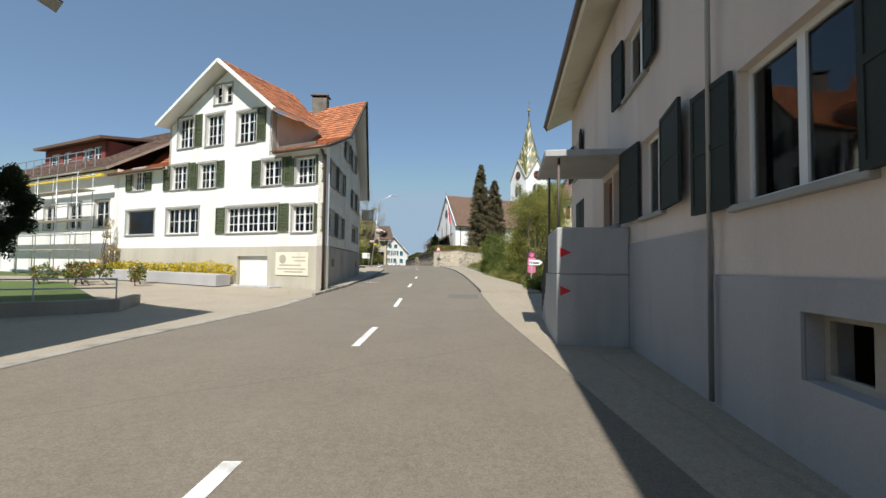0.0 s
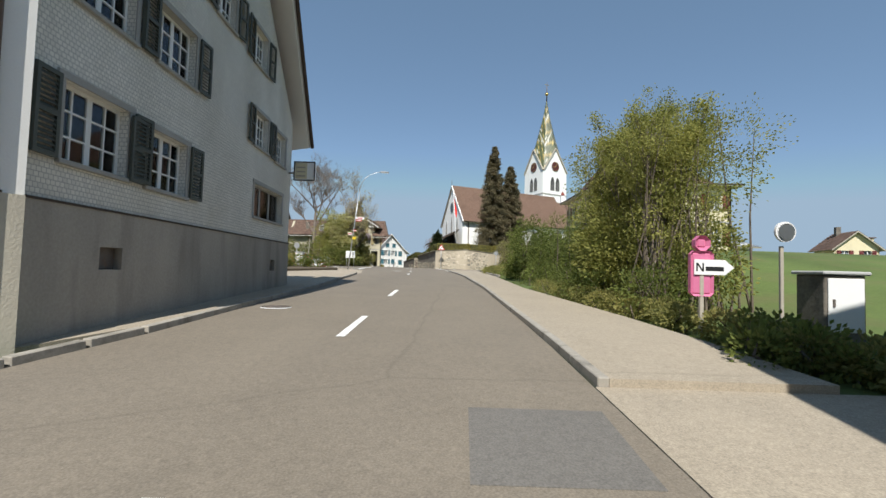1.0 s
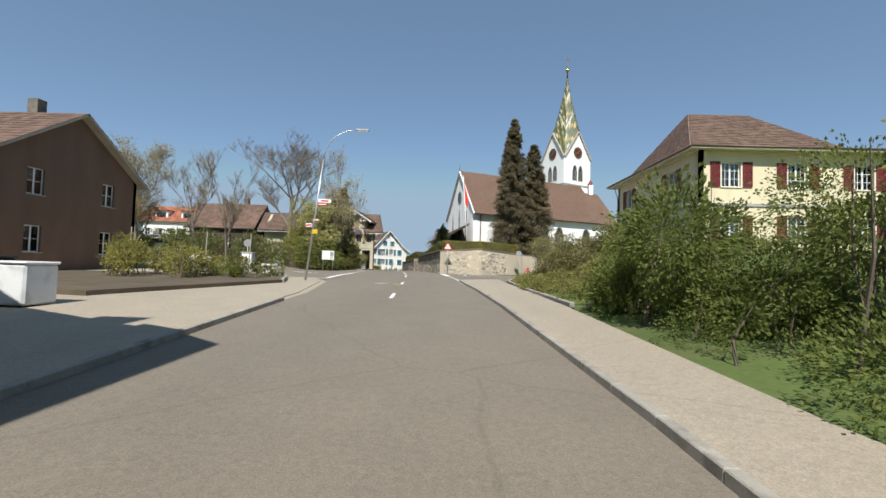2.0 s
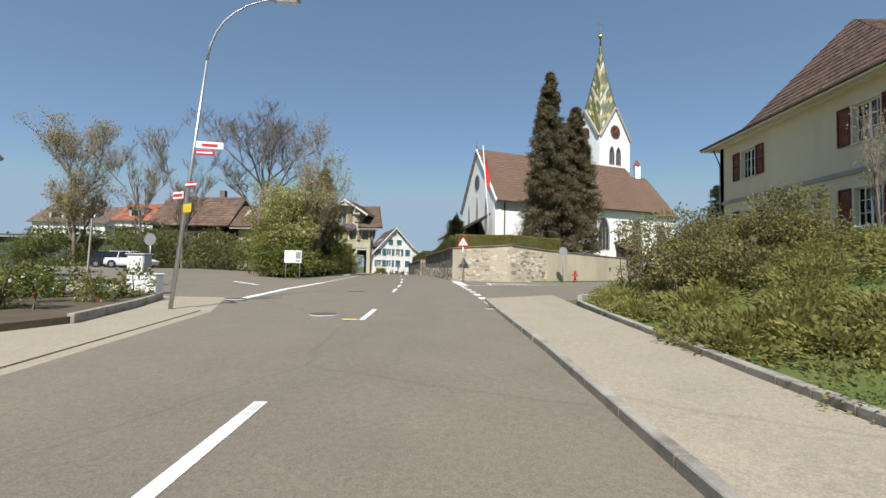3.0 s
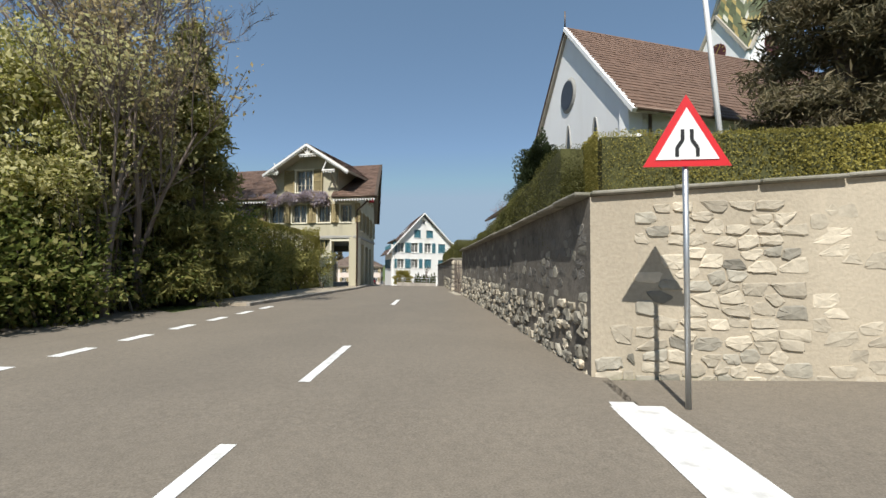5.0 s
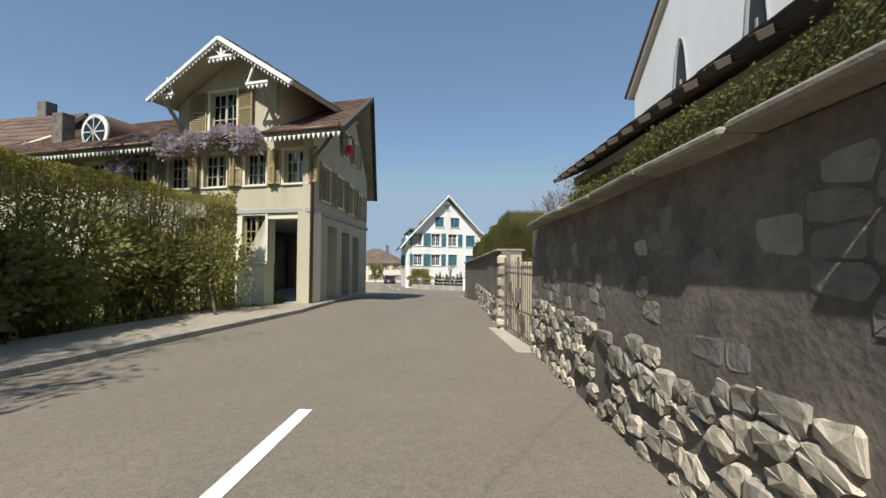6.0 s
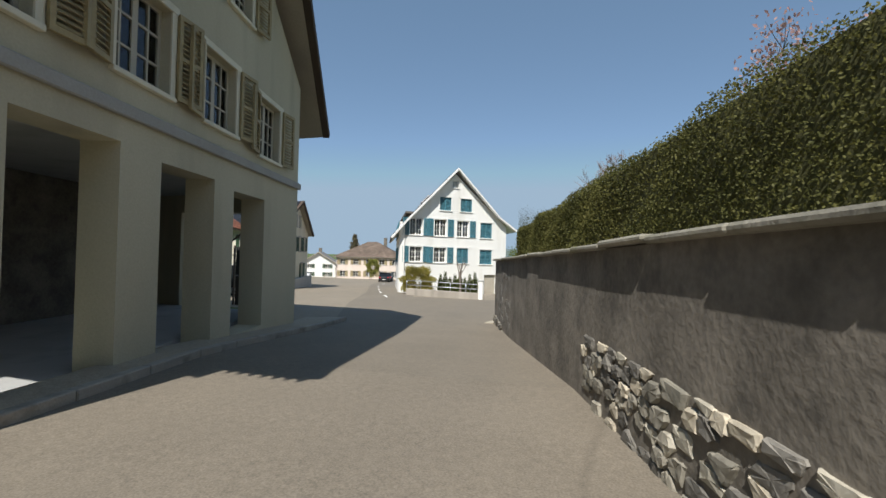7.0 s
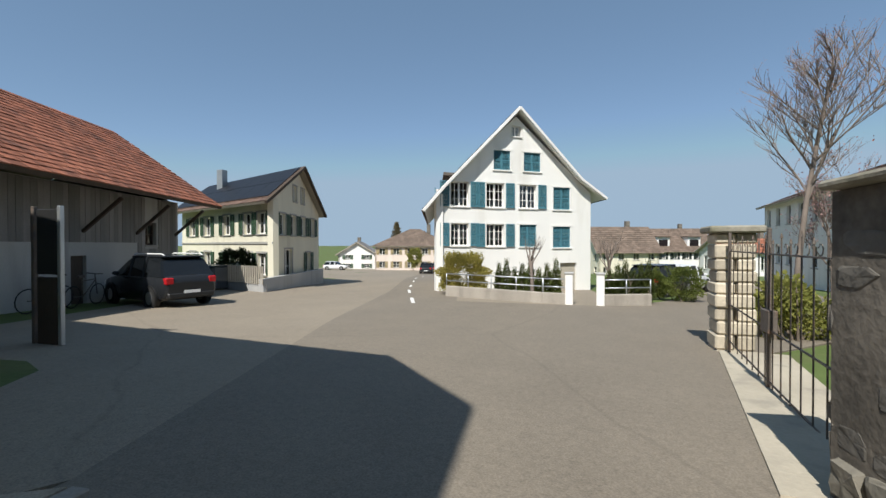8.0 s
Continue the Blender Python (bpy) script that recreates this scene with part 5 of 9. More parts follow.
def house_b():
    """The pink-beige house close to the road with a raised entrance."""
    P0, P1 = Vector((4.44, 15.2, 0)), Vector((1.49, -5.0, 0))
    h = thing("pink_house", 8, 5, 0, "pink-beige rendered house with blackish green shutters and grey plinth", "house")
    m = wall_pose(P0, P1)
    T = span(P0, P1)
    away = Vector((P0.y - P1.y, P1.x - P0.x, 0)).normalized()
    along_wall = (P0 - P1).normalized()

    def at(y):
        return (15.2 - y) / 0.9895
    wins = [(at(3.45), 2.08, 1.55, 1.3, "lr", 0.75), (at(6.72), 2.3, 1.02, 1.25, "lr", 0.9), (at(13.9), 4.35, 1.3, 1.15, "lr", 0.55), (at(7.6), 4.65, 1.3, 1.15, "lr", 0.6), (at(3.2), 4.7, 1.3, 1.15, "lr", 0.6), (at(-1.5), 2.1, 1.3, 1.2, "lr", 0.8)]
    small, shut = (at(8.95), 2.35, 0.55, 1.1), (at(13.47), 2.17, 1.4, 1.33)
    dl, dr = at(10.15), at(9.32)
    holes = [hole(*w[:4]) for w in wins] + [(dl, 1.36, dr, 3.42), hole(*small), hole(*shut)]
    b = at(4.75)
    panel("wall", h, m, [(0, 1.32), (T, 1.32), (T, 6.8), (0, 6.8)], holes, 0.32, PINK_RENDER, "pink-beige rendered wall")
    panel("plinth_facing", h, m @ Matrix.Translation((0, -0.035, 0)), [(0, -0.3), (T, -0.3), (T, 1.4), (b, 1.4), (b, 1.9), (0, 1.9)], [(at(3.3), 0.65, at(2.3), 1.15), (dl, 1.36, dr, 1.895)], 0.03, GREY_PLINTH, "grey rendered plinth")
    panel("plinth", h, m, [(0, -0.3), (T, -0.3), (T, 1.317), (0, 1.317)], [(at(3.3), 0.65, at(2.3), 1.15)], 0.32, GREY_PLINTH)
    for u, z, w, hh, sh, k in wins:
        window(h, m, u, z, w, hh, 1, 1, 2, WHITE_WOOD, None, sh, DARK_SHUTTER, False, sw=k, deep=0.1, ajar=5)
    window(h, m, *small, 1, 1, 1, WHITE_WOOD, None, "", None, deep=0.2)
    window(h, m, *shut, 1, 1, 2, WHITE_WOOD, None, "", DARK_SHUTTER, closed=True, deep=0.08)
    put("cellar_window", window_mesh(1.0, 0.5, 1, 1, 2, GREY_WOOD), h, m @ Matrix.Translation((at(2.8), 0.12, 0.65)))
    d = put("door", box_mesh("door", RED_WOOD, dl + 0.02, 0.12, 1.36, dr - 0.02, 0.18, 3.41, 0.01), h, m, "reddish wooden entrance door")
    put("pane", box_mesh("pane", CAR_GLASS, dl + 0.2, 0.108, 2.2, dr - 0.2, 0.118, 3.2), d, m)
    put("handle", box_mesh("handle", RIM, dr - 0.16, 0.06, 2.3, dr - 0.12, 0.119, 2.45, 0.01), d, m)
    F0, F1 = P0 + away * 13, P1 + away * 13
    for p, q in ((F0, P0), (F1, F0), (P1, F1)):
        S = span(p, q)
        g = [(0, -0.3), (S, -0.3), (S, 6.8)] + ([(S / 2, 9.8)] if S < 15 else []) + [(0, 6.8)]
        panel("wall", h, wall_pose(p, q), g, [], 0.32, PINK_RENDER)
    up, o = Vector((0, 0, 6.8)), 0.8
    e0, e1 = P1 - away * o - along_wall * 1.0 + up, P0 - away * o + along_wall * 1.2 + up
    f0, f1 = F1 + away * o - along_wall * 1.0 + up, F0 + away * o + along_wall * 1.2 + up
    r0, r1 = (e0 + f0) / 2 + Vector((0, 0, 3.4)), (e1 + f1) / 2 + Vector((0, 0, 3.4))
    slope(h, e0, e1, r1, r0, BROWN_TILE, 0.3, 0.4, 0.2, PALE_CREAM, 13)
    slope(h, f1, f0, r0, r1, BROWN_TILE, 0.3, 0.4, 0.2, PALE_CREAM, 14)
    bar3(h, "verge_board", e1 + along_wall * 0.04 + Vector((0, 0, -0.06)), r1 + along_wall * 0.04 + Vector((0, 0, -0.06)), 0.22, DARK_WOOD)
    gutter(h, e0 + Vector((0, 0, -0.02)), e1 + Vector((0, 0, -0.02)), COPPER_BROWN, 0.08)
    u = at(4.6)
    tube_part("downpipe", [m @ Vector((u, -0.78, 6.7)), m @ Vector((u, -0.1, 6.3)), m @ Vector((u, -0.1, 0.1))], 0.028, ZINC, h)
    # raised entrance: landing, stair, canopy, rails
    n0, n1 = at(10.2), at(7.9)
    put("landing", box_mesh("landing", CONCRETE, n0, -1.3, -0.2, n1, -0.037, 1.34, 0.015), h, m)
    put("parapet", box_mesh("parapet", CONCRETE, n1 - 0.16, -1.3, 1.343, n1, -0.037, 2.2, 0.02), h, m)
    put("parapet", box_mesh("parapet", CONCRETE, at(9.7), -1.3, 1.343, n1 - 0.163, -1.16, 2.2, 0.02), h, m)
    for i in range(7):
        put("stair_step", box_mesh("stair_step", CONCRETE, -0.29, -1.26, -1.6, -0.003, -0.04, 0, 0.012), h, m @ Matrix.Translation((n0 - 0.29 * i, 0, 1.34 - 0.175 * (i + 1))))
    for z in (0.95, 1.65):
        bm = bmesh.new()
        vs = [bm.verts.new(p) for p in ((0, 0, 0), (0, 0.2, 0.09), (0, 0, 0.18))]
        vt = [bm.verts.new(v.co + Vector((0.012, 0, 0))) for v in vs]
        bm.faces.new(vs)
        bm.faces.new(vt[::-1])
        for i in range(3):
            bm.faces.new((vs[i], vs[(i + 1) % 3], vt[(i + 1) % 3], vt[i]))
        bmesh.ops.recalc_face_normals(bm, faces=bm.faces[:])
        part("warning_triangle", bm, SIGN_RED, h, "small red warning triangle", m @ Matrix.Translation((n1 + 0.001, -1.24, z)))
    put("canopy", box_mesh("canopy", CONCRETE, at(10.3), -1.5, 3.56, at(8.1), -0.003, 3.7, 0.02), h, m, "flat concrete canopy over the entrance")
    for u, z in ((at(8.25), 2.2), (at(10.15), 1.34)):
        tube_part("canopy_post", [m @ Vector((u, -1.23, z)), m @ Vector((u, -1.23, 3.56))], 0.026, IRON, h)
    a = at(9.7)
    tube_part("handrail", [m @ Vector((a, -1.23, 2.2)), m @ Vector((n0, -1.23, 2.2)), m @ Vector((at(12.2), -1.23, 1.05)), m @ Vector((at(12.3), -1.23, 0.9))], 0.022, IRON, h)
    for k in range(9):
        y = 10.0 + 0.27 * k
        top = 2.2 - max(0, y - 10.2) * 0.575
        low = 1.3 - max(0, y - 10.2) * 0.575
        tube_part("baluster", [m @ Vector((at(y), -1.23, max(0.1, low - 0.1))), m @ Vector((at(y), -1.23, top))], 0.012, IRON, h, "", 6)


house_b()


# ---------------------------------------------------------------- arcaded house
ED = Vector((-0.9968, 0.08, 0))


def scallops(parent, a, b, n, drop, material, label="white scalloped fretwork board"):
    """A pierced bargeboard: a row of hanging teeth."""
    a, b = Vector(a), Vector(b)
    d = (b - a) / n
    t = Vector((d.y, -d.x, 0)).normalized() * 0.02
    for i in range(n):
        bm = bmesh.new()
        p = a + d * i
        q = p + d * 0.72
        mid = (p + q) / 2 - Vector((0, 0, drop))
        for pts in ((p, q, mid),):
            f = [bm.verts.new(v + t) for v in pts]
            g = [bm.verts.new(v - t) for v in pts]
            bm.faces.new(f)
            bm.faces.new(g[::-1])
            for k in range(3):
                bm.faces.new((f[k], f[(k + 1) % 3], g[(k + 1) % 3], g[k]))
        bmesh.ops.recalc_face_normals(bm, faces=bm.faces[:])
        part("fretwork_tooth", bm, material, parent, label)


def house_e():
    P, Q = Vector((-11.87, 92.85, 0)), Vector((-13.62, 101.75, 0))
    T = 17.0
    L = P + ED * T
    h = thing("arcaded_house", -20, 99, 1.5, "cream house with street arcade, tan shutters and brown roof", "house")
    m = wall_pose(L, P)
    wins = [(0.68, 5.6, 0.9, 1.1, "lr"), (2.28, 5.6, 0.85, 1.12, "lr"), (4.0, 5.6, 1.0, 1.15, "lr"), (5.6, 5.6, 1.0, 1.15, "lr"), (7.6, 5.6, 1.0, 1.15, "lr"), (9.8, 5.6, 1.0, 1.15, "lr"), (12.4, 5.6, 1.0, 1.15, "lr")]
    ground = [(2.3, 2.95, 0.95, 1.6), (4.9, 2.95, 1.2, 1.6), (7.6, 2.95, 1.2, 1.6)]
    dorm = (3.68, 7.55, 1.15, 1.4)
    outline = [(0, 4.65), (T, 4.65), (T, 7.4), (T - 1.33, 7.4), (T - 1.33, 9.2), (T - 3.0, 10.25), (T - 5.7, 8.62), (T - 5.7, 7.4), (0, 7.4)]
    panel("wall", h, m, outline, [hole(T - u, z, w, hh) for u, z, w, hh, _ in wins] + [hole(T - dorm[0], *dorm[1:])], 0.35, CREAM_RENDER)
    panel("arcade_wall", h, m, [(0, 1.2), (T, 1.2), (T, 4.648), (0, 4.648)], [(T - 1.85, 1.45, T - 0.4, 4.42)] + [hole(T - u, z, w, hh) for u, z, w, hh in ground], 0.5, PALE_CREAM)
    put("string_course", box_mesh("string_course", STONE_TRIM, 0, -0.07, 4.6, T + 0.06, -0.003, 4.76, 0.015), h, m)
    for u, z, w, hh, sh in wins:
        window(h, m, T - u, z, w, hh, 2, 3, 2, OLD_CASEMENT, PALE_CREAM, sh, TAN_SHUTTER, True, sw=0.42, ajar=22)
    window(h, m, T - dorm[0], *dorm[1:], 2, 3, 2, OLD_CASEMENT, PALE_CREAM, "lr", TAN_SHUTTER, True, sw=0.66, ajar=8)
    for u, z, w, hh in ground:
        window(h, m, T - u, z, w, hh, 2, 3, 2, TAN_SHUTTER, PALE_CREAM, "", None)
    # side with three openings into the arcade
    s = wall_pose(P, Q)
    S = span(P, Q)
    up = [(1.45, 5.15, 1.0, 1.2), (3.45, 5.15, 1.0, 1.2), (5.3, 5.1, 1.0, 1.2), (7.3, 5.0, 1.0, 1.2), (4.3, 7.4, 0.85, 1.05), (5.9, 7.4, 0.85, 1.05)]
    panel("wall", h, s, [(0, 4.65), (S, 4.65), (S, 7.2), (5.4, 10.0), (0, 7.4)], [hole(*w) for w in up], 0.35, CREAM_RENDER)
    # Darker cream than the arcade front: the side's shade is put into its colour.
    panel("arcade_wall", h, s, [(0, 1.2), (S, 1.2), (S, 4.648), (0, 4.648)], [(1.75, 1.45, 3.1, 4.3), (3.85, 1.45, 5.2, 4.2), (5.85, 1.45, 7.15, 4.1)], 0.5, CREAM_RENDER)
    put("string_course", box_mesh("string_course", STONE_TRIM, -0.06, -0.07, 4.6, S + 0.05, -0.003, 4.76, 0.015), h, s)
    for w in up:
        window(h, s, *w, 2, 3, 2, OLD_CASEMENT, PALE_CREAM, "lr", TAN_SHUTTER, True, sw=0.46, ajar=10)
    # inner wall of the arcade, floor, ceiling
    inn = wall_pose(P + ED * 4.6 + Vector((0, 0.6, 0)), Q + ED * 4.6 + Vector((0, -0.4, 0)))
    # Dark render on the inner wall puts the recess's shade into its colour.
    panel("inner_wall", h, inn, [(0, 1.2), (S - 0.8, 1.2), (S - 0.8, 4.6), (0, 4.6)], [(2.0, 1.5, 3.0, 3.6)], 0.2, DIRTY_SHADED_RENDER)
    for z in (1.5, 4.62, 7.3):
        bm = bmesh.new()
        quad_prism(bm, P + Vector((-0.55, 0.3, z)), Q + Vector((-0.55, -0.3, z)), Q + ED * (T - 0.6) + Vector((0, 0, z)), L + Vector((0.6, 0.4, z)), 0.15)
        part("floor_slab", bm, CONCRETE, h)
    R = Q + ED * T
    panel("wall", h, wall_pose(Q, R), [(0, 1.0), (T, 1.0), (T, 7.0), (0, 7.0)], [(1.0, 1.45, 3.4, 4.0)], 0.35, CREAM_RENDER)
    panel("wall", h, wall_pose(R, L), [(0, 1.0), (S, 1.0), (S, 7.4), (4.6, 10.0), (0, 7.0)], [], 0.35, CREAM_RENDER)
    out = Vector((-0.08, -0.9968, 0))
    ridge, back = Vector((-12.1, 98.4, 10.4)), Vector((-13.85, 103.55, 6.55))
    e0 = P - ED * 1.5 + out * 0.9 + Vector((0, 0, 7.05))
    W = 19.2
    back_up = -out * 2.6 + Vector((0, 0, 2.6 * (ridge.z - e0.z) / (ridge - e0).dot(-out)))
    for k, (u0, u1, st) in enumerate(((0.0, 2.85, Vector()), (2.85, 7.2, back_up), (7.2, W, Vector()))):
        slope(h, e0 + ED * u0 + st, e0 + ED * u1 + st, ridge + ED * u1, ridge + ED * u0, BROWN_TILE, 0.28, 0.33, 0.16, GREY_WOOD, 21 + 30 * k, "brown clay tile roof")
    slope(h, back + ED * W, back, ridge, ridge + ED * W, BROWN_TILE, 0.28, 0.36, 0.16, GREY_WOOD, 22)
    for a in (e0, back):
        bar3(h, "verge_board", a + Vector((0.04, 0, -0.07)), ridge + Vector((0.04, 0, -0.07)), 0.19, DARK_WOOD)
    gutter(h, e0 + out * 0.05, e0 + ED * 2.75 + out * 0.05)
    gutter(h, e0 + ED * 7.3 + out * 0.05, e0 + ED * W + out * 0.05)
    scallops(h, e0 + Vector((0, 0, -0.14)), e0 + ED * 2.75 + Vector((0, 0, -0.14)), 16, 0.16, WHITE_WOOD)
    scallops(h, e0 + ED * 7.3 + Vector((0, 0, -0.14)), e0 + ED * W + Vector((0, 0, -0.14)), 60, 0.16, WHITE_WOOD)
    tube_part("downpipe", [e0 + Vector((-0.3, 0.2, -0.1)), P + Vector((0.02, -0.1, 6.3)), P + Vector((0.02, -0.1, 1.5))], 0.06, COPPER_BROWN, h)
    # cross gable with fretwork
    def front(u, d, z):
        return P + ED * u + out * d + Vector((0, 0, z))
    ap, tr, tl = front(3.0, 0.95, 10.42), front(0.18, 0.95, 8.63), front(6.0, 0.95, 8.63)
    n = -out
    slope(h, tl + n * 4.4, tl, ap, ap + n * 7.5, BROWN_TILE, 0.28, 0.34, 0.14, GREY_WOOD, 23)
    slope(h, tr, tr + n * 4.4, ap + n * 7.5, ap, BROWN_TILE, 0.28, 0.34, 0.14, GREY_WOOD, 24)
    for a, w in ((tl, 5.5), (tr, 1.5)):
        bar3(h, "verge_board", a + out * 0.05 + Vector((0, 0, -0.12)), ap + out * 0.05 + Vector((0, 0, -0.12)), 0.13, WHITE_WOOD, "white verge board")
        scallops(h, a.lerp(ap, 0.02) + out * 0.05 + Vector((0, 0, -0.18)), ap + out * 0.05 + Vector((0, 0, -0.18)), 22, 0.14, WHITE_WOOD)
        s2 = -1 if w > 3 else 1
        bar3(h, "bracket", front(w, 0, 7.75), front(w, 0.8, 8.6), 0.11, GREY_WOOD)
        bar3(h, "tie_beam", front(w - 0.35 * s2, 0.85, 8.72), front(w + 0.5 * s2, 0.85, 8.72), 0.09, WHITE_WOOD)
        bar3(h, "brace", front(w + 0.45 * s2, 0.85, 8.74), front(w + 0.2 * s2, 0.85, 9.3), 0.07, WHITE_WOOD)
        scallops(h, front(w - 0.35 * s2, 0.85, 8.66), front(w + 0.5 * s2, 0.85, 8.66), 5, 0.12, WHITE_WOOD)
    bar3(h, "tie_beam", front(2.4, 0.85, 9.75), front(3.6, 0.85, 9.75), 0.09, WHITE_WOOD)
    bar3(h, "king_post", front(3.0, 0.85, 9.6), front(3.0, 0.85, 10.3), 0.09, WHITE_WOOD)
    for s2 in (-1, 1):
        bar3(h, "brace", front(3.0 + 0.05 * s2, 0.85, 9.8), front(3.0 + 0.3 * s2, 0.85, 10.1), 0.07, WHITE_WOOD)
    scallops(h, front(2.4, 0.85, 9.7), front(3.6, 0.85, 9.7), 7, 0.13, WHITE_WOOD)
    for u, zt in ((1.33, 9.2), (5.7, 8.6)):
        k = P + ED * u
        panel("dormer_cheek", h, wall_pose(k, k + n * 4.2) if u < 3 else wall_pose(k + n * 4.2, k), [(0, 7.3), (4.2, 7.3), (4.2, zt), (0, zt)], [], 0.15, CREAM_RENDER)
    # round-headed dormer window and chimney
    rd = front(11.0, -0.75, 8.3)
    turn = m.to_3x3().to_4x4()
    for nm, r, dp, y, mt in (("round_dormer", 0.78, 1.5, 0.8, BROWN_TILE), ("dormer_rim", 0.76, 0.08, 0.02, WHITE_WOOD), ("pane", 0.6, 0.02, -0.035, CAR_GLASS)):
        bm = bmesh.new()
        bmesh.ops.create_cone(bm, cap_ends=True, segments=32, radius1=r, radius2=r, depth=dp)
        part(nm, bm, mt, h, "round-headed white framed dormer window" if r == 0.76 else "", Matrix.Translation(rd) @ turn @ pose(0, y, 0, 90))
    for k in range(4):
        put("glazing_bar", box_mesh("glazing_bar", WHITE_WOOD, -0.6, -0.02, -0.02, 0.6, 0.0, 0.02), h, Matrix.Translation(rd) @ turn @ pose(0, -0.05, 0, 0, 45 * k, 0))
    bm = bmesh.new()
    cp = front(14.2, -1.6, 0)
    box(bm, cp.x - 0.3, cp.y - 0.3, 7.8, cp.x + 0.3, cp.y + 0.3, 9.6, 0.02)
    part("chimney", bm, DIRTY_SHADED_RENDER, h)
    # low fence before the ground-floor windows
    for i in range(14):
        p = P + ED * (1.9 + 0.13 * i) + out * 0.6
        bar3(h, "fence_bar", (p.x, p.y, 1.5), (p.x, p.y, 2.35), 0.03, WHITE_WOOD)
    a = P + ED * 1.85 + out * 0.6
    bar3(h, "fence_rail", (a.x, a.y, 2.3), (a.x + ED.x * 1.85, a.y + ED.y * 1.85, 2.3), 0.05, WHITE_WOOD)


house_e()


def hanging_ornament(x, y, z):
    t = thing("wall_ornament", x, y, z, "small red and white ornament hanging on the gable wall", "ornament")
    bar3(t, "bracket", (x - 0.5, y, z + 0.5), (x + 0.1, y, z + 0.5), 0.03, IRON)
    tube_part("cord", [(x, y, z + 0.5), (x, y, z + 0.25)], 0.008, IRON, t)
    bm = bmesh.new()
    bmesh.ops.create_cone(bm, cap_ends=True, segments=12, radius1=0.2, radius2=0.1, depth=0.3)
    part("red_body", bm, SIGN_RED, t, "", pose(x, y, z))
    bm = bmesh.new()
    bmesh.ops.create_cone(bm, cap_ends=True, segments=12, radius1=0.09, radius2=0.07, depth=0.25)
    part("white_top", bm, SIGN_WHITE, t, "", pose(x, y, z + 0.27))


hanging_ornament(-11.85, 95.6, 7.35)


def wisteria():
    """Wisteria in flower along the wall above the first-floor windows."""
    P = Vector((-11.87, 92.85, 0))
    out = Vector((-0.08, -0.9968, 0))
    t = thing("wisteria", -16, 93.5, 1.5, "pale purple wisteria in flower trained on the cream wall", "climber")
    bm = bmesh.new()
    def at(u, z, d=0.3):
        return P + ED * u + out * d + Vector((0, 0, z))
    stem = [at(6.6, 1.5, 0.2), at(6.5, 5.0, 0.2), at(6.1, 6.9), at(4.2, 7.15), at(2.2, 7.05)]
    tube(bm, stem, [0.06, 0.05, 0.045, 0.035, 0.02], 6)
    tube(bm, [stem[2], at(7.4, 6.8), at(8.6, 6.5)], [0.04, 0.03, 0.02], 5)
    part("stem", bm, BARK, t)
    boxes = []
    rng = random.Random(5)
    for i in range(44):
        u = rng.uniform(2.0, 6.0) if i < 36 else rng.uniform(5.8, 8.2)
        c = at(u, 7.12 + 0.12 * math.sin(u * 2.1) - max(0, u - 5.5) * 0.25 + rng.uniform(-0.26, 0.26), rng.uniform(0.2, 0.7))
        boxes.append((c.x, c.y, c.z, 0.32, 0.26, 0.26))
    put("blossom", leaf_cloud("blossom", blob_points(15000, boxes, 3), 0.05, WISTERIA, 3), t)
    put("leaves", leaf_cloud("leaves", blob_points(1500, boxes, 4), 0.07, BUFF_LEAF, 4), t)


wisteria()


# ---------------------------------------------------------------- church
def arch_window(parent, m, u, z, w, h):
    """A pointed stone-framed window with dark leaded glass."""
    bm = bmesh.new()
    pts = [(-w / 2, 0), (w / 2, 0), (w / 2, h * 0.62)]
    for k in range(1, 8):
        a = k / 8
        pts.append((w / 2 * (1 - a) ** 0.75 if k < 8 else 0, h * (0.62 + 0.38 * math.sin(a * 1.5708) ** 0.9)))
    pts.append((0, h))
    pts += [(-x, zz) for x, zz in pts[2:-1][::-1]]
    f = [bm.verts.new((x, -0.02, zz)) for x, zz in pts]
    g = [bm.verts.new((x, 0.05, zz)) for x, zz in pts]
    o = [bm.verts.new((x * 1.22 + 0.0, -0.06, zz * 1.06 - 0.06)) for x, zz in pts]
    n = len(pts)
    for i in range(n):
        j = (i + 1) % n
        bm.faces.new((o[i], o[j], f[j], f[i]))
        bm.faces.new((f[i], f[j], g[j], g[i]))
    sk = [bm.verts.new((v.co.x, 0.02, v.co.z)) for v in o]
    for i in range(n):
        j = (i + 1) % n
        bm.faces.new((o[j], o[i], sk[i], sk[j]))
    bmesh.ops.recalc_face_normals(bm, faces=bm.faces[:])
    at = m @ Matrix.Translation((u, 0, z))
    wd = part("window", bm, STONE_TRIM, parent, "", at)
    bm = bmesh.new()
    bm.faces.new([bm.verts.new((x, -0.012, zz)) for x, zz in pts])
    part("pane", bm, LEADED, wd, "dark leaded glass", at)
    for x in (-w / 6, w / 6) if w > 0.8 else (0,):
        put("mullion", box_mesh("mullion", STONE_TRIM, x - 0.035, -0.045, 0, x + 0.035, -0.015, h * 0.7), wd, at)


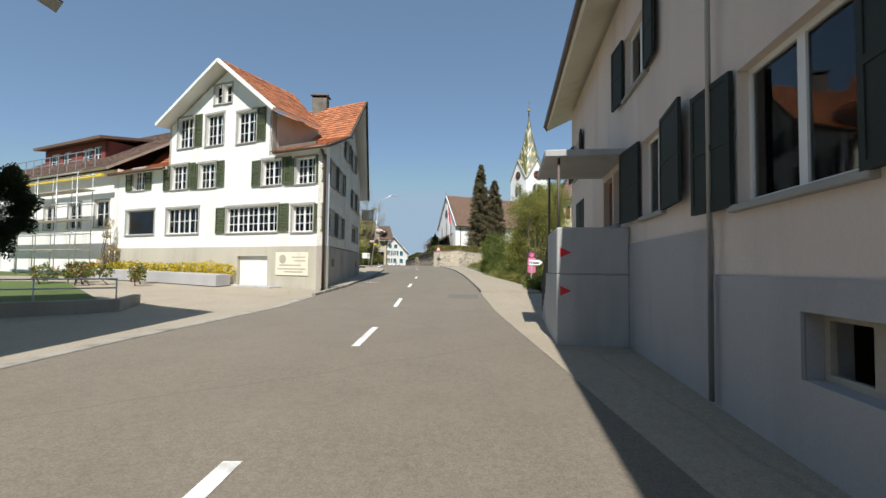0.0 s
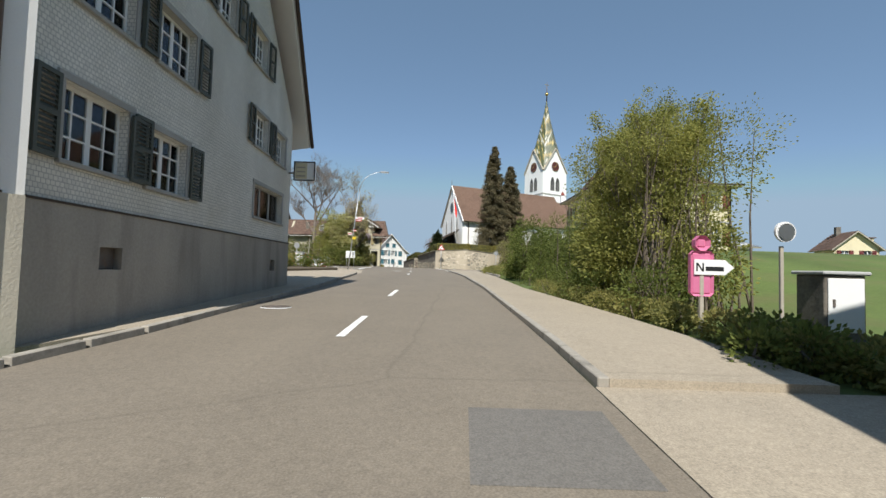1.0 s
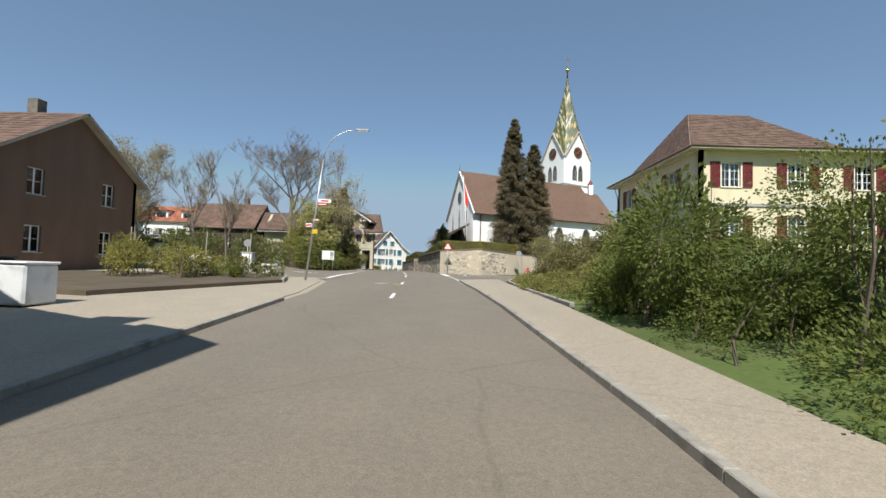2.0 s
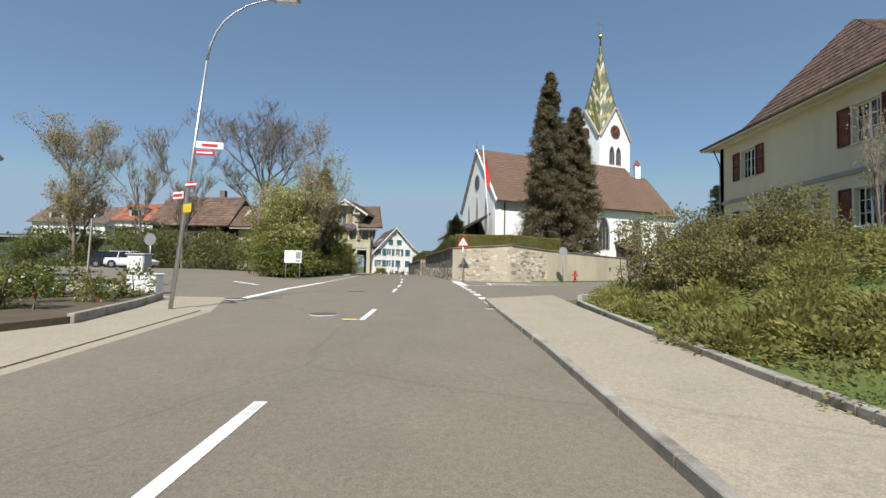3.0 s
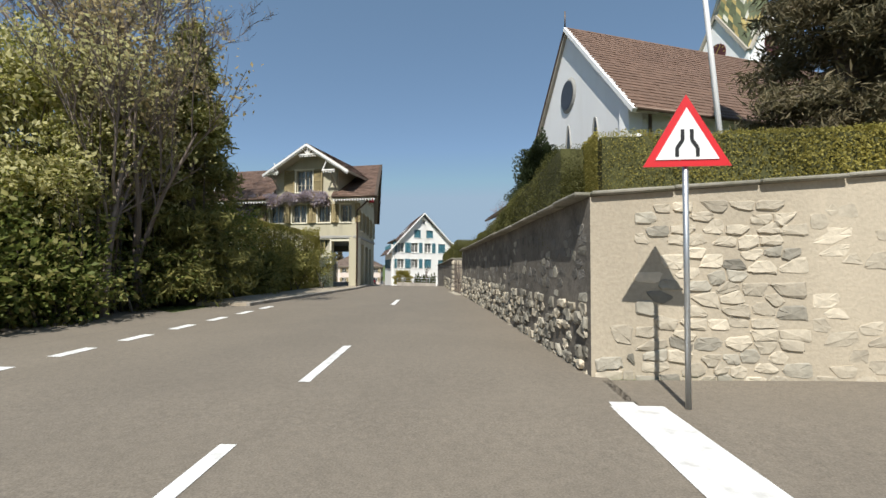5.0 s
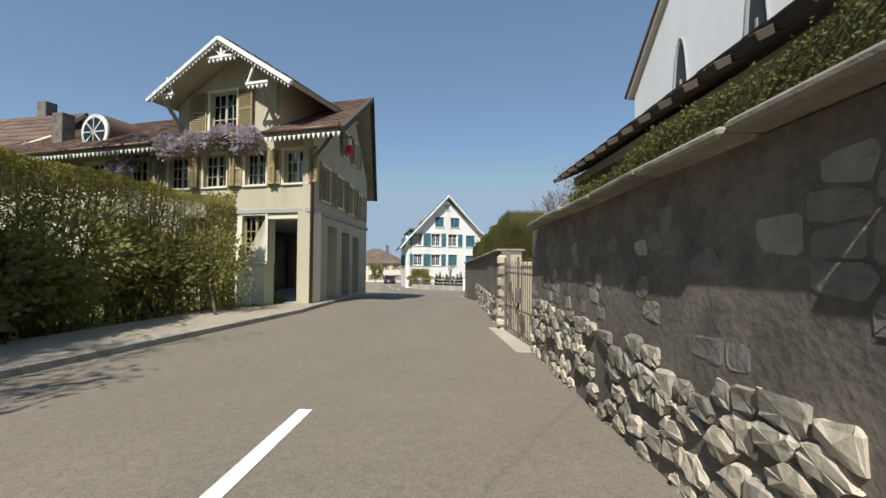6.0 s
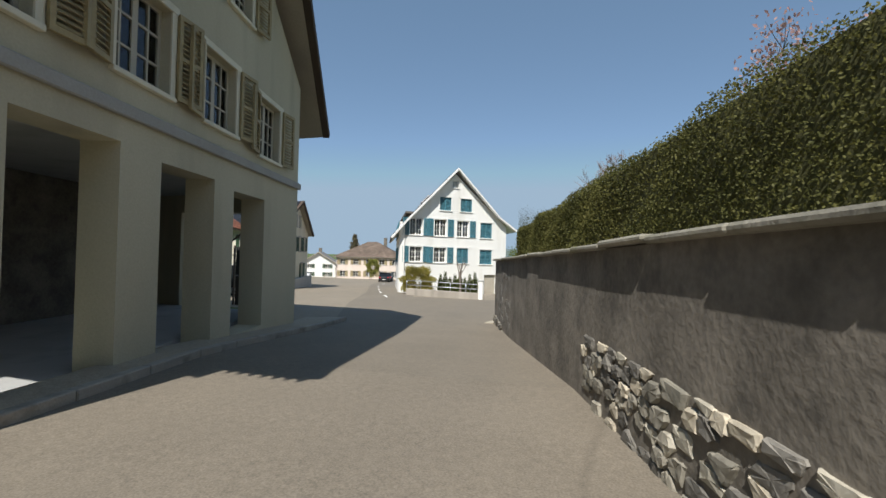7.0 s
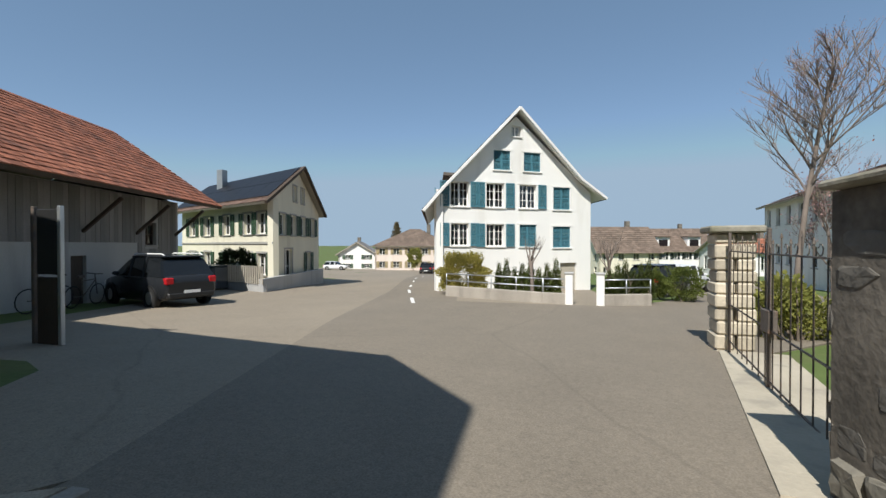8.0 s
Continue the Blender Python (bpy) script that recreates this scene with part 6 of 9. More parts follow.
def church():
    A, B = Vector((0.905, 0.425, 0)), Vector((-0.29, 0.957, 0))
    P = Vector((2.45, 86.3, 0))
    z0, ze, zr, W, N = 2.9, 9.75, 16.4, 12.0, 22.0
    h = thing("church", 18, 100, z0, "white church with brown tiled roof and pointed windows", "church")
    G = P + B * W
    m = wall_pose(P, P + A * N)
    gm = wall_pose(G, P)
    panel("wall", h, m, [(0, z0), (N, z0), (N, ze), (0, ze)], [], 0.6, CHURCH_WHITE, "white nave wall")
    panel("gable_wall", h, gm, [(0, z0), (W, z0), (W, ze), (W / 2, zr - 0.3), (0, ze)], [], 0.6, CHURCH_WHITE, "white gable wall")
    E2 = P + A * N
    panel("wall", h, wall_pose(E2, E2 + B * W), [(0, z0), (W, z0), (W, ze), (W / 2, zr - 0.3), (0, ze)], [], 0.6, CHURCH_WHITE)
    panel("wall", h, wall_pose(E2 + B * W, G), [(0, z0), (N, z0), (N, ze), (0, ze)], [], 0.6, CHURCH_WHITE)
    for u in (4.2, 9.2, 14.2, 19.2):
        arch_window(h, m, u, 4.9, 1.4, 3.6)
    for u, z, w, hh in ((W - 2.9, 6.2, 0.6, 3.9), (W - 9.1, 6.2, 0.6, 3.9), (W - 6.0, 6.0, 0.6, 4.6)):
        arch_window(h, gm, u, z, w, hh)
    bm = bmesh.new()
    bmesh.ops.create_cone(bm, cap_ends=True, segments=24, radius1=1.0, radius2=0.85, depth=0.1)
    rw = part("round_window", bm, STONE_TRIM, h, "", gm @ pose(W / 2, -0.04, 12.5, 90))
    bm = bmesh.new()
    bmesh.ops.create_cone(bm, cap_ends=True, segments=24, radius1=0.78, radius2=0.78, depth=0.02)
    part("pane", bm, LEADED, rw, "", gm @ pose(W / 2, -0.1, 12.5, 90))
    put("downpipe", box_mesh("downpipe", COPPER_BROWN, 1.0, -0.12, z0, 1.1, -0.02, ze), h, m)
    n = Vector((A.y, -A.x, 0))
    e0 = P - A * 0.2 + n * 0.6 + Vector((0, 0, ze - 0.25))
    r0 = P + B * (W / 2) - A * 0.2 + Vector((0, 0, zr))
    k0 = G - A * 0.2 - n * 0.3 + Vector((0, 0, ze - 0.25))
    LN = N + 0.5
    slope(h, e0, e0 + A * LN, r0 + A * LN, r0, CHURCH_TILE, 0.3, 0.33, 0.2, GREY_WOOD, 31, "brown tiled nave roof")
    slope(h, k0 + A * LN, k0, r0, r0 + A * LN, CHURCH_TILE, 0.5, 0.6, 0.2, GREY_WOOD, 32)
    bar3(h, "verge_board", e0 + Vector((0, 0, -0.12)), r0 + Vector((0, 0, -0.12)), 0.2, CHURCH_WHITE)
    bar3(h, "verge_board", k0 + Vector((0, 0, -0.05)), r0 + Vector((0, 0, -0.05)), 0.1, COPPER_BROWN)
    gutter(h, e0, e0 + A * LN, COPPER_BROWN, 0.09)
    tube_part("finial", [r0, r0 + Vector((0, 0, 0.9))], 0.04, IRON, h)
    # choir with a polygonal end
    c0 = P + A * N + B * 1.2
    pts = [c0, c0 + A * 4.6, c0 + A * 7.4 + B * 2.8, c0 + A * 7.4 + B * 6.8, c0 + A * 4.6 + B * 9.6, c0 + B * 9.6]
    rc = c0 + A * 4.0 + B * 4.8 + Vector((0, 0, 15.4))
    rs = c0 - A * 1.0 + B * 4.8 + Vector((0, 0, 15.4))
    for a, b in zip(pts, pts[1:]):
        S = span(a, b)
        w = wall_pose(a, b)
        panel("choir_wall", h, w, [(0, z0), (S, z0), (S, ze - 0.2), (0, ze - 0.2)], [], 0.5, CHURCH_WHITE)
        arch_window(h, w, S / 2, 4.6, 1.3, 3.4)
        o = Vector((b.y - a.y, -(b.x - a.x), 0)).normalized() * 0.5
        za = Vector((0, 0, ze - 0.35))
        top = (rc, rs) if a is pts[0] else ((rs, rc) if b is pts[-1] else (rc, rc))
        slope(h, a + o + za, b + o + za, top[0], top[1], CHURCH_TILE, 0.45, 0.5, 0.15, GREY_WOOD, 33)
    bm = bmesh.new()
    q = c0 + A * 2.5 + B * 4.8
    box(bm, q.x - 0.36, q.y - 0.36, 15.1, q.x + 0.36, q.y + 0.36, 16.9, 0.03)
    rd = part("ridge_turret", bm, CHURCH_WHITE, h, "small white turret on the ridge")
    bm = bmesh.new()
    bmesh.ops.create_cone(bm, cap_ends=True, segments=8, radius1=0.5, radius2=0.03, depth=0.9)
    part("cap", bm, RED_WOOD, rd, "", pose(q.x, q.y, 17.35))
    # low lean-to at the side
    bm = bmesh.new()
    box(bm, 16.0, -1.6, z0, 18.4, -0.02, 4.9, 0.02)
    sh = part("lean_to", bm, DARK_WOOD, h, "", m)
    bm = bmesh.new()
    quad_prism(bm, (15.7, -2.0, 4.9), (18.7, -2.0, 4.9), (18.7, 0, 5.9), (15.7, 0, 5.9), 0.12)
    part("lean_to_roof", bm, BROWN_TILE, sh, "", m)
    # open porch along the gable
    po = thing("church_porch", -2.5, 94, z0, "open timber porch with brown roof on white posts", "porch")
    f0, f1 = Vector((-3.9, 95.4, 0)), Vector((-1.5, 84.2, 0))
    inw = (gm.to_3x3() @ Vector((0, 1, 0)))
    w0, w1 = f0 + inw * 4.4, f1 + inw * 3.4
    slope(po, f0 + Vector((-0.1, 0.6, 6.05)), f1 + Vector((0.1, -0.7, 6.05)), w1 + Vector((0.1, -0.7, 8.0)), w0 + Vector((-0.1, 0.6, 8.0)), BROWN_TILE, 0.35, 0.4, 0.14, DARK_WOOD, 35)
    for i in range(15):
        p = f0.lerp(f1, i / 14)
        q = w0.lerp(w1, i / 14)
        bar3(po, "rafter", p + inw * -0.25 + Vector((0, 0, 5.82)), q + Vector((0, 0, 7.8)), 0.13, DARK_WOOD)
    bar3(po, "wall_plate", f0 + inw * 0.6 + Vector((0, 0.2, 5.85)), f1 + inw * 0.6 + Vector((0, 0, 5.85)), 0.26, GREY_WOOD)
    bm = bmesh.new()
    lift = Vector((0, 0, 5.72))
    quad_prism(bm, f0 + inw * 0.5 + lift, f1 + inw * 0.5 + lift, w1 + inw * 0.1 + lift, w0 + inw * 0.1 + lift, 0.05)
    part("porch_ceiling", bm, DARK_WOOD, po, "dark boarded porch ceiling")
    for k in (0.03, 0.288, 0.63, 0.98):
        p = f0.lerp(f1, k) + inw * 0.6
        bar3(po, "post", p + Vector((0, 0, z0)), p + Vector((0, 0, 5.66)), 0.13, GREY_WOOD)
        if k > 0.1:
            q = p + (f0 - f1).normalized() * 2.7
            tube_part("brace", [p.lerp(q, i / 7) + Vector((0, 0, 5.5 - 1.1 * (1 - i / 7) ** 2)) for i in range(8)], 0.075, GREY_WOOD, po, "curved timber brace", 6)
    panel("end_wall", po, wall_pose(f0 + inw * 2.5, w0), [(0, z0), (span(f0, w0) - 2.5, z0), (span(f0, w0) - 2.5, 7.4), (0, 6.6)], [], 0.25, CHURCH_WHITE)


church()


def clock(parent, m, u, z, r):
    bm = bmesh.new()
    bmesh.ops.create_cone(bm, cap_ends=True, segments=32, radius1=r, radius2=r, depth=0.1)
    c = part("clock", bm, CLOCK_FACE, parent, "dark red clock face with gilded hands", m @ pose(u, -0.06, z, 90))
    bm = bmesh.new()
    for k in range(12):
        box(bm, -0.06, -0.13, r * 0.76, 0.06, -0.112, r * 0.94, 0, Matrix.Rotation(k * math.pi / 6, 4, "Y"))
    part("hour_marks", bm, GOLD, c, "", m @ pose(u, 0, z))
    for L, a in ((0.8, 35), (0.55, 250)):
        bm = bmesh.new()
        box(bm, -0.06, -0.15, -0.1, 0.06, -0.132, r * L)
        part("hand", bm, GOLD, c, "", m @ pose(u, 0, z, 0, a, 0))


def church_tower():
    A, B = Vector((0.86, 0.51, 0)), Vector((-0.42, 0.907, 0))
    C = Vector((23.4, 121.0, 0))
    s = 3.7
    h = thing("church_tower", C.x, C.y, 2.9, "white church tower with green and yellow glazed spire", "church tower")
    cor = [C - A * s - B * s, C + A * s - B * s, C + A * s + B * s, C - A * s + B * s]
    zs, zg = 25.2, 30.6
    for i in range(4):
        a, b = cor[i], cor[(i + 1) % 4]
        m = wall_pose(a, b)
        panel("wall", h, m, [(0, 2.9), (2 * s, 2.9), (2 * s, zs), (s, zg), (0, zs)], [], 0.7, CHURCH_WHITE)
        for u in (s - 0.8, s + 0.8):
            arch_window(h, m, u, 20.7, 1.05, 3.0)
        clock(h, m, s, 26.4, 1.15)
        put("string_course", box_mesh("string_course", STONE_TRIM, 0, -0.09, 19.6, 2 * s, -0.003, 19.85), h, m)
        o = Vector((b.y - a.y, -(b.x - a.x), 0)).normalized()
        for e in (a, b):
            bar3(h, "verge", e + o * 0.15 + Vector((0, 0, zs)), (a + b) / 2 + o * 0.15 + Vector((0, 0, zg + 0.15)), 0.3, GREY_WOOD)
    # eight-sided spire rising from the gables
    zt = 44.5
    corner, mid = cor, [(cor[i] + cor[(i + 1) % 4]) / 2 for i in range(4)]
    ring = []
    for i in range(4):
        ring.append((corner[i], zs))
        ring.append((mid[i], zg))
    rng = random.Random(9)
    rows = 26
    groups = {0: ([], []), 1: ([], []), 2: ([], [])}
    for k in range(8):
        (p, pz), (q, qz) = ring[k], ring[(k + 1) % 8]
        for j in range(rows):
            f0, f1 = j / rows, (j + 1) / rows
            def at(pp, z, f):
                flare = (1 - f) ** 1.35
                return Vector((C.x + (pp.x - C.x) * flare * (0.97 if f > 0 else 1), C.y + (pp.y - C.y) * flare, z + (zt - z) * f))
            n = max(1, int(7 * (1 - f0)))
            for i in range(n):
                a0, b0 = at(p, pz, f0).lerp(at(q, qz, f0), i / n), at(p, pz, f0).lerp(at(q, qz, f0), (i + 1) / n)
                a1, b1 = at(p, pz, f1).lerp(at(q, qz, f1), i / n), at(p, pz, f1).lerp(at(q, qz, f1), (i + 1) / n)
                kind = 1 if (i + j) % 4 == 0 else (2 if (i - j) % 5 == 0 and j % 3 else 0)
                kind = 2 if j % 9 == 8 else kind
                vs, fs = groups[kind]
                c0 = len(vs)
                lift = rng.uniform(0.0, 0.03)
                o = Vector(((a0 + b0).x / 2 - C.x, (a0 + b0).y / 2 - C.y, 0.3)).normalized() * lift
                vs += [tuple(v + o) for v in (a0, b0, b1, a1)]
                fs.append((c0, c0 + 1, c0 + 2, c0 + 3))
    for kind, mt in ((0, SPIRE_GREEN), (1, SPIRE_YELLOW), (2, SPIRE_WHITE)):
        me = bpy.data.meshes.new("spire_tiles")
        me.from_pydata(*[groups[kind][0], [], groups[kind][1]])
        me.materials.append(mt)
        tagged(put("spire_tiling", me, h, None, "glazed roof tiles in a pattern"), kind="stuff")
    tube_part("spire_pole", [(C.x, C.y, zt - 1.2), (C.x, C.y, zt + 3.6)], [0.16, 0.05], IRON, h)
    bm = bmesh.new()
    bmesh.ops.create_uvsphere(bm, u_segments=14, v_segments=8, radius=0.42)
    part("orb", bm, GOLD, h, "gilded orb", pose(C.x, C.y, zt + 0.6))
    bar3(h, "cross_arm", (C.x - 0.55, C.y - 0.3, zt + 2.9), (C.x + 0.55, C.y + 0.3, zt + 2.9), 0.09, GOLD)


church_tower()

# ---------------------------------------------------------------- churchyard walls
slab("churchyard", [(-0.9, 73.2), (2.7, 73.6), (5.6, 74.9), (9, 77.0), (16, 82.3), (30, 91.6), (60, 112), (60, 134), (12, 134), (0.5, 112), (-6.4, 106.6), (-7.5, 105.0), (-5.1, 90.2), (-2.2, 89.4), (-2.2, 87.0), (-4.3, 87.0), (-1.1, 73.5)], 0.0, 1.4, GRASS, level=3.0, label="raised churchyard lawn behind the stone walls")
def clip_cell(poly, px, pz, qx, qz):
    """The part of a polygon nearer to p than to q."""
    mx, mz, dx, dz = (px + qx) / 2, (pz + qz) / 2, qx - px, qz - pz
    out = []
    for (x0, z0), (x1, z1) in zip(poly, poly[1:] + poly[:1]):
        a, b = (x0 - mx) * dx + (z0 - mz) * dz, (x1 - mx) * dx + (z1 - mz) * dz
        if a <= 0:
            out.append((x0, z0))
        if (a < 0 < b) or (b < 0 < a):
            f = a / (a - b)
            out.append((x0 + (x1 - x0) * f, z0 + (z1 - z0) * f))
    return out


def rubble(wall, m, u0, u1, z0, z1, seed, cw, ch, keep, proud, material, rough=0.012, gap=0.03):
    """Irregular split stones bedded in mortar: each an uneven many-sided block with a rough face."""
    rng = random.Random(seed)
    pts = []
    for j in range(max(1, round((z1 - z0) / ch))):
        for i in range(max(1, round((u1 - u0) / cw))):
            if rng.random() < 0.84:
                pts.append((u0 + (i + 0.5 + 0.5 * (j % 2) + rng.uniform(-0.4, 0.4)) * cw, z0 + (j + 0.5 + rng.uniform(-0.24, 0.24)) * ch))
    for px, pz in pts:
        if rng.random() > keep:
            continue
        w, h = cw * rng.uniform(0.55, 0.85), ch * rng.uniform(0.5, 0.8)
        poly = [(max(u0, px - w), max(z0, pz - h * 0.7)), (min(u1, px + w), max(z0, pz - h)), (min(u1, px + w * 0.9), min(z1, pz + h)), (max(u0, px - w), min(z1, pz + h * 0.8))]
        for qx, qz in pts:
            if (qx, qz) != (px, pz) and abs(qx - px) < 2.6 * cw and abs(qz - pz) < 2.6 * ch and poly:
                poly = clip_cell(poly, px, pz, qx, qz)
        if len(poly) < 3:
            continue
        soft = []
        for (xa, za), (xb, zb) in zip(poly, poly[1:] + poly[:1]):
            soft += [(xa * 0.87 + xb * 0.13, za * 0.87 + zb * 0.13), (xa * 0.13 + xb * 0.87, za * 0.13 + zb * 0.87)]
        poly = soft
        cx, cz = sum(p[0] for p in poly) / len(poly), sum(p[1] for p in poly) / len(poly)
        size = max(max(abs(p[0] - cx), abs(p[1] - cz)) for p in poly)
        if size < 0.05:
            continue
        g = gap * rng.uniform(0.3, 1.2)
        p = proud * rng.uniform(0.35, 1.3)
        rings = []
        for k, y in ((1.0, 0.02), (0.98, -p * 0.5), (0.86, -p)):
            f = k * max(0.3, 1 - g / size)
            rings.append([(cx + (x - cx) * f + rng.uniform(-1, 1) * rough, y + rng.uniform(-1, 1) * rough * (0.6 if y < 0 else 0), cz + (z - cz) * f + rng.uniform(-1, 1) * rough) for x, z in poly])
        n = len(poly)
        verts = [v for r in rings for v in r] + [(cx, -p - rough * rng.uniform(-0.4, 0.8), cz)]
        faces = [(r * n + i, r * n + (i + 1) % n, (r + 1) * n + (i + 1) % n, (r + 1) * n + i) for r in (0, 1) for i in range(n)]
        faces += [(2 * n + i, 2 * n + (i + 1) % n, 3 * n) for i in range(n)]
        me = bpy.data.meshes.new("stone")
        me.from_pydata(verts, [], faces)
        me.materials.append(material[int(rng.random() * len(material))] if isinstance(material, tuple) else material)
        me.update()
        put("stone", me, wall, m)


def yard_wall(name, a, b, z0a, z1a, z0b, z1b, material, label, thick=0.45, holes=()):
    m = wall_pose(a, b)
    S = span(a, b)
    t = panel(name, None, m, [(0, z0a), (S, z0b), (S, z1b), (0, z1a)], list(holes), thick, material, label)
    tagged(t, label, "wall", kind="structure")
    return t, m, S


def coping(wall, m, S, z0, z1, stone=0.95, over=0.09, thick=0.45, seed=1):
    rng = random.Random(seed)
    n = max(1, int(S / stone))
    for i in range(n):
        z = z0 + (z1 - z0) * (i + 0.5) / n
        put("coping_stone", box_mesh("coping_stone", COPING, -S / n / 2 + 0.006, -over, 0, S / n / 2 - 0.006, thick + over, 0.06, 0.02), wall,
            m @ Matrix.Translation((S * (i + 0.5) / n, rng.uniform(-0.015, 0.015), z + rng.uniform(-0.012, 0.012))) @ Matrix.Rotation(rng.uniform(-0.012, 0.012) - math.atan2(z1 - z0, S), 4, "Y"))


# along the road, from the corner to the gate
W1A, W1B = (-4.75, 87.2), (-1.5, 72.75)
w, m, S = yard_wall("wall_road", W1A, W1B, 1.3, 3.58, 1.3, 3.9, DIRTY_SHADED_RENDER, "old stone churchyard wall with crumbling dark render")
coping(w, m @ Matrix.Translation((0.45, 0, 0)), S - 0.45, 3.59, 3.9, over=0.2, seed=2)
# Pale stones below, dark above: the coping's shade is put into stone colours.
rubble(w, m, 0.02, S - 0.1, 1.45, 2.5, 33, 0.25, 0.145, 0.82, 0.042, (STONE, STONE, PALE_STONE), 0.018, 0.014)
rubble(w, m, 0.02, 5.5, 2.5, 3.52, 34, 0.27, 0.16, 0.55, 0.006, (DARK_STONE, DARK_STONE, STONE), 0.006, 0.022)
rubble(w, m, 5.5, S - 0.1, 2.5, 3.6, 36, 0.26, 0.15, 0.5, 0.006, (DARK_STONE, DARK_STONE, DARK_STONE, STONE), 0.006, 0.022)
# the corner face towards the junction
w, m, S = yard_wall("wall_corner", (-1.5, 72.75), (2.75, 73.15), 1.3, 3.9, 1.3, 4.2, PALE_PLASTER, "pale field stone churchyard wall at the junction")
coping(w, m, S, 3.9, 4.2, seed=5)
rubble(w, m, 0.55, 2.75, 1.45, 3.85, 6, 0.34, 0.15, 0.97, 0.022, (PALE_STONE, PALE_STONE, PALE_STONE, STONE), 0.012, 0.013)
rubble(w, m, 2.75, S - 0.03, 1.45, 4.0, 16, 0.45, 0.17, 0.6, 0.008, PALE_STONE, 0.01, 0.02)
rubble(w, m, 0.02, 0.55, 1.45, 2.3, 17, 0.3, 0.2, 0.8, 0.03, (STONE, PALE_STONE), 0.014, 0.02)
w, m, S = yard_wall("wall_corner_2", (2.75, 73.15), (5.7, 74.5), 1.3, 4.2, 1.3, 3.9, PALE_PLASTER, "pale field stone churchyard wall at the junction")
coping(w, m, S, 4.2, 3.9, seed=7)
rubble(w, m, 0.45, S - 0.15, 1.45, 3.85, 8, 0.3, 0.17, 0.98, 0.028, (PALE_STONE, PALE_STONE, PALE_STONE, STONE), 0.014, 0.013)
rubble(w, m, 0.0, 0.45, 1.45, 4.0, 81, 0.45, 0.3, 0.6, 0.012, (PALE_STONE, STONE), 0.01, 0.03)
# Added pale slab that throws light up onto the wall inside the porch.
slab("porch_floor", [(-4.6, 96.5), (-2.3, 86.9), (2.5, 86.2), (-1.0, 97.6)], 0.02, 0.1, PAVING, level=3.0, label="pale paving added under the church porch to bounce light")
# the rendered wall along the side lane
for k, (a, b, za, zb) in enumerate((((5.7, 74.5), (9.2, 76.9), 3.9, 3.75), ((9.2, 76.9), (16, 82.1), 3.75, 3.45), ((16, 82.1), (30, 91.4), 3.45, 3.3), ((30, 91.4), (60, 111), 3.3, 3.2))):
    w, m, S = yard_wall("wall_lane_%d" % (k + 1), a, b, 1.3, za, 1.3, zb, PALE_PLASTER, "smooth beige rendered churchyard wall with small openings", 0.4, [(S2, 2.35, S2 + 0.32, 2.75) for S2 in ((3.0,) if k == 1 else (5.0,) if k == 2 else ())])
    coping(w, m, S, za, zb, 0.7, 0.08, 0.4, 9 + k)
slab("verge", [(4.5, 73.5), (6.0, 73.6), (9.6, 76.0), (16.4, 81.2), (30, 90.2), (30, 91.3), (16, 82.0), (9.2, 76.8), (5.7, 74.4), (4.4, 73.85)], 0.05, 0.2, GRASS, label="narrow grass verge below the rendered wall")
# beyond the gate
W2A, W2B = (-8.9, 105.5), (-5.45, 89.4)
w, m, S = yard_wall("wall_far", W2A, W2B, 0.5, 2.88, 1.2, 3.28, DIRTY_SHADED_RENDER, "old churchyard wall with dark stained render under a hedge")
coping(w, m, S, 2.88, 3.28, seed=21)
rubble(w, m, 9.0, S - 0.45, 1.45, 2.2, 22, 0.23, 0.13, 0.85, 0.032, (STONE, DARK_STONE, PALE_STONE), 0.012, 0.016)
rubble(w, m, 0.02, 3.4, 1.25, 2.86, 29, 0.3, 0.17, 0.5, 0.006, DARK_STONE, 0.005, 0.03)
rubble(w, m, 0.02, 2.4, 0.6, 1.25, 25, 0.34, 0.2, 0.8, 0.05, (STONE, DARK_STONE), 0.02, 0.02)
rng = random.Random(44)
zq = 1.42
for k in range(8):
    hq = rng.uniform(0.19, 0.26)
    u0, u1 = rng.uniform(0.2, 0.34), rng.uniform(0.0, 0.05)
    put("quoin", box_mesh("quoin", PALE_STONE if k % 3 else STONE, -u0, -rng.uniform(0.03, 0.09), 0.0, u1, rng.uniform(0.13, 0.24), hq - 0.02, 0.045), w,
        m @ Matrix.Translation((S, 0, zq)) @ Matrix.Rotation(rng.uniform(-0.05, 0.05), 4, "Y") @ Matrix.Rotation(rng.uniform(-0.06, 0.06), 4, "Z"))
    zq += hq
put("plaster_end", box_mesh("plaster_end", PALE_PLASTER, -0.02, 0.2, 1.3, 0.02, 0.44, 3.2, 0.008), w, m @ Matrix.Translation((S, 0, 0)), "pale plastered end of the wall")
w, m, S = yard_wall("wall_end", (-8.35, 105.62), W2A, 0.5, 2.88, 0.5, 2.88, DIRTY_SHADED_RENDER, "end face of the old churchyard wall")
rubble(w, m, 0.0, S, 0.6, 2.86, 28, 0.3, 0.2, 0.95, 0.05, (STONE, DARK_STONE), 0.02, 0.02)


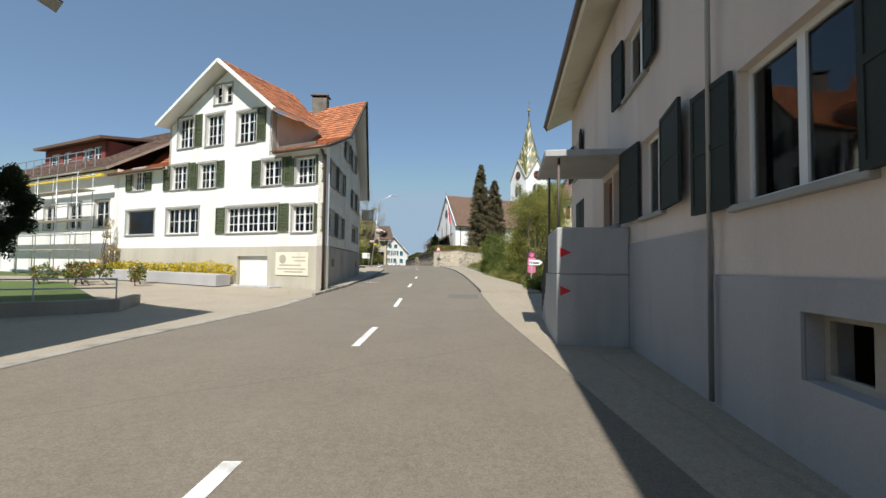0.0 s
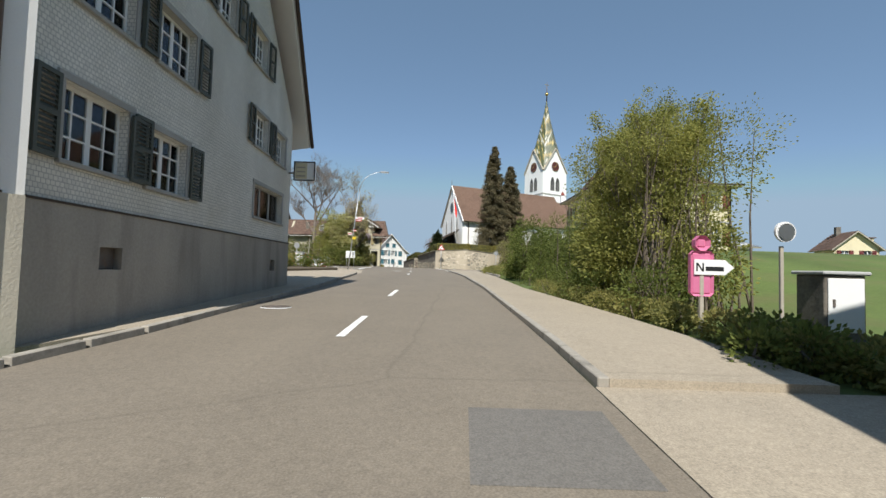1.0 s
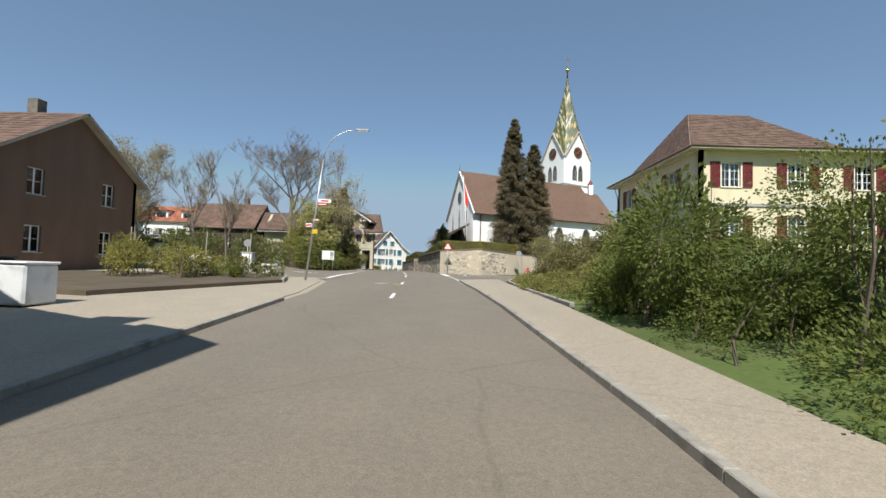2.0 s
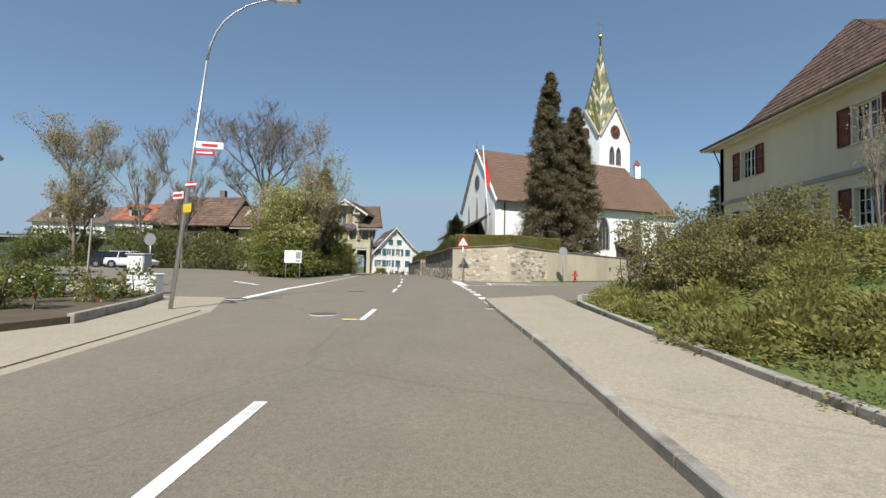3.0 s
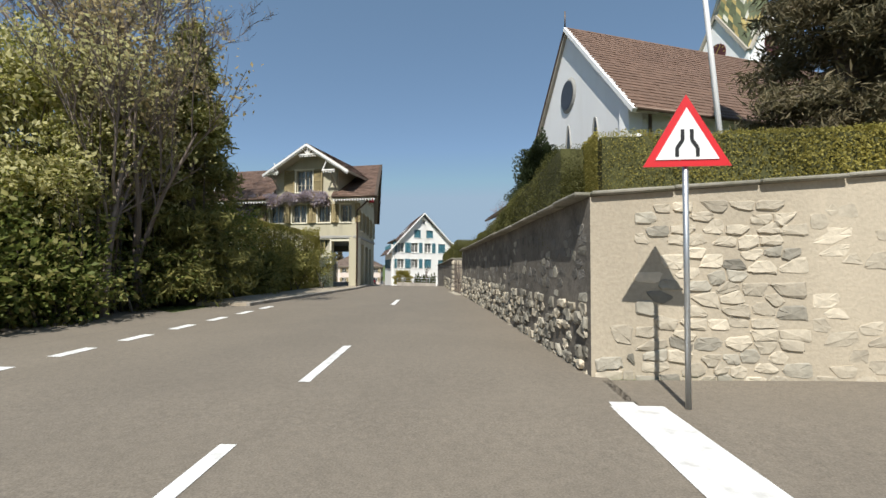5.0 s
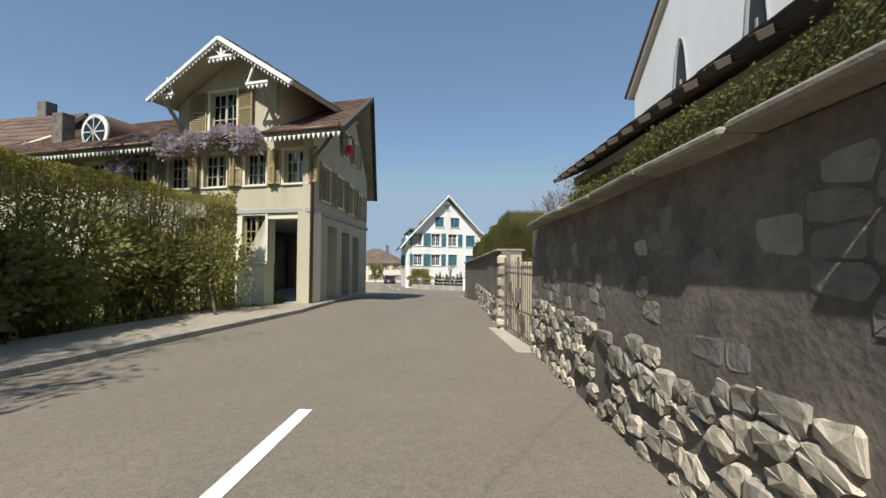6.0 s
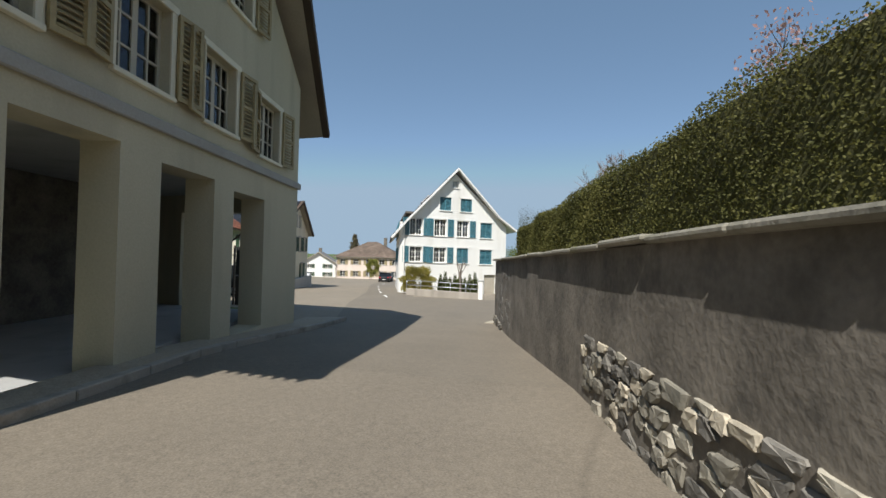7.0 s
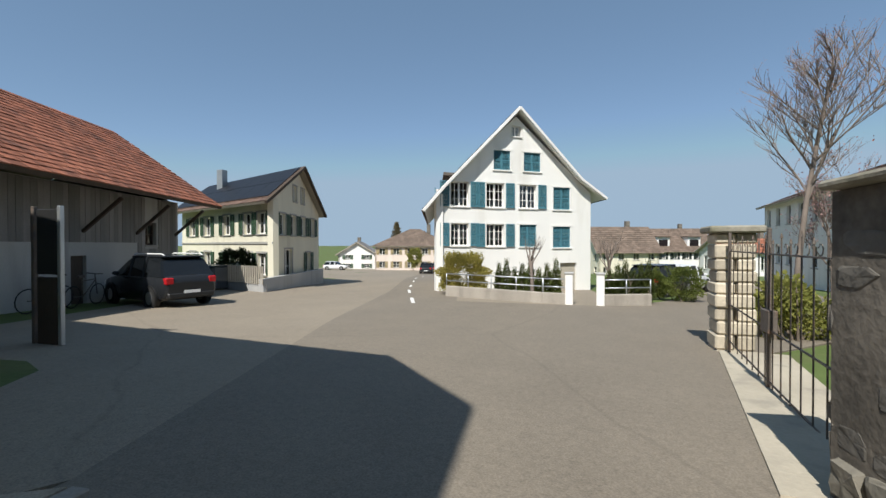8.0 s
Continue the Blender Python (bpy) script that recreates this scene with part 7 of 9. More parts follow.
def iron_gate(a, b, z0, z1, n, label, post_stone=True):
    t = thing("iron_gate", (a[0] + b[0]) / 2, (a[1] + b[1]) / 2, z0, label, "gate")
    a, b = Vector((a[0], a[1], 0)), Vector((b[0], b[1], 0))
    for z in (z0 + 0.12, z0 + (z1 - z0) * 0.42, z1 - 0.12):
        bar3(t, "rail", a + Vector((0, 0, z)), b + Vector((0, 0, z)), 0.02, IRON)
    for i in range(n + 1):
        p = a.lerp(b, i / n)
        k = 0.0 if i % 2 else 0.07
        tube_part("bar", [p + Vector((0, 0, z0 + 0.04)), p + Vector((0, 0, z1 + k))], 0.0085, IRON, t, "", 5)
        bm = bmesh.new()
        bmesh.ops.create_cone(bm, cap_ends=True, segments=6, radius1=0.017, radius2=0.004, depth=0.06)
        part("spike", bm, IRON, t, "", Matrix.Translation(p + Vector((0, 0, z1 + k + 0.03))))
        if i < n:
            q = a.lerp(b, (i + 0.5) / n)
            d = (b - a).normalized()
            tube_part("scroll", [q + d * 0.055 * math.cos(x) + Vector((0, 0, z1 - 0.05 + 0.055 * math.sin(x))) for x in (0.3, 1.2, 2.1, 3.0, 3.9, 4.8)], 0.006, IRON, t, "", 4)
    for p in (a, (a + b) / 2, b):
        bar3(t, "gate_post", p + Vector((0, 0, z0 - 0.1)), p + Vector((0, 0, z1 + 0.2)), 0.045, IRON)
    q = a.lerp(b, 0.5)
    bm = bmesh.new()
    box(bm, q.x - 0.05, q.y - 0.14, z0 + 0.72, q.x + 0.05, q.y + 0.14, z0 + 1.0, 0.01)
    part("lock", bm, IRON, t)
    return t


iron_gate((-5.35, 89.3), (-4.72, 87.3), 1.55, 2.95, 15, "tall wrought-iron churchyard gate between stone walls")
iron_gate((-8.5, 106.0), (-8.1, 110.9), 0.75, 2.55, 15, "dark wrought-iron garden gate between stone pillars")
st = thing("church_steps", -3.4, 88.4, 1.5, "worn sandstone steps behind the iron gate", "steps")
for i in range(8):
    bm = bmesh.new()
    box(bm, -4.5 + 0.16 * i, 87.25, 1.0, -4.34 + 0.16 * i + (1.2 if i == 7 else 0), 89.3, 1.85 + 0.145 * (i + 1), 0.015)
    part("step", bm, STEP_STONE, st)
bm = bmesh.new()
box(bm, -5.0, 89.35, 1.2, -3.7, 89.63, 2.95, 0.01)
part("cheek_wall", bm, PALE_PLASTER, st)
bm = bmesh.new()
box(bm, -5.02, 89.3, 2.953, -3.66, 89.68, 3.05, 0.02)
part("cheek_coping", bm, STEP_STONE, st)
bm = bmesh.new()
box(bm, -3.9, 86.95, 1.2, -1.9, 87.22, 3.4, 0.01)
part("cheek_wall", bm, DIRTY_SHADED_RENDER, st)
bm = bmesh.new()
box(bm, -3.65, 89.36, 1.2, -1.9, 89.6, 3.03, 0.01)
part("cheek_wall", bm, PALE_PLASTER, st)


def stone_pillar(x, y, z0, z1, w, label):
    t = thing("gate_pillar", x, y, z0, label, "pillar")
    rng = random.Random(int(x * 10))
    k, z = 0, z0
    while z < z1 - 0.05:
        hh = rng.uniform(0.2, 0.3)
        for s in ((-1, 1) if k % 2 else (0,)):
            bm = bmesh.new()
            ww = w / 2 if s else w
            x0 = x if s == 1 else x - w / 2
            box(bm, x0 + 0.004 + rng.uniform(-0.025, 0.025), y - w / 2 + rng.uniform(-0.03, 0.03), z + 0.004, x0 + ww - 0.004 + rng.uniform(-0.025, 0.025), y + w / 2, min(z + hh, z1) - 0.004, 0.03)
            part("stone", bm, PALE_STONE, t)
        z += hh
        k += 1
    bm = bmesh.new()
    box(bm, x - w / 2 - 0.12, y - w / 2 - 0.12, z1, x + w / 2 + 0.12, y + w / 2 + 0.12, z1 + 0.13, 0.03)
    part("cap_stone", bm, COPING, t)


stone_pillar(-7.95, 111.4, 0.45, 2.75, 0.62, "rough stone gate pillar with overhanging cap")


# ---------------------------------------------------------------- white house with teal shutters
def house_f():
    O, D, K = Vector((-15.52, 125.57, 0)), Vector((0.8, 0.6, 0)), Vector((-0.34, 0.94, 0))
    a, b = O + D * -3.2, O + D * 6.25
    h = thing("white_gabled_house", -15, 130, 0, "white gabled house with teal louvred shutters", "house")
    m = wall_pose(a, b)
    T = span(a, b)
    o = 3.2
    up = [(-1.9, 4.58, 1.0, 1.3, "lr", False), (0.15, 4.57, 1.05, 1.32, "lr", False), (2.14, 4.57, 1.05, 1.3, "r", False), (4.3, 4.54, 1.1, 1.27, "", True),
          (-1.9, 2.5, 1.0, 1.18, "lr", False), (0.15, 2.46, 1.05, 1.2, "lr", False), (2.14, 2.44, 1.05, 1.22, "", True), (4.3, 2.38, 1.15, 1.2, "", True), (0.55, 6.62, 1.0, 1.06, "", True), (2.4, 6.62, 1.05, 1.05, "", True), (1.4, 8.5, 0.55, 0.58, "", False)]
    panel("wall", h, m, [(0, -0.8), (T, -0.8), (T, 5.5), (4.6, 9.6), (0, 5.2)], [hole(o + u, z, w, hh) for u, z, w, hh, *_ in up] + [(o + 4.2, -0.2, o + 5.3, 1.5)], 0.35, WHITE_RENDER)
    for u, z, w, hh, sh, cl in up:
        window(h, m, o + u, z, w, hh, 2, 3, 2, WHITE_WOOD, WHITE_RENDER, sh, TEAL_SHUTTER, False, sw=0.5, closed=cl)
    put("door", box_mesh("door", GREY_WOOD, o + 4.22, 0.15, -0.2, o + 5.28, 0.2, 1.48, 0.01), h, m)
    n = Vector((0.6, -0.8, 0))
    c = a + K * 13
    s = wall_pose(c, a)
    sw = [(1.8, 4.5), (4.6, 4.5), (7.4, 4.5), (10.4, 4.5), (1.8, 2.4), (4.6, 2.4), (7.4, 2.4), (10.4, 2.4)]
    panel("wall", h, s, [(0, -0.8), (13, -0.8), (13, 5.2), (0, 5.2)], [hole(u, z, 0.95, 1.2) for u, z in sw], 0.35, WHITE_RENDER)
    for u, z in sw:
        window(h, s, u, z, 0.95, 1.2, 2, 3, 2, WHITE_WOOD, None, "lr", TEAL_SHUTTER, False, sw=0.48)
    d = b + K * 13
    panel("wall", h, wall_pose(b, d), [(0, -0.8), (13, -0.8), (13, 5.5), (0, 5.5)], [], 0.35, WHITE_RENDER)
    panel("wall", h, wall_pose(d, c), [(0, -0.8), (T, -0.8), (T, 5.2), (4.8, 9.6), (0, 5.5)], [], 0.35, WHITE_RENDER)
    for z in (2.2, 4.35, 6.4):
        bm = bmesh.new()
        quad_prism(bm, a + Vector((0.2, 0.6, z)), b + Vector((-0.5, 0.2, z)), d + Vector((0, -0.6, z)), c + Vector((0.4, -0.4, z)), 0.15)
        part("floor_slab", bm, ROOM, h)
    f = n * 0.45
    ap = O + D * 1.4 + f + Vector((0, 0, 10.05))
    el, er = O + D * -4.05 + f + Vector((0, 0, 4.35)), O + D * 7.0 + f + Vector((0, 0, 5.3))
    kl, kr = O + D * -2.9 + f + Vector((0, 0, 5.65)), O + D * 5.3 + f + Vector((0, 0, 6.35))
    L = 14.4
    for e, k, sd in ((el, kl, 1), (er, kr, 2)):
        if sd == 1:
            slope(h, k + K * L, k, ap, ap + K * L, BROWN_TILE, 0.3, 0.36, 0.14, WHITE_WOOD, 41)
            slope(h, e + K * L, e, k, k + K * L, BROWN_TILE, 0.3, 0.36, 0.14, WHITE_WOOD, 42)
        else:
            slope(h, k, k + K * L, ap + K * L, ap, BROWN_TILE, 0.3, 0.36, 0.14, WHITE_WOOD, 43)
            slope(h, e, e + K * L, k + K * L, k, BROWN_TILE, 0.3, 0.36, 0.14, WHITE_WOOD, 44)
        bar3(h, "verge_board", e + n * 0.05 + Vector((0, 0, -0.1)), k + n * 0.05 + Vector((0, 0, -0.1)), 0.14, WHITE_WOOD, "white verge board")
        bar3(h, "verge_board", k + n * 0.05 + Vector((0, 0, -0.1)), ap + n * 0.05 + Vector((0, 0, -0.1)), 0.14, WHITE_WOOD, "white verge board")
        gutter(h, e + Vector((0, 0, -0.08)), e + K * L + Vector((0, 0, -0.08)))
    # skylights on the near slope
    for k in (3.0, 6.5):
        p = kl.lerp(ap, 0.35) + K * k + Vector((0, 0, 0.1))
        bar3(h, "roof_window", p, p + (ap - kl).normalized() * 0.9, 0.35, ZINC)


house_f()


def garden_front():
    """Low wall, rails and gate posts before the white gabled house."""
    t = thing("garden_wall", -13, 120, 0.3, "low rendered garden wall with white tubular rail", "garden wall")
    runs = [((-16.6, 120.7), (-12.2, 119.2)), ((-12.2, 119.2), (-11.3, 119.1)), ((-10.0, 119.1), (-8.3, 119.9))]
    for a, b in runs:
        m = wall_pose(a, b)
        S = span(a, b)
        put("wall_base", box_mesh("wall_base", DIRTY_PLINTH, 0, 0, -0.2, S, 0.2, 0.72, 0.02), t, m)
        for z in (0.95, 1.25):
            tube_part("rail", [m @ Vector((0, 0.1, z)), m @ Vector((S, 0.1, z))], 0.022, GALVANISED, t)
        for i in range(int(S / 1.4) + 2):
            u = S * i / (int(S / 1.4) + 1)
            tube_part("rail_post", [m @ Vector((u, 0.1, 0.7)), m @ Vector((u, 0.1, 1.27))], 0.022, GALVANISED, t)
    for x, y in ((-11.2, 119.15), (-10.1, 119.1)):
        p = thing("gate_post", x, y, 0.2, "white square gate post beside the garden wall", "gate post", "garden gate posts")
        bm = bmesh.new()
        box(bm, x - 0.14, y - 0.14, 0.1, x + 0.14, y + 0.14, 1.45, 0.02)
        part("shaft", bm, WHITE_RENDER, p)
        bm = bmesh.new()
        box(bm, x - 0.17, y - 0.17, 1.45, x + 0.17, y + 0.17, 1.52, 0.015)
        part("cap", bm, CONCRETE, p)


garden_front()


# ---------------------------------------------------------------- barn and the house with solar panels
def barn():
    a, b = Vector((-24.2, 106.4, 0)), Vector((-29.0, 117.8, 0))
    d = (b - a).normalized()
    n = Vector((d.y, -d.x, 0))
    t = thing("barn", -28, 111, 0.6, "grey rendered barn with old red tiled roof", "barn")
    m = wall_pose(a - d * 2, b)
    S = span(a, b) + 2
    holes = [(S - 2.6, 2.55, S - 1.75, 3.5), (S - 6.6, 0.5, S - 5.9, 2.2)]
    panel("wall", t, m, [(0, 0), (S, 0), (S, 4.55), (0, 4.55)], holes, 0.35, BARN_WALL)
    window(t, m, S - 2.17, 2.55, 0.8, 0.9, 2, 2, 1, DARK_WOOD, None, "", None)
    put("door", box_mesh("door", DARK_WOOD, S - 6.58, 0.1, 0.5, S - 5.92, 0.16, 2.2, 0.01), t, m)
    for i in range(int(S / 0.24)):
        u = 0.24 * i
        low = 2.65 if u < S - 3.1 else 0.5
        if S - 2.75 < u < S - 1.65:
            put("board", box_mesh("board", WEATHERED, 0.006, -0.025, 0.5, 0.234, -0.002, 2.4), t, m @ Matrix.Translation((u, 0, 0)))
            continue
        put("board", box_mesh("board", WEATHERED, 0.006, -0.025, low, 0.234, -0.002, 4.53), t, m @ Matrix.Translation((u, 0.004 * math.sin(i * 2.3), 0)))
    e0, e1 = a - d * 2.6 + n * 1.6 + Vector((0, 0, 4.45)), b + d * 1.1 + n * 1.6 + Vector((0, 0, 4.45))
    k = -n * 5.2 + Vector((0, 0, 3.7))
    slope(t, e0, e1, e1 + k, e0 + k, BARN_TILE, 0.24, 0.3, 0.14, DARK_WOOD, 51, "old red clay tile roof")
    f0, f1 = e0 - n * 10.0, e1 - n * 10.0
    slope(t, f1, f0, e0 + k, e1 + k, BARN_TILE, 0.3, 0.4, 0.14, DARK_WOOD, 52)
    for i in range(3):
        p = b - d * (0.3 + 2.9 * i)
        bar3(t, "strut", p + Vector((0, 0, 3.0)) + n * 0.02, p + n * 1.3 + Vector((0, 0, 4.15)), 0.11, DARK_WOOD)
    e = wall_pose(b, b - n * 7)
    panel("wall", t, e, [(0, 0), (7, 0), (7, 4.2), (3.4, 7.1), (0, 4.3)], [], 0.3, BARN_WALL)
    panel("wall", t, wall_pose(b - n * 7, a - d * 2 - n * 7), [(0, 0), (S, 0), (S, 4.2), (0, 4.2)], [], 0.3, BARN_WALL)
    panel("wall", t, wall_pose(a - d * 2 - n * 7, a - d * 2), [(0, 0), (7, 0), (7, 4.2), (3.4, 7.1), (0, 4.2)], [], 0.3, BARN_WALL)


barn()


def house_g():
    P = Vector((-26.0, 120.8, 0))
    F, S = Vector((-0.93, 0.37, 0)), Vector((-0.32, 0.947, 0))
    h = thing("solar_house", -32, 127, 0.1, "pale house with dark solar roof and green shutters", "house")
    T, W = 12.5, 8.2
    L, Q = P + F * T, P + S * W
    m, s = wall_pose(L, P), wall_pose(P, Q)
    wins = [(T - u, z, 0.95, 1.15) for u in (1.2, 2.75, 5.4, 8.2, 10.6) for z in (3.15,)] + [(T - u, 0.95, 0.95, 1.15) for u in (1.2, 2.75, 5.4, 8.2, 10.6)]
    panel("wall", h, m, [(0, -0.5), (T, -0.5), (T, 4.9), (0, 4.9)], [hole(*w) for w in wins], 0.3, PALE_CREAM)
    for w in wins:
        window(h, m, *w, 1, 2, 2, WHITE_WOOD, STONE_TRIM, "lr", GREEN_SHUTTER, True, sw=0.42)
    put("string_course", box_mesh("string_course", STONE_TRIM, 0, -0.05, 2.6, T, -0.003, 2.72), h, m)
    side = [(1.3, 3.1, 0.85, 1.15), (3.0, 3.1, 0.85, 1.15), (4.8, 3.1, 0.85, 1.15), (6.7, 3.1, 0.85, 1.15), (3.3, 5.1, 0.6, 0.9), (4.7, 5.1, 0.6, 0.9), (2.2, 0.4, 1.2, 1.9), (5.8, 0.9, 0.85, 1.15)]
    panel("wall", h, s, [(0, -0.5), (W, -0.5), (W, 4.7), (4.1, 6.85), (0, 4.9)], [hole(*w) for w in side], 0.3, PALE_CREAM)
    for w in side:
        window(h, s, *w, 1, 2, 2, WHITE_WOOD, STONE_TRIM, "lr" if w[2] == 0.85 else "", GREEN_SHUTTER, True, sw=0.4)
    R = Q + F * T
    panel("wall", h, wall_pose(Q, R), [(0, -0.5), (T, -0.5), (T, 4.7), (0, 4.7)], [], 0.3, PALE_CREAM)
    panel("wall", h, wall_pose(R, L), [(0, -0.5), (W, -0.5), (W, 4.9), (4.1, 6.85), (0, 4.7)], [], 0.3, PALE_CREAM)
    n = Vector((-F.y, F.x, 0)) * -1
    n = n if n.y < 0 else -n
    e0 = P - F * 0.6 + n * 0.7 + Vector((0, 0, 4.75))
    r0 = P + S * 4.1 - F * 0.6 + Vector((0, 0, 7.25))
    k0 = Q - F * 0.6 + S * 0.6 + Vector((0, 0, 4.6))
    LT = T + 1.2
    slope(h, e0, e0 + F * LT, r0 + F * LT, r0, BROWN_TILE, 0.4, 0.45, 0.14, GREY_WOOD, 61)
    slope(h, k0 + F * LT, k0, r0, r0 + F * LT, BROWN_TILE, 0.4, 0.45, 0.14, GREY_WOOD, 62)
    for i in range(8):
        for j in range(2):
            def pt(u, v):
                return (e0.lerp(r0, v) + F * u) + Vector((0, 0, 0.09))
            bm = bmesh.new()
            u0, u1, v0, v1 = 0.25 + 1.65 * i, 0.25 + 1.65 * i + 1.62, 0.1 + 0.43 * j, 0.1 + 0.43 * j + 0.42
            quad_prism(bm, pt(u0, v0), pt(u1, v0), pt(u1, v1), pt(u0, v1), 0.04)
            part("solar_panel", bm, SOLAR, h, "black solar panel")
    for a in (e0, k0):
        bar3(h, "verge_board", a + Vector((0, 0, -0.06)), r0 + Vector((0, 0, -0.06)), 0.16, DARK_WOOD)
    c = r0 + F * 9.0 + n * 1.0
    bm = bmesh.new()
    box(bm, c.x - 0.25, c.y - 0.25, 6.0, c.x + 0.25, c.y + 0.25, 7.9, 0.02)
    part("chimney", bm, ZINC, h)
    # picket fence before the garden
    f = thing("picket_fence", -25.2, 119.6, 0.25, "pale wooden picket fence on a low wall", "fence")
    a, b = Vector((-30.0, 120.2, 0)), Vector((-25.0, 118.9, 0))
    put("low_wall", box_mesh("low_wall", CONCRETE, 0, 0, 0, span(a, b), 0.2, 0.75, 0.01), f, wall_pose(a, b))
    for i in range(36):
        p = a.lerp(b, i / 35)
        bar3(f, "picket", (p.x, p.y - 0.05, 0.7), (p.x, p.y - 0.05, 1.55), 0.06, GREY_WOOD)
    bm = bmesh.new()
    a = Vector((-25.0, 118.9, 0))
    b2 = Vector((-27.6, 127.6, 0))
    put("low_wall", box_mesh("low_wall", CONCRETE, 0, 0, -0.2, span(a, b2), 0.2, 0.95, 0.01), f, wall_pose(a, b2))


house_g()


# ---------------------------------------------------------------- pale yellow house on the bank
def house_d():
    a, b = Vector((14.5, 67.6, 0)), Vector((14.5, 54.8, 0))
    z0, ze = 2.2, 9.95
    h = thing("yellow_house", 19, 61, z0, "pale yellow house with dark red shutters and hipped roof", "house")
    m = wall_pose(a, b)
    T = span(a, b)
    wins = [(2.6, 7.65, 1.15, 1.5), (9.6, 7.65, 1.15, 1.5), (2.6, 4.4, 1.15, 1.5), (9.6, 4.4, 1.15, 1.5)]
    panel("wall", h, m, [(0, z0), (T, z0), (T, ze), (0, ze)], [hole(*w) for w in wins], 0.35, YELLOW_RENDER)
    for w in wins:
        window(h, m, *w, 2, 3, 2, WHITE_WOOD, PALE_CREAM, "lr", RED_SHUTTER, True, sw=0.58)
    put("string_course", box_mesh("string_course", STONE_TRIM, 0, -0.08, 6.45, T + 0.08, -0.003, 6.65, 0.02), h, m)
    put("cornice", box_mesh("cornice", PALE_CREAM, -0.1, -0.25, ze - 0.15, T + 0.25, -0.003, ze + 0.05, 0.02), h, m)
    put("vent", box_mesh("vent", DARK_WOOD, 5.6, -0.03, 4.3, 6.4, -0.003, 4.7), h, m)
    c, d = Vector((26, 54.8, 0)), Vector((26, 67.6, 0))
    s = wall_pose(b, c)
    W = span(b, c)
    sw = [(u, z, 1.15, 1.5) for u in (2.0, 6.0, 10.0) for z in (7.65, 4.4)]
    panel("wall", h, s, [(0, z0), (W, z0), (W, ze), (0, ze)], [hole(*w) for w in sw], 0.35, YELLOW_RENDER)
    for w in sw:
        window(h, s, *w, 2, 3, 2, WHITE_WOOD, PALE_CREAM, "lr", RED_SHUTTER, True, sw=0.58)
    put("string_course", box_mesh("string_course", STONE_TRIM, -0.08, -0.08, 6.45, W, -0.003, 6.65, 0.02), h, s)
    panel("wall", h, wall_pose(c, d), [(0, z0), (T, z0), (T, ze), (0, ze)], [], 0.35, YELLOW_RENDER)
    panel("wall", h, wall_pose(d, a), [(0, z0), (W, z0), (W, ze), (0, ze)], [], 0.35, YELLOW_RENDER)
    o = 0.75
    A, B, C, D = Vector((a.x - o, a.y + o, ze)), Vector((b.x - o, b.y - o, ze)), Vector((c.x + o, c.y - o, ze)), Vector((d.x + o, d.y + o, ze))
    r0, r1 = Vector((22.6, 62.6, 14.9)), Vector((18.0, 62.6, 14.9))
    k = 0.24
    def low(p, r):
        return p.lerp(Vector((r.x, r.y, ze + 1.0)), k)
    for p, q, rp, rq, sd in ((A, B, r1, r1, 71), (B, C, r1, r0, 72), (C, D, r0, r0, 73), (D, A, r0, r1, 74)):
        slope(h, p, q, low(q, rq), low(p, rp), BROWN_TILE, 0.28, 0.34, 0.14, PALE_CREAM, sd)
        slope(h, low(p, rp), low(q, rq), rq, rp, BROWN_TILE, 0.28, 0.34, 0.14, PALE_CREAM, sd + 10)
    gutter(h, A, B)
    gutter(h, B, C)
    tube_part("downpipe", [A + Vector((0.5, -0.5, -0.1)), (14.38, 67.4, 8.8), (14.38, 67.4, 2.5)], 0.045, ZINC, h)


house_d()


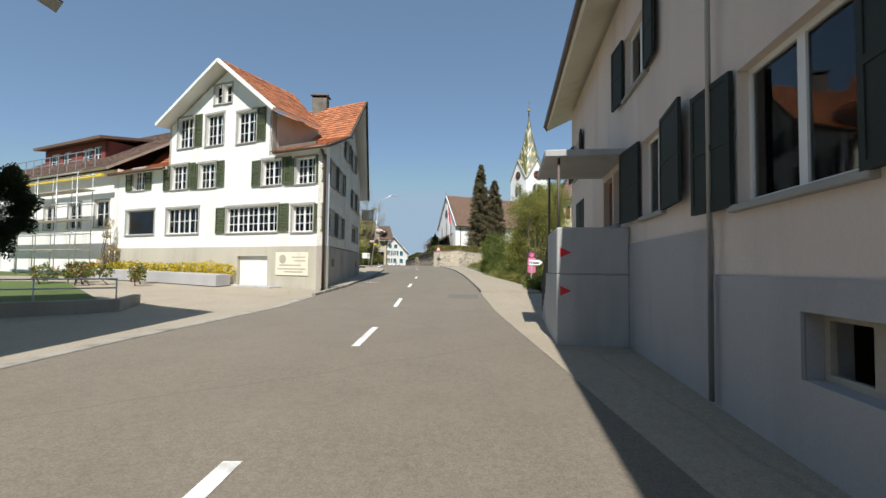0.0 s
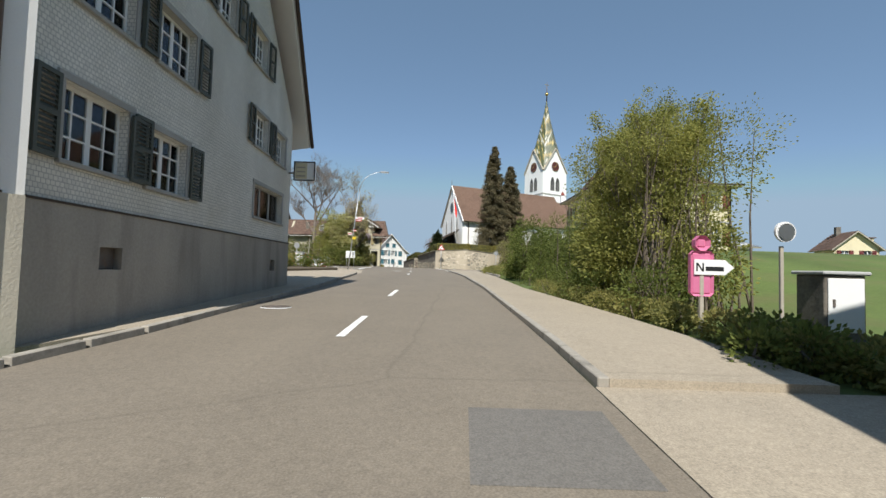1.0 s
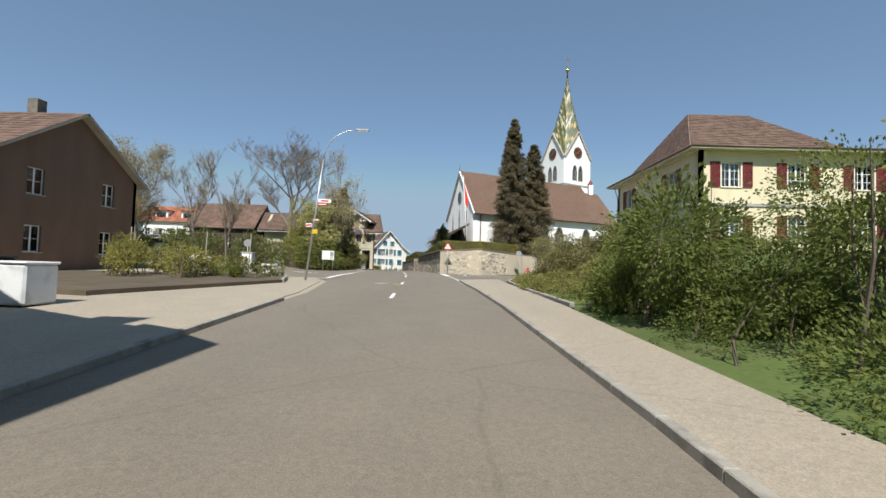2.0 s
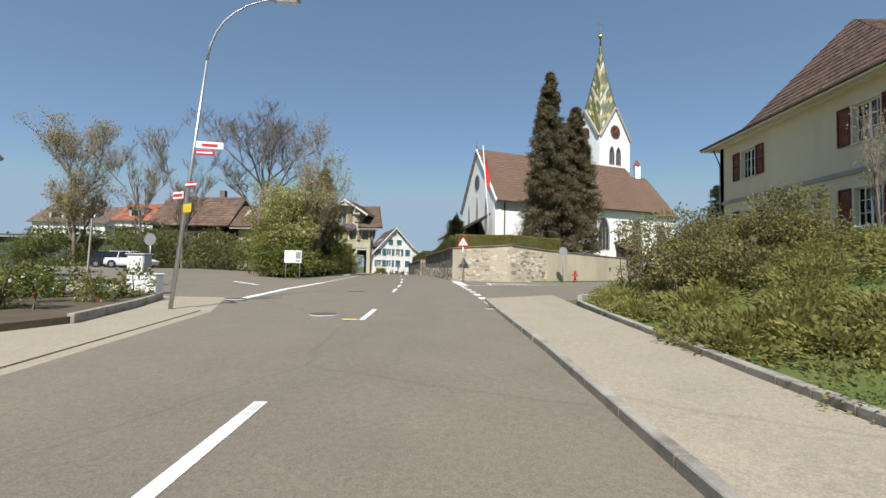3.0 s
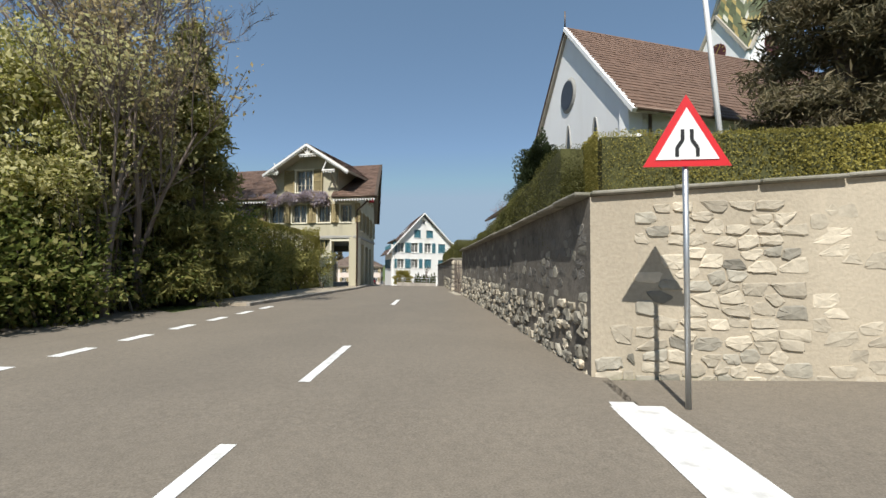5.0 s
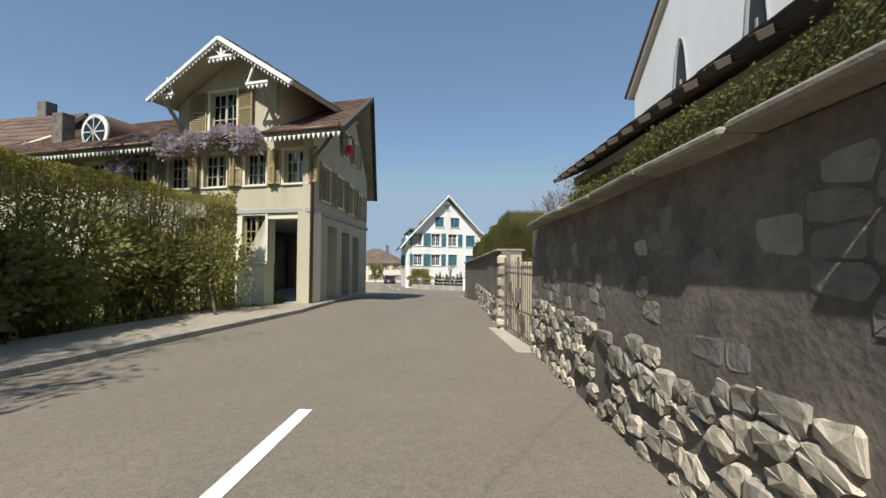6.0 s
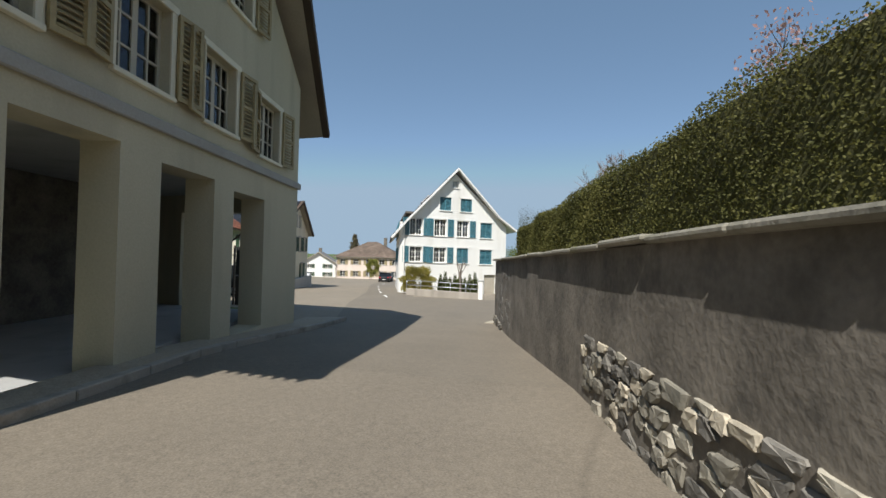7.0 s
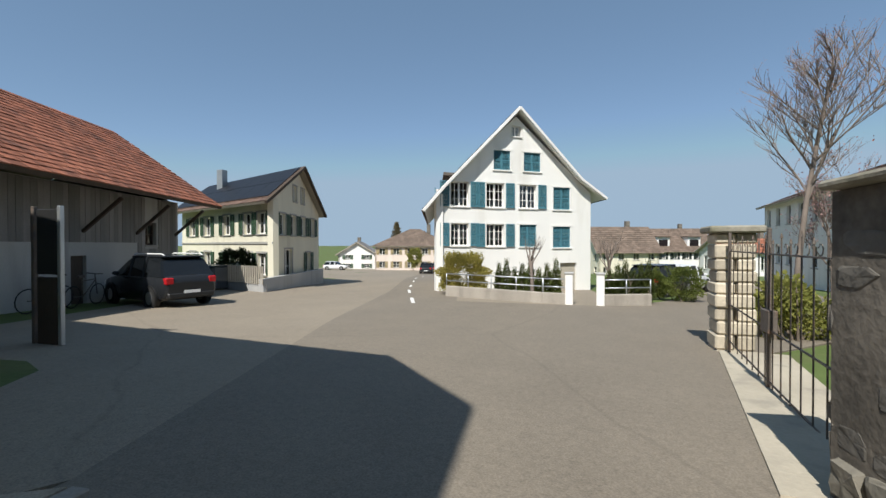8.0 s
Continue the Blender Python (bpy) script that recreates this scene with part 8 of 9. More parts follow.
# ---------------------------------------------------------------- houses further off
def plain_house(name, x, y, z, w, d, ze, zr, turn, wall, tile, label, rows=2, cols=4, shut=None, hip=False, dormer=False):
    """A distant house: walls, gabled or hipped roof, rows of windows on two faces."""
    h = thing(name, x, y, z, label, "house", "", "", turn)
    M = pose(x, y, z, 0, 0, turn)
    co = [(-w / 2, -d / 2), (w / 2, -d / 2), (w / 2, d / 2), (-w / 2, d / 2)]
    P = [M @ Vector((u, v, 0)) for u, v in co]
    for i in range(4):
        a, b = P[i], P[(i + 1) % 4]
        S = span(a, b)
        m = wall_pose(a, b, z)
        wins = []
        if i in (0, 1, 3):
            n = cols if i == 0 else max(2, cols - 1)
            wins = [(S * (k + 0.5) / n, ze / rows * r + ze / rows * 0.36, min(1.1, S / n * 0.4), ze / rows * 0.46) for k in range(n) for r in range(rows)]
        g = [(0, -1.5), (S, -1.5), (S, ze), (0, ze)] if hip or i in (0, 2) else [(0, -1.5), (S, -1.5), (S, ze), (S / 2, zr - 0.2), (0, ze)]
        panel("wall", h, m, g, [hole(*q) for q in wins], 0.3, wall)
        for q in wins:
            window(h, m, *q, 1, 2, 2, WHITE_WOOD, None, "lr" if shut else "", shut, False, sw=q[2] * 0.5)
    def V(u, v, zz):
        return M @ Vector((u, v, zz))
    o = 0.6
    if hip:
        r0, r1 = V(-w / 2 + d * 0.5, 0, zr), V(w / 2 - d * 0.5, 0, zr)
        A, B, C, D = V(-w / 2 - o, -d / 2 - o, ze), V(w / 2 + o, -d / 2 - o, ze), V(w / 2 + o, d / 2 + o, ze), V(-w / 2 - o, d / 2 + o, ze)
        for p, q, a, b in ((A, B, r1, r0), (B, C, r1, r1), (C, D, r0, r1), (D, A, r0, r0)):
            slope(h, p, q, a, b, tile, 0.5, 0.5, 0.15, GREY_WOOD, 81)
    else:
        slope(h, V(-w / 2 - o, -d / 2 - o, ze - 0.3), V(w / 2 + o, -d / 2 - o, ze - 0.3), V(w / 2 + o, 0, zr), V(-w / 2 - o, 0, zr), tile, 0.5, 0.5, 0.15, GREY_WOOD, 82)
        slope(h, V(w / 2 + o, d / 2 + o, ze - 0.3), V(-w / 2 - o, d / 2 + o, ze - 0.3), V(-w / 2 - o, 0, zr), V(w / 2 + o, 0, zr), tile, 0.5, 0.5, 0.15, GREY_WOOD, 83)
    bm = bmesh.new()
    box(bm, -0.35, -0.35, zr - 1.0, 0.35, 0.35, zr + 1.0, 0.02)
    part("chimney", bm, DIRTY_SHADED_RENDER, h, "", M @ Matrix.Translation((w * 0.2, 0.4, 0)))
    if dormer:
        for u in (-w * 0.22, w * 0.22):
            bm = bmesh.new()
            box(bm, u - 1.3, -d * 0.42, ze - 0.1, u + 1.3, -d * 0.1, ze + (zr - ze) * 0.6, 0.02)
            dm = part("dormer", bm, wall, h, "", M)
            put("pane", box_mesh("pane", CAR_GLASS, u - 0.9, -d * 0.42 - 0.02, ze + 0.4, u + 0.9, -d * 0.42 - 0.005, ze + (zr - ze) * 0.48), dm, M)
            bm = bmesh.new()
            box(bm, u - 1.5, -d * 0.46, ze + (zr - ze) * 0.6, u + 1.5, -d * 0.05, ze + (zr - ze) * 0.6 + 0.15, 0.02)
            part("dormer_roof", bm, tile, dm, "", M)
    return h


plain_house("cream_house", -45.5, 187, -2.8, 14, 12, 5.1, 8.6, 14, PINK_RENDER, OLD_TILE, "pale pinkish house with brown hipped roof far down the street", 2, 5, TAN_SHUTTER, True)
plain_house("small_house", -59, 188, -3.0, 7, 8, 3.7, 6.2, 110, WHITE_RENDER, GREY_ROOF, "small white gabled house far down the street", 2, 3, GREEN_SHUTTER)
plain_house("brown_roof_house", -6.6, 184, -2.9, 10, 9, 4.3, 8.5, 22, PALE_CREAM, OLD_TILE, "cream house with large brown roof behind the lane", 2, 4)
plain_house("white_row_house", 4.4, 206, -4.0, 14, 11, 5.3, 9.9, 18, WHITE_RENDER, OLD_TILE, "white house with brown roof and wide dormers", 2, 6, DARK_SHUTTER, False, True)
plain_house("new_white_house", 9.3, 140.5, -0.3, 22, 10, 6.6, 8.6, -94, WHITE_RENDER, BROWN_TILE, "modern white house with brown roof behind the gate", 2, 8)
plain_house("red_roof_house", -58, 122, 1.0, 12, 10, 9.2, 12.6, 4, WHITE_RENDER, BARN_TILE, "white house with red roof behind the car park", 1, 5, None, False, True)
plain_house("old_roof_house", -76, 125, 1.0, 13, 10, 9.0, 12.4, 8, WHITE_RENDER, OLD_TILE, "white house with weathered brown roof behind the car park", 1, 5, None, False, True)
plain_house("dark_roof_house", -37.0, 101, 1.2, 10, 8, 6.5, 10.6, 0, DARK_WOOD, BROWN_TILE, "dark wooden house with broad brown roof behind bushes", 1, 4)
plain_house("corner_house", -30.5, 56, 1.2, 11, 11, 6.8, 10.4, 0, BROWN_BOARDS, BROWN_TILE, "brown timber house behind the garden", 2, 3)
plain_house("white_building", 31, 68, 2.4, 8, 6, 3.0, 3.8, 10, WHITE_RENDER, ZINC, "low white building beyond the meadow", 1, 6)
plain_house("meadow_house", 66.0, 88, 2.7, 6.0, 6.0, 4.0, 6.8, 75, YELLOW_RENDER, BROWN_TILE, "yellow house with brown tiled roof beyond the meadow", 2, 3, RED_SHUTTER, False, True)
plain_house("long_hall", -53, 100, 1.3, 18, 8, 4.6, 5.0, 4, GREEN_HALL, ZINC, "long dark green hall behind the car park", 1, 2)
plain_house("low_white_building", 14.5, 190, -3.5, 12, 8, 5.0, 7.0, 18, WHITE_RENDER, BARN_TILE, "low white building with red roof beyond the lane", 1, 3)
plain_house("red_house", 47, 131, 1.0, 10, 8, 4.6, 8.4, 5, WHITE_RENDER, BARN_TILE, "house with red tiled roof beyond the churchyard", 2, 3)


# ---------------------------------------------------------------- hedges, bushes and trees
hedge("hedge", (-1.3, 74.0), (3.0, 74.4), 0.9, 3.0, 5.0, 3.0, 5.05, 60000, 0.022, BROWN_HEDGE, 1, "low clipped hedge behind the churchyard wall")
hedge("hedge", (3.0, 74.4), (6.6, 75.9), 0.9, 3.0, 5.05, 3.0, 4.9, 50000, 0.022, BROWN_HEDGE, 2, "low clipped hedge behind the churchyard wall")
# Road-side runs take darker leaves: their shade is put into the leaf colour.
hedge("hedge", (-1.3, 74.2), (-2.5, 80.0), 0.9, 3.0, 5.0, 3.0, 4.4, 71500, 0.018, SHADED_HEDGE_LEAF, 93, "clipped brownish hedge above the old wall")
hedge("hedge", (-2.5, 80.0), (-3.75, 86.3), 0.9, 3.0, 4.4, 3.0, 4.0, 77000, 0.017, SHADED_HEDGE_LEAF, 3, "clipped brownish hedge above the old wall")
hedge("hedge", (-4.95, 91.3), (-7.6, 103.6), 1.0, 3.2, 4.4, 2.95, 3.75, 165000, 0.016, SHADED_HEDGE_LEAF, 4, "tall clipped green hedge above the old wall")
hedge("hedge", (-14.3, 91.6), (-14.6, 79.5), 1.1, 1.4, 4.8, 1.4, 5.2, 120000, 0.038, BEECH_HEDGE, 5, "loose spring-green hedge before the arcaded house", False)
bush("round_bush", [(-3.9, 92.0, 3.7, 0.45, 0.45, 0.5)], 22000, 0.02, BUSH_LEAF, 6, "round clipped box bush inside the gate")
bush("yew", [(-1.6, 82.2, 5.0, 0.95, 0.95, 1.9), (-1.5, 82.1, 6.2, 0.62, 0.62, 1.1)], 34000, 0.04, YEW, 7, "dark rounded yew beside the church gable", stems=4)
for i, (x, y) in enumerate(((37.0, 108), (39.4, 109), (41.8, 110), (44.2, 111))):
    conifer("cypress", x, y, 3.0, 12.4 - 0.5 * i, 2.0, 12000, YEW, 30 + i, "dark columnar cypress beside the churchyard wall", 0.3, 0.14)
conifer("spruce", 6.8, 80.4, 3.0, 17.2, 2.85, 100000, NEEDLE, 8, "tall dark spruce before the church", 0.74, 0.085)
conifer("spruce", 9.5, 82.0, 3.0, 14.6, 2.7, 74000, NEEDLE, 9, "dark spruce beside a taller one", 0.7, 0.085)

# the big spring bushes right of the street
boxes = clumps(5.0, 24.6, 1.8, 7.4, 29.0, 5.2, 38, 0.9, 11) + clumps(4.9, 27.6, 3.0, 6.4, 30.2, 5.6, 12, 0.8, 9) + clumps(6.6, 29.5, 1.8, 9.8, 33.5, 5.0, 20, 0.95, 10) + clumps(4.4, 25.0, 1.3, 7.0, 31, 2.8, 30, 0.8, 12)
bush("spring_bush", boxes, 74000, 0.043, SPRING_LEAF, 13, "tall spring-green bushes and saplings beside the pavement", stems=4)
boxes = clumps(3.7, 24, 0.9, 6.0, 42, 1.7, 44, 0.6, 14) + clumps(4.0, 18.6, 0.45, 8.0, 21.6, 0.7, 22, 0.42, 19)
bush("low_bush", boxes, 36000, 0.034, BUSH_LEAF, 15, "low dark green shrubs along the pavement edge", stems=3)
boxes = clumps(4.0, 33, 1.5, 8.0, 46, 3.6, 40, 0.95, 17)
bush("dark_bush", boxes, 60000, 0.046, BUSH_LEAF, 18, "dark green dense bush beside the pavement", stems=4)
for i, (x, y, hh) in enumerate(((5.3, 25.6, 4.9), (6.8, 27.5, 5.4), (5.7, 29.4, 5.0), (6.6, 30.0, 5.6), (7.6, 32.0, 5.4), (5.8, 28.0, 5.0))):
    bare_tree("sapling", x, y, hh, 0.05, 60 + i, "slender sapling with young leaves among bushes", 0.45, SPRING_LEAF, 14000, None, 4, 5, 0.034, 0.12)
boxes = [(3.75 + 0.055 * i + 0.25 * math.sin(i * 2.3), 31.5 - 0.55 * i, ground_z(31.5 - 0.55 * i) + 0.24, 0.42, 0.45, 0.3) for i in range(24)]
bush("verge_plants", boxes, 22000, 0.03, BANK_LEAF, 20, "fresh green ground plants along the pavement edge", stems=2)
# the planted bank below the yellow house
boxes = []
rng = random.Random(21)
for i in range(150):
    x = rng.uniform(3.4, 12.5)
    y = rng.uniform(44, 56.5 + (x - 3) * 0.45)
    boxes.append((x, y, ground_z(y) + bank_z(x, y) + 0.18, rng.uniform(0.5, 0.9), rng.uniform(0.5, 0.9), rng.uniform(0.3, 0.5)))
bush("bank_shrub", boxes, 110000, 0.044, BANK_LEAF, 22, "dense low evergreen shrubs covering the bank", stems=2)
boxes = clumps(5.2, 53.4, 1.9, 9.8, 58.0, 4.0, 46, 0.75, 23) + clumps(9, 54, 3.2, 12.6, 60, 4.6, 16, 0.8, 25) + clumps(5.4, 53, 1.7, 9.6, 57.5, 2.8, 26, 0.7, 26)
bush("grey_bush", boxes, 36000, 0.05, GREY_LEAF, 24, "tall grey-brown budding bush on the bank", stems=10, extra=((BANK_LEAF, 44000, 0.046),))
kerb_line([(3.2, 41), (3.05, 46.5), (3.1, 52), (3.2, 55.5), (3.8, 57.8), (6.0, 59.6), (12, 62.3)], "stone edging of the bank", 0.16, 0.2, 0.5)
bare_tree("shrub", 12.6, 55.4, 4.6, 0.06, 66, "bare upright shrub against the yellow house", 0.35, BUFF_LEAF, 500, 2.6, 4, 5, 0.04, 0.1)

# trees and shrubs left of the junction
boxes = clumps(-15.8, 72.5, 2.2, -13.2, 82, 4.4, 34, 1.2, 31)
bush("hedge_bush", boxes, 26000, 0.085, BUSH_LEAF, 32, "wild green hedge of bushes along the branch road", stems=6, extra=((BANK_LEAF, 12000, 0.08),))
boxes = clumps(-15.6, 74.0, 4.0, -13.2, 80.5, 8.6, 26, 1.1, 33)
bush("blossom_tree", boxes, 19000, 0.065, SPRING_LEAF, 34, "tall bush with pale yellow blossom at the junction", "tree", 8, ((BLOSSOM, 15000, 0.075),))
conifer("fir", -13.5, 80.4, 1.5, 9.8, 2.1, 24000, BANK_LEAF, 35, "young green fir among blossom bushes", 0.75, 0.1)
boxes = clumps(-18.4, 75.5, 3.0, -15.6, 80, 9.2, 22, 1.25, 36)
bush("willow_bush", boxes, 22000, 0.075, SPRING_LEAF, 37, "tall olive-green budding bush", "tree", 8)
boxes = clumps(-14.6, 84, 2.2, -12.6, 91, 3.3, 18, 0.95, 38)
bush("dark_hedge", boxes, 13000, 0.07, BANK_LEAF, 39, "olive green hedge beside the pavement", stems=3)
boxes = clumps(-33, 82.4, 2.0, -17, 87, 5.2, 64, 1.3, 40)
boxes += clumps(-52, 85.5, 1.9, -33, 91, 5.6, 48, 1.35, 140)
bush("back_bush", boxes, 34000, 0.1, BUSH_LEAF, 41, "mixed olive and brown bushes behind the car park", stems=4, extra=((GREY_LEAF, 16000, 0.1),))
bare_tree("bare_tree", -21.2, 83.5, 13.4, 0.36, 143, "large bare tree with a spreading crown", 0.9, BUFF_LEAF, 2000, None, 6, 5, 0.04, 0.12)
bare_tree("budding_tree", -13.0, 76.8, 9.4, 0.1, 53, "slender tree with pale yellow young leaves over the hedge", 0.55, BLOSSOM, 3200, None, 5, 5, 0.06, 0.25)
bare_tree("bare_tree", -13.6, 78.5, 10.5, 0.14, 48, "thin tree with buff spring buds at the junction", 0.42, BUFF_LEAF, 4200, None, 5, 5, 0.07, 0.2)
bare_tree("budding_tree", -42.5, 86, 14.0, 0.22, 43, "tree with dense buff buds beside the car park", 0.6, BUFF_LEAF, 15000, None, 5, 6, 0.085, 0.14)
bare_tree("budding_tree", -33.5, 84, 12.0, 0.16, 44, "thin budding tree beside the car park", 0.5, BUFF_LEAF, 4000, None, 6, 4, 0.05, 0.3)
bare_tree("budding_tree", -29.5, 84.5, 12.5, 0.16, 45, "thin budding tree beside the car park", 0.5, BUFF_LEAF, 4000, None, 6, 4, 0.05, 0.3)
bare_tree("bare_tree", -4.35, 118.8, 10.8, 0.1, 152, "slender bare tree behind the iron gate", 0.75, PINK_BUD, 7000, 0.2, 4, 7, 0.014, 0.47, 16)
bare_tree("blossom_tree", -2.2, 101.4, 4.6, 0.06, 149, "small tree with pinkish buds behind the hedge", 0.6, PINK_BUD, 1500, 2.9, 4, 5, 0.05, 0.3)
bare_tree("bare_tree", -1.6, 123, 4.6, 0.08, 47, "thin bare tree beyond the hedge", 0.6, PINK_BUD, 1600, None, 5, 5, 0.04, 0.35)
bare_tree("pollard", -12.7, 120.4, 2.4, 0.1, 49, "pollarded bare tree before the white house", 0.5, None, 0, None, 3, 5, 0.03, 0.6)
bare_tree("pollard", -9.7, 120.8, 2.6, 0.1, 50, "pollarded bare tree before the white house", 0.5, None, 0, None, 3, 5, 0.03, 0.6)
bush("round_bush", [(-16.2, 122.2, 1.1, 1.15, 1.15, 1.15)], 16000, 0.045, BROWN_HEDGE, 51, "large round clipped bush at the house corner")
for i in range(14):
    f = i / 13
    x, y = (-14.3 + 0.36 * i, 121.3 - 0.12 * i) if i < 8 else (-9.75 + 0.29 * (i - 8), 120.3 + 0.12 * (i - 8))
    hh = 0.8 + 0.12 * math.sin(i * 2.1)
    bush("thuja", [(x, y, ground_z(y) + hh * 1.1, 0.15, 0.15, hh * 0.85), (x, y, ground_z(y) + hh * 0.9, 0.2, 0.2, hh * 0.8), (x, y, ground_z(y) + hh * 0.6, 0.22, 0.22, hh * 0.6)], 4600, 0.026, THUJA, 90 + i, "small columnar thuja in the garden row", "tree", 2, group="garden thujas")
bush("garden_bush", [(-6.8, 122.5, 0.9, 0.75, 0.75, 0.75), (-7.8, 123.2, 0.8, 0.5, 0.5, 0.6)], 9000, 0.04, BUSH_LEAF, 52, "round clipped bush at the lane")
bush("gate_bush", clumps(-7.2, 112.2, 0.8, -4.2, 115, 1.5, 9, 0.5, 53), 6000, 0.055, SPRING_LEAF, 54, "yellow-green garden shrubs behind the gate")
bush("house_bush", [(-28.6, 120.9, 1.4, 1.0, 0.8, 1.0)], 5000, 0.06, YEW, 55, "dark round bush before the solar house")

# front garden and flower beds
slab("bed", [(-9.2, 12.5), (-17.5, 20.6), (-30, 20.6), (-30, 10), (-12, 9.5)], 0.12, 0.2, GRASS, label="front lawn behind a low wall")
t = thing("garden_edging", -9.5, 12, 0.1, "low grey garden wall before the lawn", "garden wall")
for a, b in (((-12.5, 9.0), (-9.0, 12.4)), ((-9.0, 12.4), (-9.8, 14.4))):
    put("wall_base", box_mesh("wall_base", DIRTY_PLINTH, 0, 0, -0.2, round(span(a, b), 2), 0.2, 0.45, 0.02), t, wall_pose(a, b))
for z in (0.75, 1.0):
    tube_part("rail", [(-14.6, 8.2, z), (-9.2, 12.5, z)], 0.02, GALVANISED, t)
for i in range(5):
    p = Vector((-14.6, 8.2, 0)).lerp(Vector((-9.2, 12.5, 0)), i / 4)
    tube_part("rail_post", [(p.x, p.y, 0.1), (p.x, p.y, 1.02)], 0.02, GALVANISED, t)
boxes = [(-10.6 - 1.0 * i * 0.902, 21.4 + 1.0 * i * 0.431, 1.15 + 0.05 * math.sin(i), 0.6, 0.4, 0.35) for i in range(13)]
bush("flower_bed", boxes, 3000, 0.05, BUSH_LEAF, 71, "bright yellow flowers along the plinth", "flowers", 2, ((YELLOW_FLOWER, 7500, 0.045),))
slab("planter", [(-9.9, 20.6), (-19, 24.9), (-19.3, 24.2), (-10.2, 19.9)], 0.55, 0.5, GREY_PLINTH, label="grey planter bed before the house")
bush("flower_bed", clumps(-19, 19.5, 0.9, -13, 22.3, 1.1, 12, 0.4, 72), 3500, 0.05, BUSH_LEAF, 73, "mixed red and white flowers in the front garden", "flowers", 2, ((RED_FLOWER, 220, 0.05), (WHITE_FLOWER, 260, 0.045), (YELLOW_FLOWER, 200, 0.045)))
bush("climber", clumps(-19.6, 25.2, 1.2, -18.8, 25.5, 4.0, 9, 0.35, 74), 1500, 0.05, BUFF_LEAF, 75, "climbing rose on the white wall", "climber", 5)
bush("topiary", [(-12.45, 12.3, 3.0, 0.72, 0.72, 1.2)], 30000, 0.035, YEW, 76, "dark rounded clipped yew in the front garden", stems=3)
slab("bed_corner", [(-8.7, 49.5), (-10.6, 54.9), (-14.2, 55.6), (-22, 52.5), (-20, 42), (-11, 40.5)], 0.16, 0.3, SOIL, label="garden bed with flowers at the corner")
kerb_line([(-8.7, 49.5), (-9.6, 52.4), (-10.6, 54.9), (-14.2, 55.6)], "edging of the corner bed", 0.14, 0.22, 0.5)
bush("flower_bed", clumps(-13.8, 50, 1.6, -9.8, 54.2, 2.2, 18, 0.45, 77), 6000, 0.05, BUSH_LEAF, 78, "garden shrubs with white, red and yellow flowers", "flowers", 3, ((WHITE_FLOWER, 260, 0.045), (RED_FLOWER, 200, 0.045), (YELLOW_FLOWER, 120, 0.045)))
bush("garden_shrub", clumps(-19, 48, 1.9, -13, 54, 3.0, 16, 0.7, 79), 9000, 0.06, BEECH_HEDGE, 80, "tall garden shrubs at the corner", stems=5)
for i, (x, y) in enumerate(((-14.6, 53.0), (-12.6, 54.2), (-17.2, 50.5))):
    t = thing("garden_stake", x, y, ground_z(y), "weathered wooden garden stake in the flower bed", "stake", "garden stakes")
    bar3(t, "stake", (x, y, ground_z(y)), (x + 0.1, y, ground_z(y) + 2.6), 0.05, GREY_WOOD)


def far_woods():
    pts = []
    rng = np.random.default_rng(5)
    for x0, x1, y0, y1, hh in ((-20, 40, 240, 270, 7), (60, 130, 150, 200, 8), (-150, -80, 100, 150, 8)):
        n = 60
        c = np.column_stack([rng.uniform(x0, x1, n), rng.uniform(y0, y1, n), rng.uniform(1, hh * 0.5, n)])
        pts += [tuple(q) + (3.2, 3.2, hh * 0.5) for q in c]
    t = thing("far_woods", 0, 250, 0, "distant trees behind the village", "trees", kind="stuff")
    put("leaves", leaf_cloud("leaves", blob_points(60000, pts, 6), 0.3, BUSH_LEAF, 6), t)


far_woods()
conifer("far_spruce", -58, 205, -3.3, 11.5, 2.6, 5000, NEEDLE, 81, "dark spruce behind the far houses", 0.7, 0.25)
bush("street_bush", [(-41.0, 176, 0.4, 1.3, 1.3, 1.7)], 3000, 0.12, SPRING_LEAF, 82, "light green bush far down the street")


# ---------------------------------------------------------------- signs, lamps, street furniture
def ring_plate(bm, r, thick, seg=28):
    bmesh.ops.create_cone(bm, cap_ends=True, segments=seg, radius1=r, radius2=r, depth=thick)


def tri_plate(bm, side, thick, y, flip=False):
    hh = side * 0.866
    vs = [(-side / 2, -hh / 3), (side / 2, -hh / 3), (0, hh * 2 / 3)]
    f = [bm.verts.new((x, y, z)) for x, z in vs]
    g = [bm.verts.new((x, y + thick, z)) for x, z in vs]
    bm.faces.new(f)
    bm.faces.new(g[::-1])
    for i in range(3):
        bm.faces.new((f[i], f[(i + 1) % 3], g[(i + 1) % 3], g[i]))
    bmesh.ops.recalc_face_normals(bm, faces=bm.faces[:])


